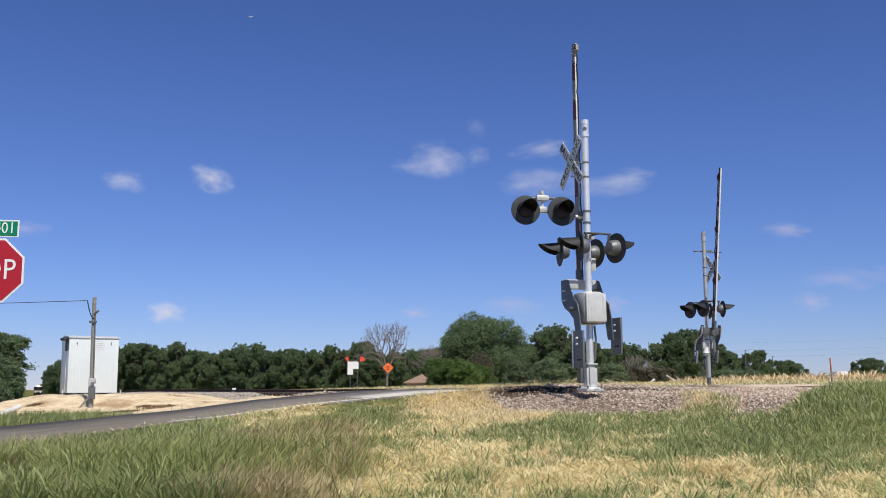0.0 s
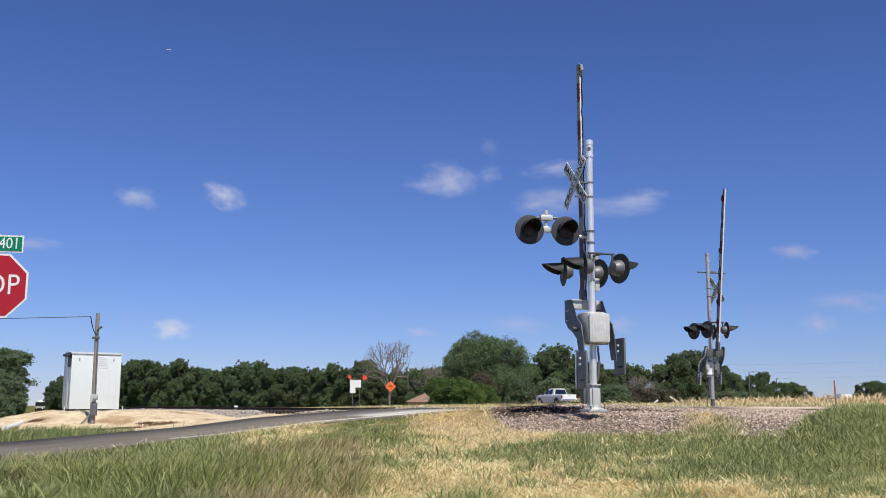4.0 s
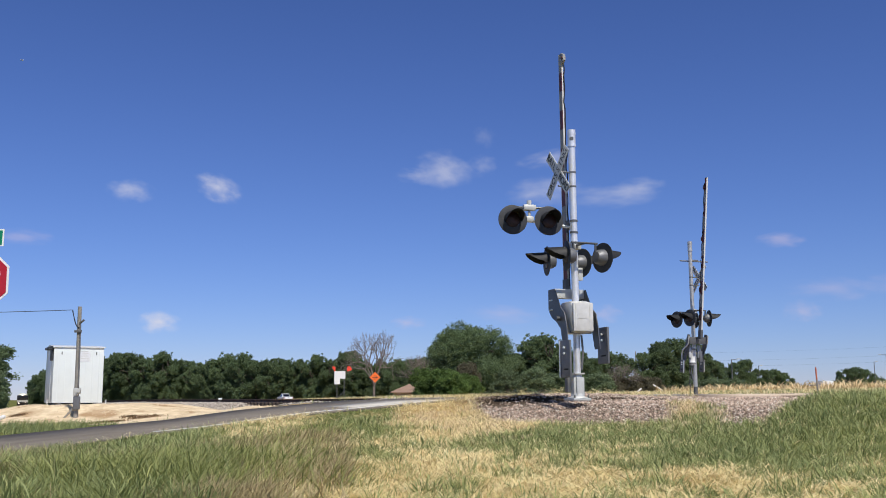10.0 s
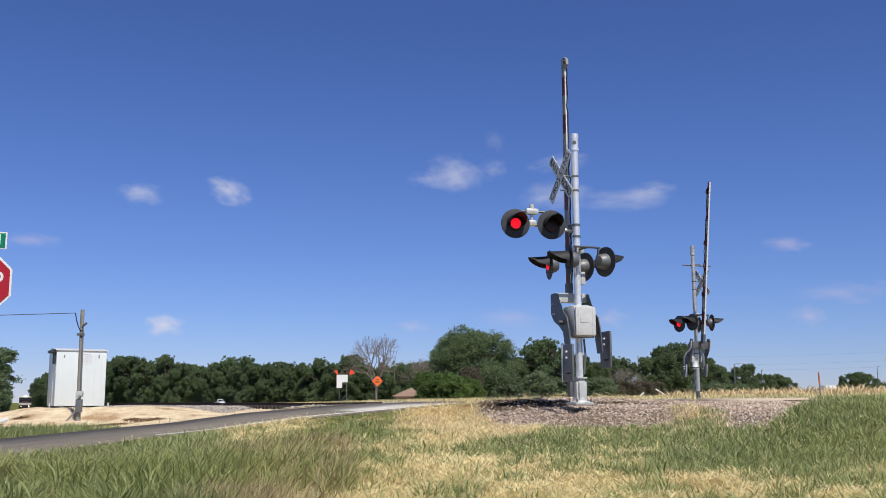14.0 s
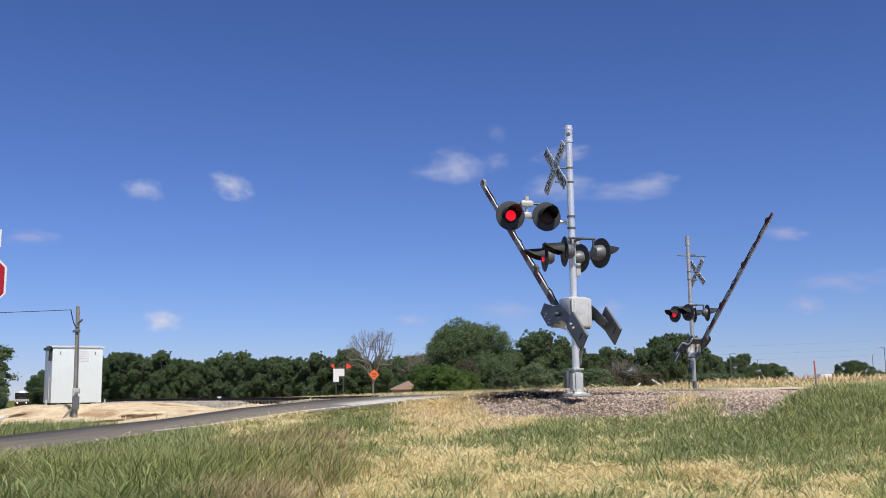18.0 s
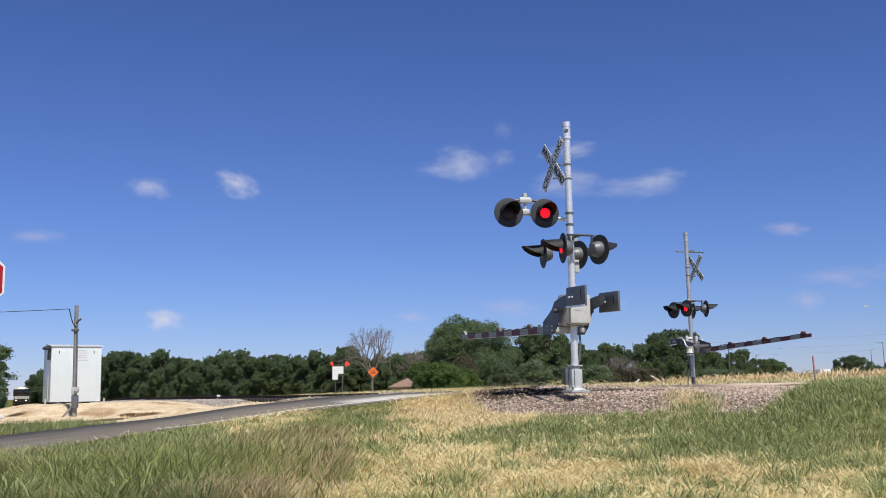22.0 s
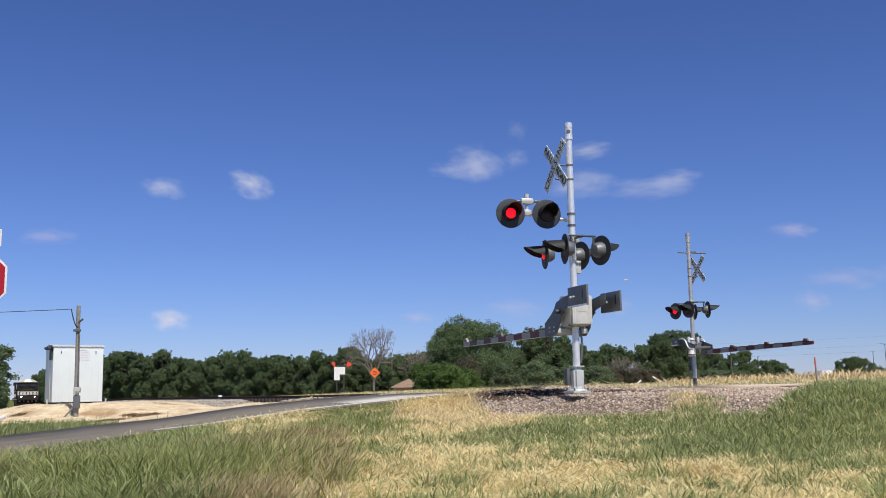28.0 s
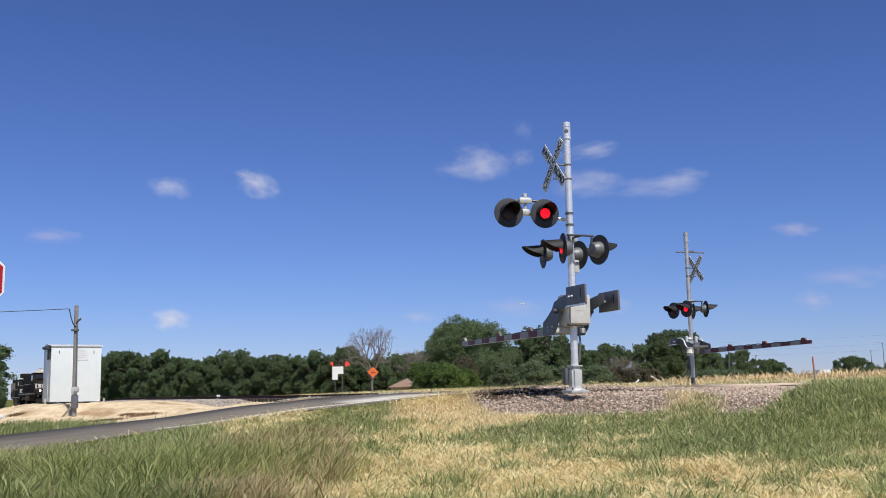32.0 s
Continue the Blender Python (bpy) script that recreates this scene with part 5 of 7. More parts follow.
def ring_section(x, w, z0, z1, shoulder=0.08, tuck=0.06):
    h = w / 2
    return [(x, -h + tuck, z0), (x, h - tuck, z0), (x, h, z0 + 0.12), (x, h, z1 - shoulder), (x, h - shoulder, z1), (x, -h + shoulder, z1), (x, -h, z1 - shoulder), (x, -h, z0 + 0.12)]


pickup = thing("pickup_truck", Matrix(), "white crew cab pickup truck driving on the highway", "pickup truck")
bm = bmesh.new()
loft(bm, [ring_section(2.90, 1.70, 0.50, 0.90), ring_section(2.78, 1.90, 0.42, 1.08), ring_section(2.2, 1.98, 0.42, 1.18), ring_section(1.25, 2.0, 0.42, 1.24), ring_section(0.3, 2.0, 0.42, 1.24), ring_section(-0.95, 2.0, 0.42, 1.22)])
part("body", bm, CARPAINT, pickup, "white painted front body and doors", smooth=False)
bm = bmesh.new()
loft(bm, [ring_section(-1.0, 1.98, 0.48, 1.24), ring_section(-2.0, 1.98, 0.48, 1.24), ring_section(-2.80, 1.96, 0.50, 1.24)])
bed = part("cargo_bed", bm, CARPAINT, pickup, "white cargo bed")
bm = bmesh.new()
box(bm, (-1.9, 0, 1.235), (1.6, 1.6, 0.03))
part("bed_floor", bm, BLACKP, bed)
bm = bmesh.new()
loft(bm, [[(1.35, -0.80, 1.22), (1.35, 0.80, 1.22), (1.35, 0.78, 1.24), (1.35, -0.78, 1.24)], [(0.62, -0.82, 1.22), (0.62, 0.82, 1.22), (0.62, 0.66, 1.82), (0.62, -0.66, 1.82)],
          [(0.2, -0.86, 1.22), (0.2, 0.86, 1.22), (0.2, 0.68, 1.92), (0.2, -0.68, 1.92)], [(-0.75, -0.86, 1.22), (-0.75, 0.86, 1.22), (-0.75, 0.68, 1.91), (-0.75, -0.68, 1.91)], [(-1.02, -0.84, 1.22), (-1.02, 0.84, 1.22), (-0.9, 0.66, 1.84), (-0.9, -0.66, 1.84)]])
cab = part("cab", bm, CARPAINT, pickup, "white crew cab")
for sy in (-1, 1):
    for x0, x1, x2, x3 in ((1.02, 0.22, 0.24, 0.66), (0.14, -0.62, -0.58, 0.16)):
        bm = bmesh.new()
        o = 0.012
        pts = [(x0, 0.855, 1.27), (x1, 0.865, 1.27), (x2, 0.70, 1.82), (x3, 0.69, 1.80)]
        a = [bm.verts.new((x, sy * (y + o), z)) for x, y, z in pts]
        b = [bm.verts.new((x, sy * (y - 0.02), z)) for x, y, z in pts]
        bm.faces.new(a)
        bm.faces.new(b[::-1])
        for i in range(4):
            bm.faces.new((a[i], a[(i + 1) % 4], b[(i + 1) % 4], b[i]))
        part("side_window", bm, CARGLASS, cab, "dark tinted side window")
for pts in ([(1.30, 0.74, 1.27), (1.30, -0.74, 1.27), (0.66, -0.62, 1.80), (0.66, 0.62, 1.80)], [(-1.03, 0.72, 1.30), (-1.03, -0.72, 1.30), (-0.93, -0.60, 1.79), (-0.93, 0.60, 1.79)]):
    bm = bmesh.new()
    s = 0.02 if pts[0][0] > 0 else -0.02
    a = [bm.verts.new((x + s, y, z + 0.012)) for x, y, z in pts]
    b = [bm.verts.new((x - s, y, z - 0.01)) for x, y, z in pts]
    bm.faces.new(a)
    bm.faces.new(b[::-1])
    for i in range(4):
        bm.faces.new((a[i], a[(i + 1) % 4], b[(i + 1) % 4], b[i]))
    part("windscreen" if s > 0 else "rear_window", bm, CARGLASS, cab, "dark glass")
for x in (1.85, -1.72):
    for sy in (-0.86, 0.86):
        wh = new("wheel")
        wh.parent = pickup
        wh.matrix_basis = pose(x, sy, 0.40)
        rx = Matrix.Rotation(radians(90), 4, "X")
        bm = bmesh.new()
        lathe(bm, [(0.24, -0.13), (0.37, -0.14), (0.40, -0.10), (0.40, 0.10), (0.37, 0.14), (0.24, 0.13)], rx, 24)
        part("tyre", bm, RUBBER, wh, "black tyre")
        bm = bmesh.new()
        lathe(bm, [(0.05, -0.10), (0.25, -0.135), (0.26, -0.12), (0.26, 0.12), (0.25, 0.135), (0.05, 0.10)], rx, 16)
        part("rim", bm, CHROME, wh, "grey alloy rim")
        bm = bmesh.new()
        pts = [(x + 0.52 * math.cos(radians(a)), 0.40 + 0.52 * math.sin(radians(a))) for a in range(0, 181, 20)]
        plate(bm, pts, 0.03, pose(0, sy * 1.155, 0))
        part("wheel_arch", bm, BLACKP, pickup, "dark wheel arch")
bm = bmesh.new()
box(bm, (-2.90, 0, 0.60), (0.16, 1.9, 0.22), bevel=0.04)
part("rear_bumper", bm, CHROME, pickup, "chrome rear bumper")
bm = bmesh.new()
box(bm, (2.92, 0, 0.60), (0.16, 1.8, 0.26), bevel=0.05)
part("front_bumper", bm, CHROME, pickup, "chrome front bumper")
bm = bmesh.new()
box(bm, (-2.815, 0, 0.98), (0.03, 1.5, 0.48), bevel=0.012)
tg = part("tailgate", bm, CARPAINT, pickup, "white tailgate")
bm = bmesh.new()
box(bm, (-2.84, 0, 1.08), (0.02, 0.24, 0.05))
part("tailgate_handle", bm, BLACKP, tg)
for sy in (-0.93, 0.93):
    bm = bmesh.new()
    box(bm, (-2.76, sy, 1.0), (0.14, 0.13, 0.34), bevel=0.03)
    part("tail_light", bm, TAILRED, pickup, "red tail light")
    bm = bmesh.new()
    box(bm, (2.80, sy * 0.86, 0.92), (0.14, 0.3, 0.18), bevel=0.03)
    part("headlight", bm, CHROME, pickup, "clear headlight")
    bm = bmesh.new()
    box(bm, (1.0, sy * 1.18, 1.34), (0.14, 0.2, 0.24), bevel=0.03)
    part("side_mirror", bm, BLACKP, pickup, "black side mirror")
    for x in (0.32, -0.5):
        bm = bmesh.new()
        box(bm, (x, sy * 1.085, 1.08), (0.16, 0.03, 0.035), bevel=0.01)
        part("door_handle", bm, CHROME, pickup)
    for x in (0.2, -0.92, 1.15):
        bm = bmesh.new()
        box(bm, (x, sy * 1.0745, 0.84), (0.012, 0.005, 0.72))
        part("door_seam", bm, BLACKP, pickup)

# ---- train ----
for ob in pickup.children:                       # true size of a full-size crew cab
    ob.matrix_basis = Matrix.Diagonal((1.1, 1.06, 1.06, 1)) @ ob.matrix_basis
LOCOBLACK = mat("locomotive_black", (0.022, 0.017, 0.014), 0.8, 0.0, 0.4, 1.2, 20, spec=0.2)
LOCOWHITE = mat("locomotive_white", (0.60, 0.57, 0.50), 0.5, 0.0, 0.1, 1.5, 20)
RUSTBROWN = mat("dusty_underframe", (0.19, 0.125, 0.075), 0.85, 0.0, 0.3, 2, 20)
LOCOCREAM = mat("faded_cream_stripe", (0.55, 0.44, 0.30), 0.6, 0.0, 0.15, 2, 20)
HOPPERGREY = mat("hopper_grey", (0.09, 0.085, 0.085), 0.7, 0.0, 0.25, 0.8, 12)
HOPPERWHITE = mat("hopper_white", (0.15, 0.14, 0.13), 0.7, 0.0, 0.15, 0.8, 12)
HEADLAMP = glow("headlamp_glow", (1.0, 0.82, 0.55), 24.0)
DITCHLAMP = glow("ditch_lamp_glow", (1.0, 0.86, 0.62), 8.0)


def bogie(parent, x, axles=3, r=0.5):
    bm = bmesh.new()
    box(bm, (x, 0, 0.78), (axles * 1.35, 2.3, 0.34), bevel=0.05)
    bg_ = part("bogie_frame", bm, RUSTBROWN, parent, "dusty brown bogie frame")
    for k in range(axles):
        xx = x + (k - (axles - 1) / 2) * 1.7 * (2.7 / (axles * 0.9)) / 1.9
        for sy in (-0.72, 0.72):
            bm = bmesh.new()
            lathe(bm, [(0.05, -0.07), (r, -0.07), (r, 0.05), (r + 0.03, 0.07), (0.05, 0.07)], Matrix.Translation((xx, sy, r)) @ Matrix.Rotation(radians(90), 4, "X"), 18)
            part("wheel", bm, RAIL, bg_)


def locomotive(label):
    """Front towards local +x, rail top at z 0, origin at the front coupler."""
    g = thing("locomotive", Matrix(), label, "locomotive")
    bm = bmesh.new()
    box(bm, (-10.9, 0, 1.35), (21.4, 3.0, 0.36), bevel=0.04)
    part("underframe", bm, LOCOBLACK, g, "black underframe deck")
    bm = bmesh.new()
    box(bm, (-10.9, 0, 0.85), (5.2, 2.8, 0.75), bevel=0.15)
    part("fuel_tank", bm, RUSTBROWN, g, "dusty fuel tank")
    bogie(g, -4.0)
    bogie(g, -17.6)
    bm = bmesh.new()
    loft(bm, [[(-1.5, -0.9, 1.5), (-1.5, 0.9, 1.5), (-1.5, 0.9, 2.5), (-1.5, 0.55, 2.72), (-1.5, -0.55, 2.72), (-1.5, -0.9, 2.5)],
              [(-3.1, -1.05, 1.5), (-3.1, 1.05, 1.5), (-3.1, 1.05, 2.75), (-3.1, 0.6, 3.0), (-3.1, -0.6, 3.0), (-3.1, -1.05, 2.75)]])
    part("nose", bm, LOCOBLACK, g, "black short nose")
    bm = bmesh.new()
    box(bm, (-4.35, 0, 2.75), (2.5, 3.05, 2.5), bevel=0.06)
    lcab = part("cab", bm, LOCOBLACK, g, "black driver's cab")
    bm = bmesh.new()
    loft(bm, [[(-2.95, -1.5, 4.0), (-2.95, 1.5, 4.0), (-2.95, 0.8, 4.42), (-2.95, -0.8, 4.42)], [(-5.7, -1.5, 4.0), (-5.7, 1.5, 4.0), (-5.7, 0.8, 4.5), (-5.7, -0.8, 4.5)]])
    part("cab_roof", bm, LOCOWHITE, g, "white cab roof")
    for sy in (-0.78, 0.78):
        bm = bmesh.new()
        box(bm, (-3.09, sy, 3.42), (0.06, 0.95, 0.55), bevel=0.015)
        part("windscreen", bm, CARGLASS, lcab, "dark windscreen")
        bm = bmesh.new()
        box(bm, (-4.35, sy * 1.96, 3.35), (1.5, 0.05, 0.65), bevel=0.015)
        part("cab_window", bm, CARGLASS, lcab)
    bm = bmesh.new()
    box(bm, (-13.2, 0, 2.75), (15.0, 2.0, 2.5), bevel=0.12)
    hood = part("long_hood", bm, LOCOBLACK, g, "long black engine hood")
    for k in range(6):
        for sy in (-1.01, 1.01):
            bm = bmesh.new()
            box(bm, (-7.6 - 2.1 * k, sy, 2.6), (1.7, 0.04, 1.5), bevel=0.01)
            part("hood_door", bm, LOCOBLACK, hood)
    bm = bmesh.new()
    box(bm, (-19.0, 0, 3.95), (3.0, 2.9, 0.55), bevel=0.08)
    part("radiator_wing", bm, LOCOBLACK, hood)
    # front platform, stripe, plough
    bm = bmesh.new()
    box(bm, (-1.0, 0, 1.38), (0.6, 3.05, 0.95), bevel=0.03)
    part("front_sill", bm, LOCOBLACK, g, "black front sill")
    bm = bmesh.new()
    box(bm, (-1.35, 0, 2.28), (0.06, 3.0, 0.70), bevel=0.01)
    rail_panel = part("front_stripe", bm, LOCOWHITE, g, "dusty white front panel with black bars")
    for k in range(6):
        bm = bmesh.new()
        box(bm, (-1.31, -1.2 + 0.48 * k, 2.28), (0.03, 0.10 if k % 2 else 0.16, 0.40))
        part("black_bar", bm, LOCOBLACK, rail_panel)
    for z in (1.98, 2.60):
        bm = bmesh.new()
        box(bm, (-1.31, 0, z), (0.03, 3.0, 0.07))
        part("black_bar", bm, LOCOBLACK, rail_panel)
    bm = bmesh.new()
    plate(bm, [(-1.45, 0.25), (1.45, 0.25), (1.5, 0.95), (-1.5, 0.95)], 0.08, pose(-0.6, 0, 0, 0, 0, 90))
    part("snow_plough", bm, LOCOBLACK, g, "black pilot plate")
    for k in range(5):
        bm = bmesh.new()
        box(bm, (-0.55, -1.2 + 0.6 * k, 1.05), (0.03, 0.22, 0.16))
        part("pilot_stripe", bm, LOCOCREAM, g)
    bm = bmesh.new()
    box(bm, (-0.35, 0, 0.95), (0.6, 0.3, 0.3), bevel=0.05)
    part("coupler", bm, RAIL, g)
    for sy in (-1.42, 1.42):
        bm = bmesh.new()
        tube(bm, (-0.8, sy, 1.5), (-0.8, sy, 2.6), 0.025, n=6)
        tube(bm, (-0.8, sy, 2.6), (-20.5, sy, 2.6), 0.025, n=6)
        part("handrail", bm, LOCOWHITE, g, "white handrail")
        bm = bmesh.new()
        box(bm, (-2.4, sy, 1.0), (1.6, 0.12, 0.9), bevel=0.02)
        part("step_box", bm, LOCOBLACK, g)
        bm = bmesh.new()
        box(bm, (-11.0, sy * 1.06, 1.35), (19.0, 0.03, 0.16))
        part("sill_stripe", bm, LOCOCREAM, g, "cream sill stripe")
    for sy in (-0.21, 0.21):
        bm = bmesh.new()
        lathe(bm, [(0.02, 0.0), (0.14, 0.0), (0.14, 0.06), (0.02, 0.08)], Matrix.Translation((-2.96, sy, 4.22)) @ Matrix.Rotation(radians(90), 4, "Y"), 14)
        part("headlight", bm, HEADLAMP, g, "lit headlight over the windscreens")
    for sy in (-0.95, 0.95):
        bm = bmesh.new()
        lathe(bm, [(0.02, 0.0), (0.10, 0.0), (0.10, 0.06), (0.02, 0.08)], Matrix.Translation((-0.68, sy, 1.72)) @ Matrix.Rotation(radians(90), 4, "Y"), 14)
        part("ditch_light", bm, DITCHLAMP, g, "lit ditch light")
    return g


def hopper(material, label):
    g = thing("hopper_wagon", Matrix(), label, "freight wagon", "wagons of the train")
    bm = bmesh.new()
    secs = []
    for x, lo in ((-0.9, 2.6), (-2.6, 1.3), (-13.2, 1.3), (-14.9, 2.6)):
        secs.append([(x, -0.9, lo), (x, 0.9, lo), (x, 1.55, lo + 0.6), (x, 1.55, 4.2), (x, 0.8, 4.62), (x, -0.8, 4.62), (x, -1.55, 4.2), (x, -1.55, lo + 0.6)])
    loft(bm, secs)
    hull = part("hull", bm, material, g, "ribbed hopper body")
    for k in range(11):
        for sy in (-1.58, 1.58):
            bm = bmesh.new()
            box(bm, (-2.4 - 1.1 * k, sy, 3.05), (0.1, 0.08, 2.2))
            part("rib", bm, material, hull)
    bm = bmesh.new()
    box(bm, (-7.9, 0, 1.2), (15.0, 0.6, 0.3), bevel=0.03)
    box(bm, (-7.9, 0, 4.72), (13.0, 0.7, 0.12), bevel=0.02)
    part("centre_sill", bm, RUSTBROWN, g)
    bogie(g, -2.3, 2, 0.46)
    bogie(g, -13.5, 2, 0.46)
    return g


loco = locomotive("black and white freight locomotive with lit headlights")
loco2 = copy_thing(loco, Matrix())
loco2["label"] = "second black freight locomotive coupled behind"
wagon = hopper(HOPPERGREY, "grey covered hopper wagon coupled in the train")
wagon_w = hopper(HOPPERWHITE, "dirty white covered hopper wagon coupled in the train")
TRAIN = [(loco, 0.0), (loco2, 22.2), (wagon_w, 44.6)]
off = 44.6 + 15.9
TRAIN.append((wagon, off))
for k in range(8):
    off += 15.9
    TRAIN.append((copy_thing(wagon_w if k % 3 == 1 else wagon, Matrix()), off))

# ---- far things ----
HOUSEWALL = mat("tan_house_wall", (0.36, 0.29, 0.22), 0.8, 0.0, 0.1, 1.5, 20)
SHINGLE = mat("brown_roof_shingles", (0.30, 0.20, 0.15), 0.9, 0.0, 0.2, 1.5, 20)
p = spot(-0.031, 208)
house = thing("house", pose(*p, 0, 0, 6), "low house with a pale brown hipped roof among the trees", "house")
bm = bmesh.new()
box(bm, (0, 0, 1.1), (9.6, 6.0, 2.2))
part("wall", bm, HOUSEWALL, house)
bm = bmesh.new()
loft(bm, [[(-5.4, -3.6, 2.05), (5.4, -3.6, 2.05), (5.4, 3.6, 2.05), (-5.4, 3.6, 2.05)], [(-5.4, -3.6, 2.2), (5.4, -3.6, 2.2), (5.4, 3.6, 2.2), (-5.4, 3.6, 2.2)], [(-1.6, -0.05, 3.9), (1.6, -0.05, 3.9), (1.6, 0.05, 3.9), (-1.6, 0.05, 3.9)]])
part("roof", bm, SHINGLE, house, "pale brown shingled roof")
for sx in (-2.6, 2.6):
    bm = bmesh.new()
    box(bm, (sx, -3.03, 1.1), (1.2, 0.06, 1.0), bevel=0.01)
    part("window", bm, CARGLASS, house, "dark window")
bm = bmesh.new()
box(bm, (0.4, -3.04, 0.95), (0.95, 0.08, 1.9), bevel=0.01)
part("door", bm, WOODGREY, house, "grey wooden door")
p = spot(0.3785, 300)
trailer = thing("box_trailer", pose(*p, 0, 0, 6), "white box trailer parked far beyond the field", "trailer")
bm = bmesh.new()
box(bm, (0, 0, 2.6), (3.4, 3.2, 2.2), bevel=0.05)
part("trailer_body", bm, SIGNWHITE, trailer)
for sx in (-1.6, 1.6):
    bm = bmesh.new()
    tube(bm, (sx * 0.7, -1.0, 0.5), (sx * 0.9, -1.0, 0.5), 0.5, n=14)
    part("wheel", bm, RUBBER, trailer)
bm = bmesh.new()
box(bm, (-1.5, 0, 1.2), (6.0, 2.4, 0.6))
part("chassis", bm, DARKSTEEL, trailer)
for r, d, zt, armx in ((0.2855, 200, 0.0365, 1.4), (0.4283, 300, 0.0334, 0.8), (0.4408, 290, 0.0406, -1.8), (0.3125, 260, 0.030, 0.6)):
    p = spot(r, d)
    h = E + zt * d - p.z
    sl = thing("street_lamp", pose(*p), "tall grey street lamp far beyond the crop field", "street lamp", "far street lamps")
    bm = bmesh.new()
    tube(bm, (0, 0, -0.2), (0, 0, h), 0.13, 0.09, n=8)
    part("pole", bm, GREYSTEEL, sl)
    bm = bmesh.new()
    tube(bm, (0, 0, h - 0.1), (armx, 0, h + 0.1), 0.05, n=6)
    part("arm", bm, GREYSTEEL, sl)
    bm = bmesh.new()
    box(bm, (armx, 0, h + 0.08), (0.7, 0.3, 0.16), bevel=0.03)
    part("lamp_head", bm, ALU, sl)
a, b = spot(0.19, 330), spot(0.62, 270)
for k, z in enumerate((10.6, 12.4, 15.0)):
    wire("power_line", (a.x, a.y + k, a.z + z), (b.x, b.y + k, b.z + z), 1.2, 0.009, "thin power line strung across the far fields")
for pt in (a, b):
    tp = thing("power_pole", pose(pt.x, pt.y + 1, pt.z), "tall wooden power line pole", "pole", "power line poles")
    bm = bmesh.new()
    tube(bm, (0, 0, -0.3), (0, 0, 15.6), 0.2, 0.14, n=8)
    part("shaft", bm, WOODGREY, tp)
    bm = bmesh.new()
    box(bm, (0, 0, 12.6), (0.15, 3.0, 0.15))
    part("crosspiece", bm, WOODGREY, tp)
# white debris, fallen white post, clods, concrete lip
p = spot(0.212, 120)
plank = thing("white_plank", pose(*p), "fallen white plank in the dry field", "plank")
bm = bmesh.new()
box(bm, (0, 0, 0.9), (1.7, 0.08, 0.13), Matrix.Rotation(radians(32), 4, "Y"), 0.02)
part("board", bm, SIGNWHITE, plank)
bm = bmesh.new()
box(bm, (-2.6, 0, 0.55), (1.2, 0.08, 0.16), Matrix.Rotation(radians(-38), 4, "Y"), 0.02)
part("board", bm, SIGNWHITE, plank)
for sx, zt in ((0.55, 0.6), (-2.2, 0.8)):
    bm = bmesh.new()
    tube(bm, (sx, 0.1, -0.1), (sx, 0.1, zt), 0.04, n=6)
    part("stake", bm, WOODGREY, plank)
p1, p2 = spot(-0.460, 39.0, 0.08), spot(-0.4435, 41.5, 0.16)
bm = bmesh.new()
tube(bm, p1, p2, 0.09, n=10)
tagged(part("fallen_post", bm, SIGNWHITE), "white plastic post lying on the limestone", "post")
for r, d, s in ((-0.1095, 11.7, 0.14), (0.0635, 10.9, 0.12)):
    p = spot(r, d, 0.03)
    bm = bmesh.new()
    bmesh.ops.create_icosphere(bm, subdivisions=2, radius=s)
    for v in bm.verts:
        v.co *= 1 + 0.35 * noise.noise(v.co * 9)
        v.co.z *= 0.5
    tagged(part("dirt_clod", bm, BARK, at=pose(*p)), "dark clod of earth lying in the straw", "clod", "earth clods")
p = spot(-0.464, 9.4, -0.02)
lip = thing("culvert_lip", pose(*p, 0, 3, -12), "weathered pale concrete culvert edge in the grass", "culvert")
bm = bmesh.new()
box(bm, (0, 0, 0.05), (1.1, 0.34, 0.16), bevel=0.03)
part("slab", bm, CONCRETE, lip)
bm = bmesh.new()
box(bm, (0, 0.35, -0.06), (0.9, 0.3, 0.12), bevel=0.02)
part("drain_mouth", bm, BLACKP, lip)
# yellow pipeline markers at the far verge
YELLOW = mat("yellow_plastic", (0.75, 0.52, 0.05), 0.5)
for r, d in ((0.045, 135),):
    p = spot(r, d)
    ym = thing("pipeline_marker", pose(*p), "small yellow marker post in the dry verge", "marker post", "verge markers")
    bm = bmesh.new()
    tube(bm, (0, 0, -0.1), (0, 0, 0.55), 0.06, n=8)
    part("post", bm, YELLOW, ym)
    bm = bmesh.new()
    tube(bm, (0, 0, 0.55), (0, 0, 0.66), 0.065, 0.02, n=8)
    part("cap", bm, YELLOW, ym)

# a small white marker beyond the rails
p = spot(-0.2275, 60.5)
wm = thing("rail_marker", pose(*p, 0, 0, 20), "small white marker plate on a stake beside the rails", "marker")
bm = bmesh.new()
box(bm, (0, 0, E - 0.02 - p.z), (0.22, 0.03, 0.10), bevel=0.01)
part("plate", bm, SIGNWHITE, wm, "white plate")
bm = bmesh.new()
tube(bm, (0, 0.03, -0.1), (0, 0.03, E - 0.02 - p.z), 0.02, n=6)
part("stake", bm, WOODGREY, wm)

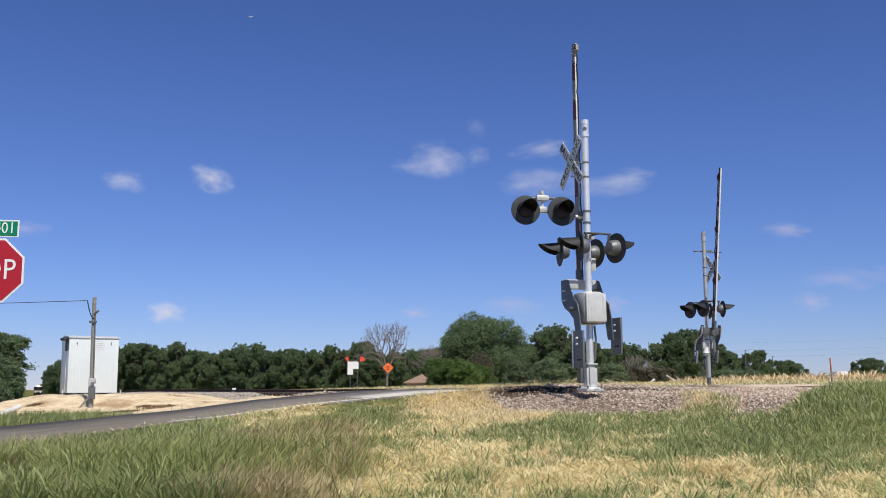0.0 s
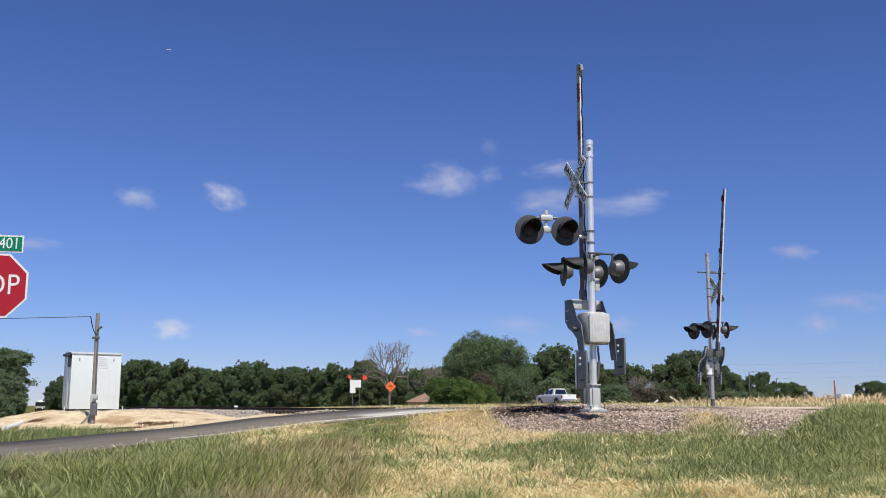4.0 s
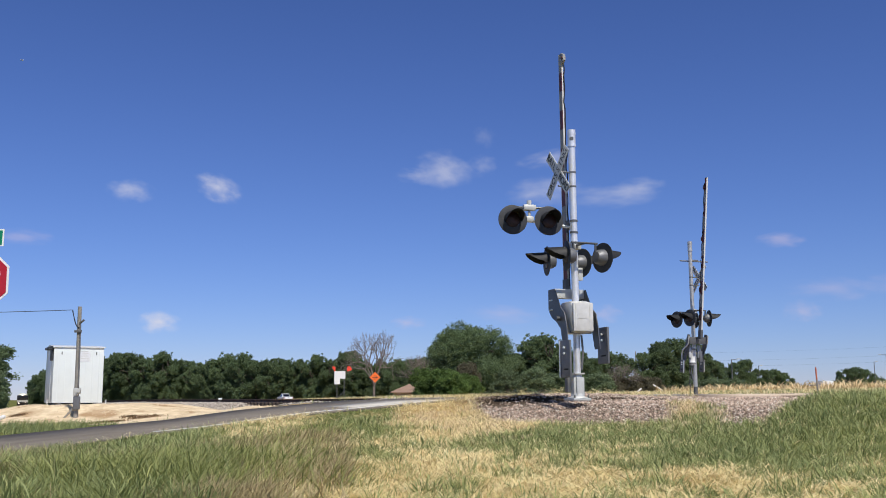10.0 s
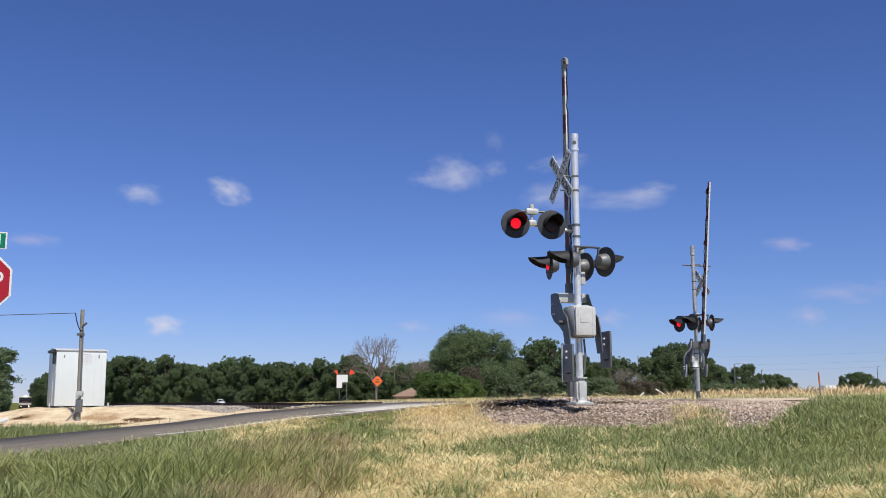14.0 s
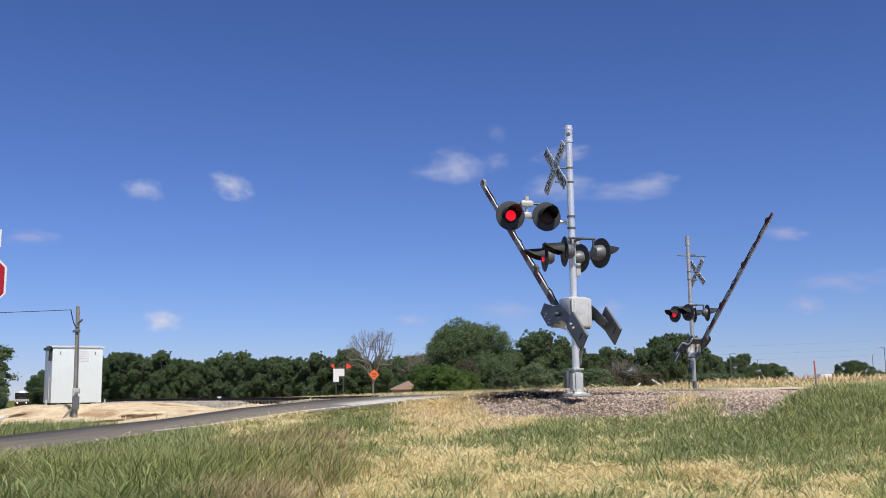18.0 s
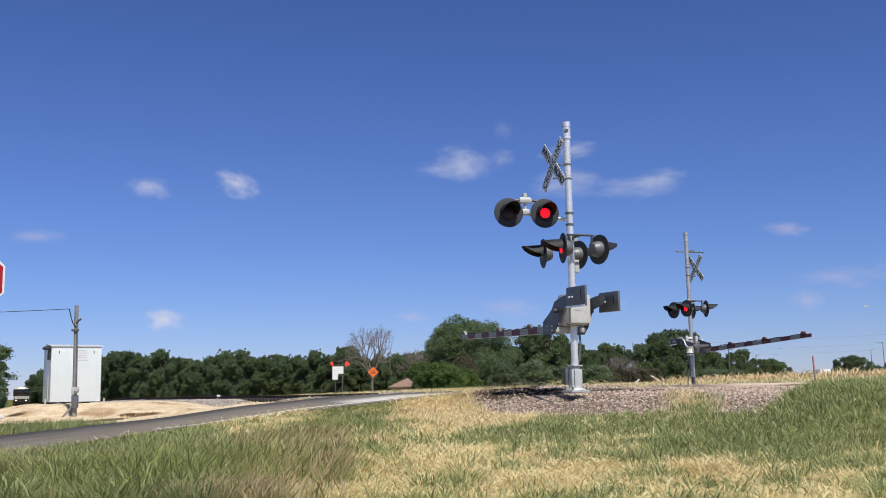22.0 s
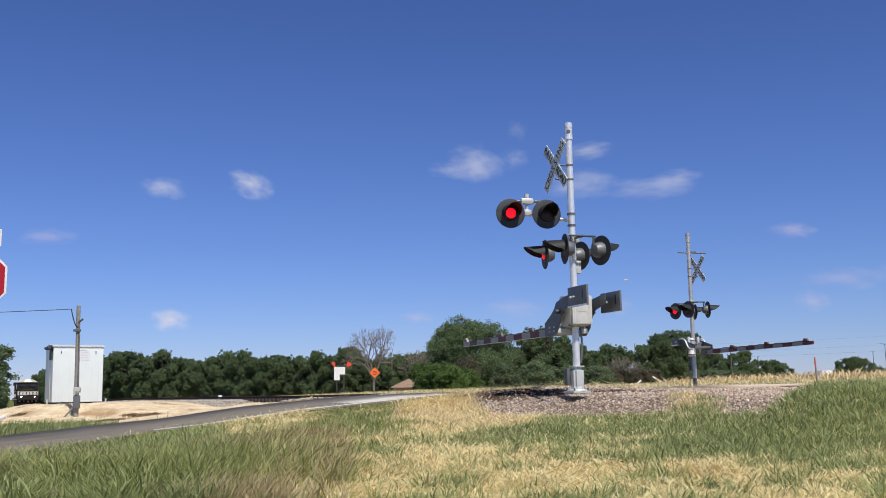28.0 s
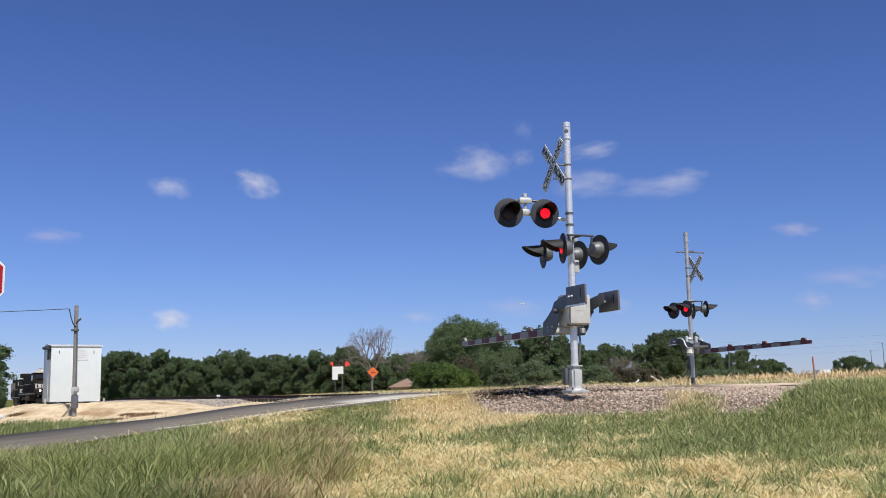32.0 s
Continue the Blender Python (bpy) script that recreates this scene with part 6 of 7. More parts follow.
# ---- in the air ----
plane = thing("aeroplane", Matrix(), "small white aeroplane crossing the blue sky", "aeroplane")
bm = bmesh.new()
tube(bm, (-6, 0, 0), (5, 0, 0), 0.7, 0.9, n=10)
tube(bm, (5, 0, 0), (7, 0, 0), 0.9, 0.2, n=10)
part("fuselage", bm, SIGNWHITE, plane)
for sy in (-1, 1):
    bm = bmesh.new()
    loft(bm, [[(1.5, 0, 0.1), (-0.8, 0, 0.1), (-0.8, 0, -0.1), (1.5, 0, -0.1)], [(-1.2, sy * 7, 0.5), (-2.2, sy * 7, 0.5), (-2.2, sy * 7, 0.4), (-1.2, sy * 7, 0.4)]])
    part("wing", bm, SIGNWHITE, plane)
bm = bmesh.new()
plate(bm, [(-4.6, 0.4), (-6.2, 0.4), (-6.6, 2.6), (-5.8, 2.6)], 0.15, Matrix())
part("tail_fin", bm, SIGNWHITE, plane)
bird = thing("white_bird", Matrix(), "small white bird gliding far over the trees", "bird")
bm = bmesh.new()
bmesh.ops.create_uvsphere(bm, u_segments=10, v_segments=8, radius=0.16)
bmesh.ops.scale(bm, vec=(2.0, 0.8, 0.8), verts=bm.verts)
part("body", bm, SIGNWHITE, bird)
for sy in (-1, 1):
    bm = bmesh.new()
    loft(bm, [[(0.12, 0, 0.02), (-0.1, 0, 0.02), (-0.1, 0, 0), (0.12, 0, 0)], [(0.0, sy * 0.5, 0.14), (-0.1, sy * 0.5, 0.14), (-0.1, sy * 0.5, 0.13), (0.0, sy * 0.5, 0.13)]])
    part("wing", bm, SIGNWHITE, bird)


# ---- grass, straw, crop, stones ----
GRASS = blade_mat("green_grass_blades", (0.56, 0.58, 0.25), 0.0, 0.40, scale=0.6, fine=3.0, island=1.3, stain=(0.080, 0.140, 0.042))
GRASS_TALL = blade_mat("tall_grass_blades", (0.54, 0.54, 0.20), 0.0, 0.42, scale=0.6, fine=3.0, island=1.3, stain=(0.080, 0.135, 0.032))
STRAW = blade_mat("cut_straw", (1.0, 0.93, 0.58), 0.0, 0.30, scale=0.8, fine=4.0, island=1.4, stain=(0.64, 0.48, 0.23))
DRYGRASS = blade_mat("dry_bank_grass", (1.0, 0.88, 0.62), 0.0, 0.35, scale=0.8, fine=4.0, island=1.3, stain=(0.62, 0.48, 0.29))
SEEDHEAD = blade_mat("brown_seed_stems", (0.62, 0.52, 0.30), 0.0, 0.35, scale=0.8, fine=4.0, island=1.3, stain=(0.26, 0.20, 0.10))
CROP = blade_mat("dry_crop_leaves", (1.0, 0.82, 0.50), 0.0, 0.3, scale=0.3, fine=3.0, island=1.0, stain=(0.50, 0.37, 0.20))


def blades(rs, x, y, z, height, width, lean, bend_dir, up=1.0):
    """Bent blades of three faces; arrays in, vertices and triangles out."""
    n = len(x)
    base = np.stack([x, y, z], 1)
    ang = rs.rand(n) * 2 * np.pi
    side = np.stack([np.cos(ang), np.sin(ang), np.zeros(n)], 1) * (width / 2)[:, None]
    d = np.stack([np.cos(bend_dir), np.sin(bend_dir), np.zeros(n)], 1)
    rise = np.stack([np.zeros(n), np.zeros(n), np.ones(n)], 1)
    mid = base + rise * (height * 0.55 * up)[:, None] + d * (height * lean * 0.35)[:, None]
    tip = base + rise * (height * up * (1 - 0.25 * np.clip(lean, 0, 2)))[:, None] + d * (height * lean)[:, None]
    v = np.stack([base - side, base + side, mid + side * 0.8, mid - side * 0.8, tip], 1).reshape(-1, 3)
    k = np.arange(n)[:, None] * 5
    f = (k + np.array([[0, 1, 2, 0, 2, 3, 3, 2, 4]])).ravel()
    return v, f


def scatter(rs, n, y0, y1, r0=-0.52, r1=0.52):
    """Places in the wedge before the camera, thinning with distance."""
    y = y0 * (y1 / y0) ** rs.rand(n)
    x = (r0 + (r1 - r0) * rs.rand(n)) * y
    return x, y


def clear_of(x, y):
    s, d = road_sd(x, y)
    return (np.abs(d) > 3.75 + np.where(d < 0, flare(s), 0)) & (stone_zone(x, y) < 0.25 + 0.5 * fast_noise(x, y, 3.0, 8)) & (lime_zone(x, y) < 0.5) & ((np.hypot((x + 4.35) / 0.95, (y - 9.3) / 1.2) > 1) | (x > -0.415 * y))


def stuff(name, v, f, material, label, category, origin=None):
    if origin is not None:
        v = v - np.asarray(origin)
    ob = new(name, raw_mesh(name, v, f, 3, [material]))
    if origin is not None:
        ob.location = origin
    return tagged(ob, label, category, kind="stuff")


def long_blades(rs, x, y, z, height, width, lean, bend_dir):
    """Long blades that arch over: four faces each."""
    n = len(x)
    base = np.stack([x, y, z], 1)
    ang = bend_dir + np.pi / 2 + rs.normal(0, 0.5, n)
    side = np.stack([np.cos(ang), np.sin(ang), np.zeros(n)], 1) * (width / 2)[:, None]
    d = np.stack([np.cos(bend_dir), np.sin(bend_dir), np.zeros(n)], 1)
    rows = []
    for k, wd in ((0.0, 0.8), (0.40, 1.0), (0.72, 0.8)):
        c = base + d * (height * lean * k ** 2)[:, None]
        c[:, 2] += height * (k - 0.30 * lean * k ** 3)
        rows += [c - side * wd, c + side * wd]
    tip = base + d * (height * lean)[:, None]
    tip[:, 2] += height * (1 - 0.38 * lean)
    v = np.stack(rows + [tip], 1).reshape(-1, 3)
    k = np.arange(n)[:, None] * 7
    f = (k + np.array([[0, 1, 3, 0, 3, 2, 2, 3, 5, 2, 5, 4, 4, 5, 6]])).ravel()
    return v, f


def tufted(rs, cx, cy, per, spread):
    """Places of blades gathered into tufts, and the way each leans out of its tuft."""
    n = len(cx) * per
    a, r = rs.rand(n) * 2 * np.pi, spread * np.sqrt(rs.rand(n))
    return np.repeat(cx, per) + r * np.cos(a), np.repeat(cy, per) + r * np.sin(a), a + rs.normal(0, 0.7, n)


rs = np.random.RandomState(3)
# low green blades between the tufts
x, y = scatter(rs, 170000, 7.4, 25)
S = straw_zone(x, y)
clump = fast_noise(x, y, 3.5, 31) * 0.6 + fast_noise(x, y, 9.0, 32) * 0.4
r = x / y
keep = clear_of(x, y) & (rs.rand(len(x)) < np.clip((1 - 0.90 * S) * (0.10 + 3.2 * (clump - 0.38)) + 0.25 * (1 - S), 0.05, 1))
x, y, r, clump = x[keep], y[keep], r[keep], clump[keep]
lush = np.clip(smooth01((-r - 0.17) / 0.12) + 0.7 * smooth01((r - 0.26) / 0.12) * smooth01((y - 12) / 3), 0, 1)
sd, dd = road_sd(x, y)
edge = smooth01((np.abs(dd) - 4.0 - flare(sd)) / 1.6)
h = (0.05 + 0.13 * rs.rand(len(x)) ** 1.3 + np.where(x < 0, 0.18, 0.05) * lush * edge * rs.rand(len(x))) * (0.25 + 1.5 * clump) * (0.4 + 0.6 * edge)
v, f = blades(rs, x, y, land(x, y) - 0.01, h, 0.008 + 0.012 * rs.rand(len(x)), 0.2 + 0.9 * rs.rand(len(x)), rs.rand(len(x)) * 2 * np.pi)
stuff("grass", v, f, GRASS, "green grass standing in tufts over the field", "grass")
# tufts of longer blades
cx, cy = scatter(rs, 13000, 7.4, 24.5)
S = straw_zone(cx, cy)
r = cx / cy
lush = np.clip(smooth01((-r - 0.15) / 0.12) + smooth01((r - 0.26) / 0.10) * smooth01((cy - 11) / 3), 0, 1)
keep = clear_of(cx, cy) & (rs.rand(len(cx)) < np.clip(0.95 - 0.90 * S + 0.3 * lush, 0, 1) * (0.25 + 1.2 * fast_noise(cx, cy, 1.6, 33)))
cx, cy, lush = cx[keep], cy[keep], lush[keep]
PER = 20
x, y, out = tufted(rs, cx, cy, PER, 0.11)
tall = np.repeat((0.55 + 0.9 * rs.rand(len(cx))) * (1 + np.where(cx < 0, 0.75, 0.1) * lush), PER)
n = len(x)
sd, dd = road_sd(x, y)
low = 0.25 + 0.75 * smooth01((np.abs(dd) - 4.2 - np.where(dd < 0, flare(sd), 0)) / 1.2)
k = (np.abs(dd) > 3.6 + np.where(dd < 0, flare(sd), 0))
h = tall * low * (0.09 + 0.13 * rs.rand(n))
v, f = long_blades(rs, x[k], y[k], (land(x, y) - 0.01)[k], h[k], (0.006 + 0.008 * rs.rand(n))[k], (0.3 + 0.7 * rs.rand(n))[k], out[k])
stuff("grass_tufts", v, f, GRASS, "tufts of longer green grass in the cut field", "grass")
# cut straw lying in loose swaths
x, y = scatter(rs, 250000, 7.4, 24)
S = straw_zone(x, y)
heap = 0.65 * fast_noise(x, y, 2.6, 35) + 0.35 * fast_noise(x, y, 7.0, 36)
keep = clear_of(x, y) & (rs.rand(len(x)) < np.clip(S * (0.35 + 1.3 * heap) + 0.14, 0, 1))
x, y, heap = x[keep], y[keep], heap[keep]
n = len(x)
h = 0.10 + 0.24 * rs.rand(n)
v, f = blades(rs, x, y, land(x, y) + 0.004 + (0.03 + 0.16 * np.clip(heap - 0.35, 0, 1)) * rs.rand(n), h, 0.007 + 0.011 * rs.rand(n), 1.0 + 0.3 * rs.rand(n), rs.rand(n) * 2 * np.pi, 0.10 + 0.35 * rs.rand(n))
stuff("straw", v, f, STRAW, "pale cut straw lying over the ground", "straw")
# dry stubble standing among the straw
cx, cy = scatter(rs, 5200, 7.4, 22)
keep = clear_of(cx, cy) & (rs.rand(len(cx)) < 0.15 + 0.6 * straw_zone(cx, cy))
cx, cy = cx[keep], cy[keep]
x, y, out = tufted(rs, cx, cy, 12, 0.08)
n = len(x)
v, f = long_blades(rs, x, y, land(x, y) - 0.01, 0.07 + 0.16 * rs.rand(n), 0.006 + 0.007 * rs.rand(n), 0.3 + 0.8 * rs.rand(n), out)
stuff("stubble", v, f, STRAW, "dry tan stubble standing in small tufts", "grass")
# dry standing grass at the foot of the bank
cx, cy = scatter(rs, 26000, 14.5, 24, -0.12, 0.36)
r = cx / cy
q, vv = track_dist(cx, cy)
foot = np.maximum(np.exp(-((r - 0.012) / 0.060) ** 4) * np.exp(-((q - 9.6) / 1.3) ** 4), 0.85 * np.exp(-((r - 0.248) / 0.030) ** 2) * np.exp(-((q - 5.8) / 1.5) ** 4))
s, d = road_sd(cx, cy)
keep = (rs.rand(len(cx)) < foot) & (np.abs(d) > 4.6) & (stone_zone(cx, cy) < 0.4 + 0.5 * rs.rand(len(cx)))
x, y, out = tufted(rs, cx[keep], cy[keep], 7, 0.06)
n = len(x)
v, f = long_blades(rs, x, y, land(x, y) - 0.01, (0.04 + 0.11 * rs.rand(n)) * (0.6 + 0.8 * fast_noise(x, y, 2.0, 37)), 0.007 + 0.008 * rs.rand(n), 0.2 + 0.7 * rs.rand(n), out)
stuff("dry_grass", v, f, DRYGRASS, "dry tan grass standing at the foot of the gravel bank", "grass")
# tall grass that waves in the wind, patch by patch
WAVING = []
patches = [(-0.43, 9.2), (-0.37, 9.6), (-0.31, 9.0), (-0.25, 9.4), (-0.33, 10.4), (-0.40, 10.6), (-0.27, 11.2), (-0.20, 10.6), (-0.23, 12.4), (-0.30, 12.0), (-0.16, 12.6), (-0.17, 14.6),
           (0.42, 14.3), (0.45, 13.0), (0.40, 15.2), (0.45, 15.8), (0.37, 13.4), (0.40, 12.4), (0.34, 12.8), (-0.085, 17.0), (-0.12, 16.6), (-0.10, 17.8)]
for pr, py in patches:
    cx, cy = pr * py, py
    tx, ty = cx + rs.normal(0, 0.5, 110), cy + rs.normal(0, 0.5, 110)
    x, y, out = tufted(rs, tx, ty, 26, 0.16)
    high = np.repeat(0.6 + 0.6 * rs.rand(110), 26)
    sd, dd = road_sd(x, y)
    k = clear_of(x, y) & (np.abs(dd) > np.where(dd < 0, flare(sd), 0) + (4.7 if pr < -0.12 else 4.4))
    x, y, out, high = x[k], y[k], out[k], high[k]
    n = len(x)
    if n < 50:
        continue
    h = high * (0.20 + 0.34 * rs.rand(n) ** 1.4) * (0.36 if pr > 0 else 1.0) * (0.62 if py > 12 and pr < 0 else 1.0) * (0.7 if py > 16 and pr < 0 else 1.0)
    wind = np.where(rs.rand(n) < 0.3, rs.normal(0.1, 0.8, n), out)
    v, f = long_blades(rs, x, y, land(x, y) - 0.01, h, 0.005 + 0.008 * rs.rand(n), 0.35 + 0.75 * rs.rand(n), wind)
    o = (cx, cy, float(land(cx, cy)))
    WAVING.append((stuff("tall_grass", v, f, GRASS_TALL, "tall green grass waving in the wind", "grass", o), o))
# dry stems mixed into the tall grass
x, y = scatter(rs, 60000, 7.6, 15, -0.5, -0.10)
keep = clear_of(x, y) & (rs.rand(len(x)) < fast_noise(x, y, 1.1, 71) ** 2 * 1.6)
x, y = x[keep], y[keep]
n = len(x)
v, f = long_blades(rs, x, y, land(x, y) - 0.01, 0.14 + 0.32 * rs.rand(n) ** 1.5, 0.005 + 0.006 * rs.rand(n), 0.3 + 0.7 * rs.rand(n), rs.normal(0.2, 1.3, n))
stuff("dry_stems", v, f, SEEDHEAD, "dry brownish stems and seed heads among the green grass", "grass")
# seed stalks standing over the left grass
x, y = scatter(rs, 110, 8.4, 12, -0.46, -0.1)
v, f = blades(rs, x, y, land(x, y), 0.25 + 0.35 * rs.rand(110) ** 2, np.full(110, 0.007), 0.35 + 0.5 * rs.rand(110), rs.normal(0.1, 0.9, 110))
stuff("seed_stalks", v, f, STRAW, "pale dry seed stalks over the tall grass", "grass")
# grass along the pad, the road's far verge and beyond the track
x, y = scatter(rs, 60000, 24, 62, -0.52, 0.5)
s, d = road_sd(x, y)
q, vv = track_dist(x, y)
keep = (np.abs(d) > 3.9) & (lime_zone(x, y) < 0.4) & (stone_zone(x, y) < 0.3) & (fast_noise(x, y, 0.8, 41) > 0.25) & ((x / y < -0.33) | (rs.rand(len(x)) < 0.06)) & (q > -6)
x, y = x[keep], y[keep]
n = len(x)
v, f = blades(rs, x, y, land(x, y) - 0.02, 0.08 + 0.26 * rs.rand(n) ** 1.4, 0.012 + 0.012 * rs.rand(n), 0.2 + 0.7 * rs.rand(n), rs.normal(0.2, 1.0, n))
stuff("verge_grass", v, f, GRASS, "green verge grass beyond the road", "grass")
# dry grass between the track and the highway
x, y = scatter(rs, 60000, 31, 112, -0.14, 0.5)
s, d = road_sd(x, y)
q, vv = track_dist(x, y)
off_hw = np.abs((x - HW0[0]) * hside[0] + (y - HW0[1]) * hside[1])
keep = (q < -4.2) & (np.abs(d) > 3.9) & (off_hw > 6.3) & (rs.rand(len(x)) < 0.35 + fast_noise(x, y, 0.4, 81))
x, y = x[keep], y[keep]
n = len(x)
v, f = blades(rs, x, y, land(x, y) - 0.02, 0.08 + 0.22 * rs.rand(n), 0.02 + 0.03 * rs.rand(n), 0.3 + 0.7 * rs.rand(n), rs.rand(n) * 2 * np.pi)
k7 = int(n * 0.7)
stuff("dry_grass", v[:k7 * 5], f[:k7 * 9], STRAW, "dry tan grass between the track and the highway", "grass")
stuff("verge_grass", v[k7 * 5:], f[k7 * 9:] - k7 * 5, GRASS, "green grass between the track and the highway", "grass")
# dry verge along the highway
w = rs.uniform(-60, 260, 26000)
dd = np.where(rs.rand(26000) < 0.6, rs.uniform(-15, -6.5, 26000), rs.uniform(7, 20, 26000))
x, y = HW0[0] + hu[0] * w - hside[0] * dd, HW0[1] + hu[1] * w - hside[1] * dd
v, f = blades(rs, x, y, land(x, y) - 0.02, np.where(dd < 0, 0.05 + 0.12 * rs.rand(26000), 0.2 + 0.4 * rs.rand(26000)), 0.05 + 0.05 * rs.rand(26000), 0.2 + 0.6 * rs.rand(26000), rs.normal(0.2, 1.0, 26000))
stuff("dry_verge", v, f, STRAW, "dry tan grass along the highway verge", "grass")

# dry crop beyond the highway
V, F, base_i = [], [], 0
rows_w = np.arange(-75, 33, 0.75)
for j, dd in enumerate(list(np.arange(9.0, 27.0, 0.9))):
    n = len(rows_w)
    w = rows_w + rs.normal(0, 0.12, n)
    x, y = HW0[0] + hu[0] * w - hside[0] * (dd + rs.normal(0, 0.1, n)), HW0[1] + hu[1] * w - hside[1] * dd
    z = land(x, y)
    ht = 0.58 + 0.36 * rs.rand(n)
    for k in range(9):
        hh = ht * (0.30 + 0.08 * k) * (1.0 if k < 8 else 1.1)
        v, f = blades(rs, x, y, z + ht * 0.08 * k, hh * (0.9 if k else 1.0), np.full(n, 0.11 if k else 0.05), np.full(n, 0.15 if k == 0 else 1.0 if k < 8 else 0.75), rs.rand(n) * 2 * np.pi)
        V.append(v)
        F.append(f + base_i)
        base_i += len(v)
stuff("dry_crop", np.concatenate(V), np.concatenate(F), CROP, "rows of dry tan crop beyond the highway", "crop")


def stones(name, x, y, size, label, material):
    """Broken stones: jittered eight-faced lumps."""
    n = len(x)
    o = np.array([(1, 0, 0), (-1, 0, 0), (0, 1, 0), (0, -1, 0), (0, 0, 1), (0, 0, -1)], float)
    v = o[None] * (0.6 + 0.8 * rs.rand(n, 6, 3)) + 0.25 * rs.normal(size=(n, 6, 3))
    v = v * size[:, None, None] * np.array([1, 1, 0.72])
    a = rs.rand(n) * 2 * np.pi
    c, s_ = np.cos(a)[:, None], np.sin(a)[:, None]
    vx, vy = v[..., 0] * c - v[..., 1] * s_, v[..., 0] * s_ + v[..., 1] * c
    v = np.stack([vx + x[:, None], vy + y[:, None], v[..., 2] + (land(x, y) + size * 0.25)[:, None]], -1).reshape(-1, 3)
    tri = np.array([[0, 2, 4], [2, 1, 4], [1, 3, 4], [3, 0, 4], [2, 0, 5], [1, 2, 5], [3, 1, 5], [0, 3, 5]]).ravel()
    f = (np.arange(n)[:, None] * 6 + tri).ravel()
    return stuff(name, v, f, material, label, "gravel")


FARSTONE = mat("dusty_ballast_stone", (0.40, 0.35, 0.30), 0.9, 0.0, 0.65, 3, 30, 0.0, island=2.4)
NS = 330000
vv = rs.uniform(-14, 8, NS)
qq = rs.uniform(1.6, 10.5, NS)
x = CROSS[0] - 0.5 * vv - 0.866 * qq
y = CROSS[1] + 0.866 * vv - 0.5 * qq
k = rs.rand(NS) < stone_zone(x, y) * (0.35 + 0.5 * fast_noise(x, y, 1.7, 51)) * (1 - 0.9 * dirt_shade_zone(x, y))
pale = rs.rand(NS) < 0.32
stones("ballast", x[k & ~pale], y[k & ~pale], 0.010 + 0.026 * rs.rand((k & ~pale).sum()) ** 2, "loose grey and brown ballast stones on the bank", STONE)
stones("ballast", x[k & pale], y[k & pale], 0.008 + 0.019 * rs.rand((k & pale).sum()) ** 2, "pale broken stones strewn over the ballast bank", PALESTONE)
vv = rs.uniform(7, 75, 60000)
side_q = rs.uniform(1.4, 7.5, 60000)
P = np.array([np.interp(vv, TRACK_V, TRACK_P[:, 0]), np.interp(vv, TRACK_V, TRACK_P[:, 1])])
x, y = P[0] - 0.88 * side_q, P[1] - 0.47 * side_q
k = stone_zone(x, y) > 0.3
stones("ballast", x[k], y[k], 0.025 + 0.04 * rs.rand(k.sum()), "grey ballast stones along the far track", FARSTONE)
x, y = rs.uniform(-26, 0, 9000), rs.uniform(34, 53, 9000)
k = lime_zone(x, y) > 0.5
stones("crushed_stone", x[k], y[k], 0.012 + 0.03 * rs.rand(k.sum()) ** 3, "pale crushed limestone on the shed pad", LIMESTONE)


# dead brown weeds on the pad's slope
WEED = blade_mat("dead_brown_weed", (0.24, 0.155, 0.085), 0.4, 0.2, scale=0.8, fine=4.0, island=1.0)
V, F, b0 = [], [], 0
for r, d, s in ((-0.344, 40.0, 0.55), (-0.334, 39.6, 0.5), (-0.306, 41.5, 0.6), (-0.295, 41.8, 0.45), (-0.318, 42.0, 0.3), (-0.43, 43.0, 0.3)):
    n = 260
    x, y = r * d + rs.normal(0, 0.5 * s, n), d + rs.normal(0, 0.4 * s, n)
    v, f = blades(rs, x, y, land(x, y), 0.05 + 0.16 * s * rs.rand(n), np.full(n, 0.03), 0.8 + 0.8 * rs.rand(n), rs.rand(n) * 2 * np.pi)
    V.append(v)
    F.append(f + b0)
    b0 += len(v)
stuff("dead_weeds", np.concatenate(V), np.concatenate(F), WEED, "dead brown weeds on the limestone slope", "weeds")


# ---- what moves ----
def lamp_rows(rest, lit, phase):
    """A crossing lamp: dark until the warning begins, then half a period on, half off."""
    out = [(0.0, rest), (11.64, rest)]
    on = phase == 0
    half, t0 = 0.614, 12.675
    # a first short flash of one side, then the other side until the steady beat
    out += [(11.67, lit if on else rest), (11.73, lit if on else rest), (11.76, rest if on else lit), (12.64, rest if on else lit)]
    edges = [t0 + half * k - (0.07 if k == 12 else 0.0) for k in range(33)]
    for k, (a, b) in enumerate(zip(edges, edges[1:])):
        if a < 31.9:
            now = lit if (k % 2 == 0) == on else rest
            out += [(a, now), (min(b - 0.04, 31.97), now)]
    out.append((32.0, out[-1][1]))
    return out


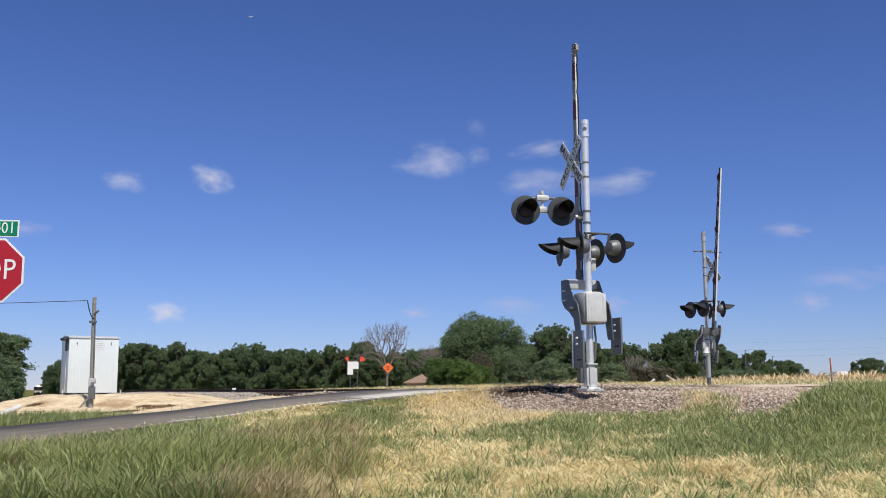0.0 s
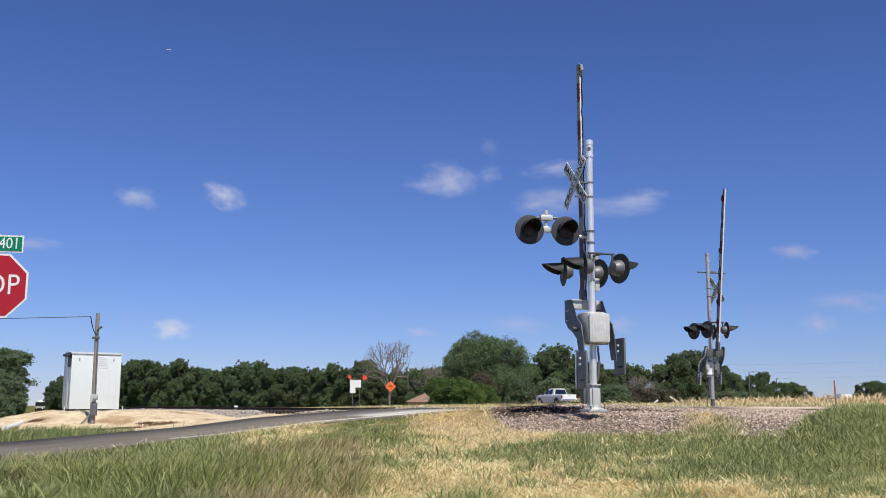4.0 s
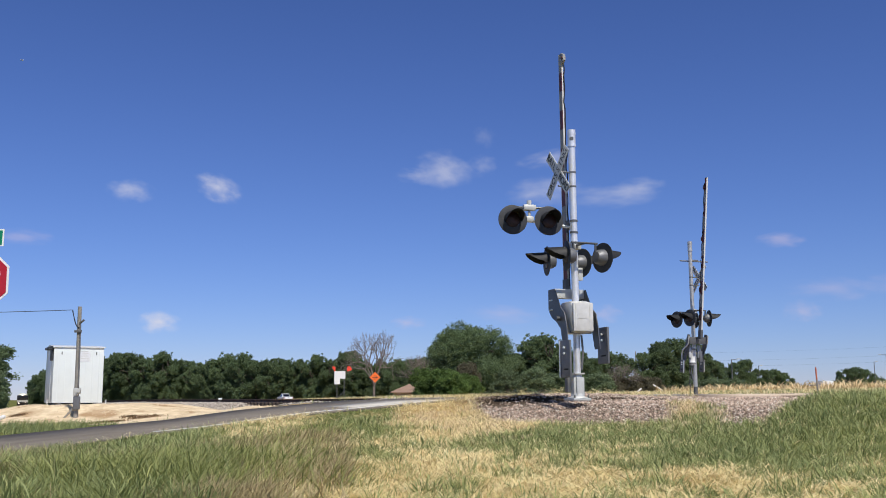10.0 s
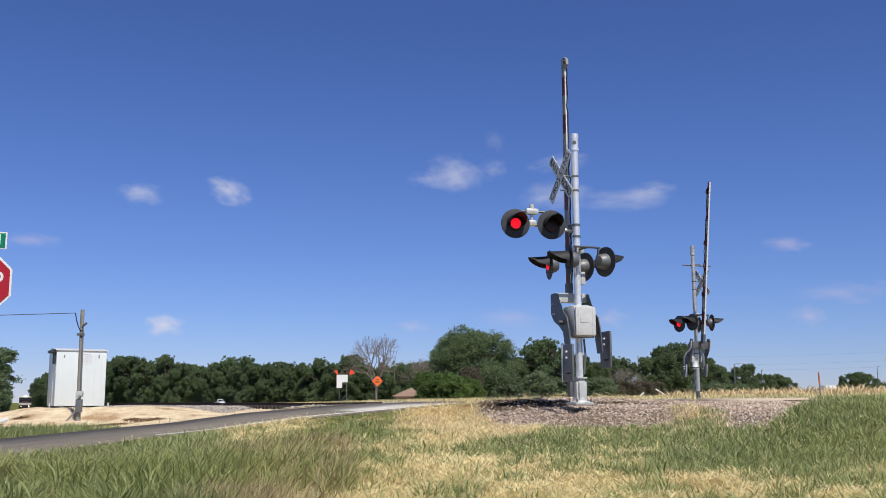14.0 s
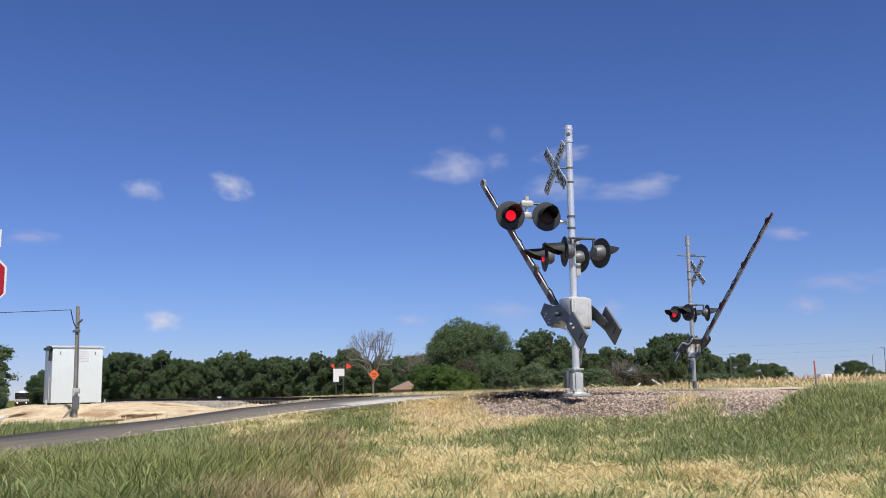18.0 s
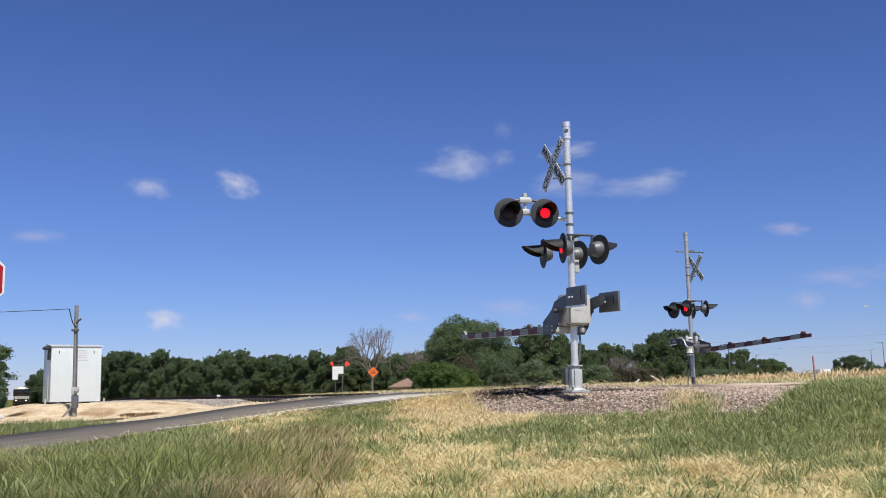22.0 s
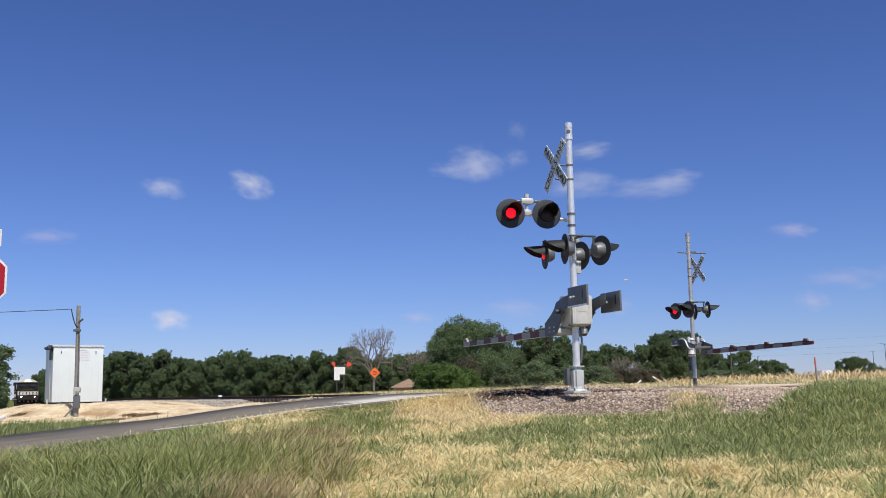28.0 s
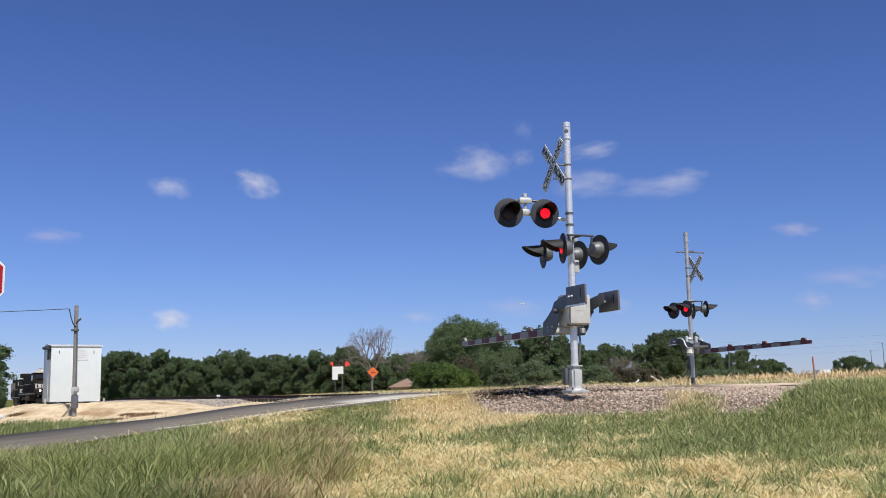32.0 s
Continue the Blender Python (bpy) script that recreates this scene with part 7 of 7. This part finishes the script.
def motions():
    # gates: degrees above level
    beat = [(0, 89.2), (7, 89.2), (14.5, 89.2), (15.2, 87), (15.8, 79.5), (16.5, 66.8), (17, 59.3), (17.5, 50), (18, 43), (18.5, 36.5), (19, 29.5), (19.5, 23.5), (20, 17.6), (20.5, 12.3), (21, 7.6), (21.5, 4.6), (22, 2.2), (22.5, 0.7), (23, 0.5), (26, 0.5), (32, 0.5)]
    walk(near_gate, [(t, pose(0, 0, 1.58, 0, -(a + 0.5 - 1.3 * (1 - a / 89.2)), 0)) for t, a in beat])
    walk(far_gate, [(t, pose(0, 0, 1.58, 0, -min(a, 82), 0)) for t, a in beat])
    # lamps come forward through the lens ring when lit
    for pair in (side_lamps, near_lamps[:2], near_lamps[2:], far_lamps[1::-1], far_lamps[:1:-1]):
        for k, lamp in enumerate(pair):
            rest = lamp.matrix_basis.copy()
            lit = rest @ pose(0, 0.088, 0)
            walk(lamp, lamp_rows(rest, lit, k))
    for ob, r, z, tilt, dr in CLOUDS:
        walk(ob, [(t, pose((r + dr * t) * CLOUD_Y, CLOUD_Y, E + z * CLOUD_Y, 0, tilt, 0)) for t in (0, 16, 32)])
    # the pickup on the highway
    heading = math.degrees(math.atan2(HWV[1], HWV[0]))
    way = [(0, -13), (1, -3.4), (1.3, 0.2), (2, 9.8), (2.5, 17.2), (3, 25.2), (3.5, 33.8), (4.5, 51.8), (5.5, 71.6), (6, 81.6), (7, 100.9), (8, 120), (9, 139), (10, 156.5), (12, 193), (13, 211), (14, 229.5), (20, 343), (32, 570)]
    rows = []
    for t, w in way:
        x, y = HW0 + hu * w
        rows.append((t, pose(x, y, float(highway_z(y)) + 0.01, 0, 0, heading)))
    walk(pickup, rows)
    # the train: its head comes on at eight and a half metres a second
    for ob, back in TRAIN:
        rows = []
        for t in np.arange(0, 32.1, 2.0):
            v = 128.0 + 8.5 * (30 - t) + back
            p, d = track_at(v)
            rows.append((float(t), pose(p[0], p[1], E - 0.055 + float(track_drop(v)), 0, 0, math.degrees(math.atan2(-d[1], -d[0])))))
        walk(ob, rows)
    walk(plane, [(t, pose(r * 3000, 3000, E + z * 3000, 8, 0, 180)) for t, r, z in ((0, -0.2202, 0.3903), (6, -0.3592, 0.3673), (9, -0.4249, 0.3573), (20, -0.68, 0.32), (32, -0.95, 0.28))])
    walk(bird, [(t, pose(r * 160, 160, E + z * 160, 0, 0, 180)) for t, r, z in ((0, 1.8, 0.05), (18, 0.68, 0.065), (22, 0.427, 0.077), (22.5, 0.396, 0.0815), (25.5, 0.275, 0.099), (28, 0.1837, 0.1093), (30, 0.13, 0.1), (32, 0.0792, 0.0864))])
    # wind in the tall grass
    for k, (ob, o) in enumerate(WAVING):
        walk(ob, [(float(t), pose(*o, 0.8 * math.sin(1.3 * t + k), 1.6 * math.sin(2.1 * t + 1.7 * k) + 0.9 * math.sin(3.7 * t + k), 0)) for t in np.arange(0, 32.1, 0.5)])


motions()
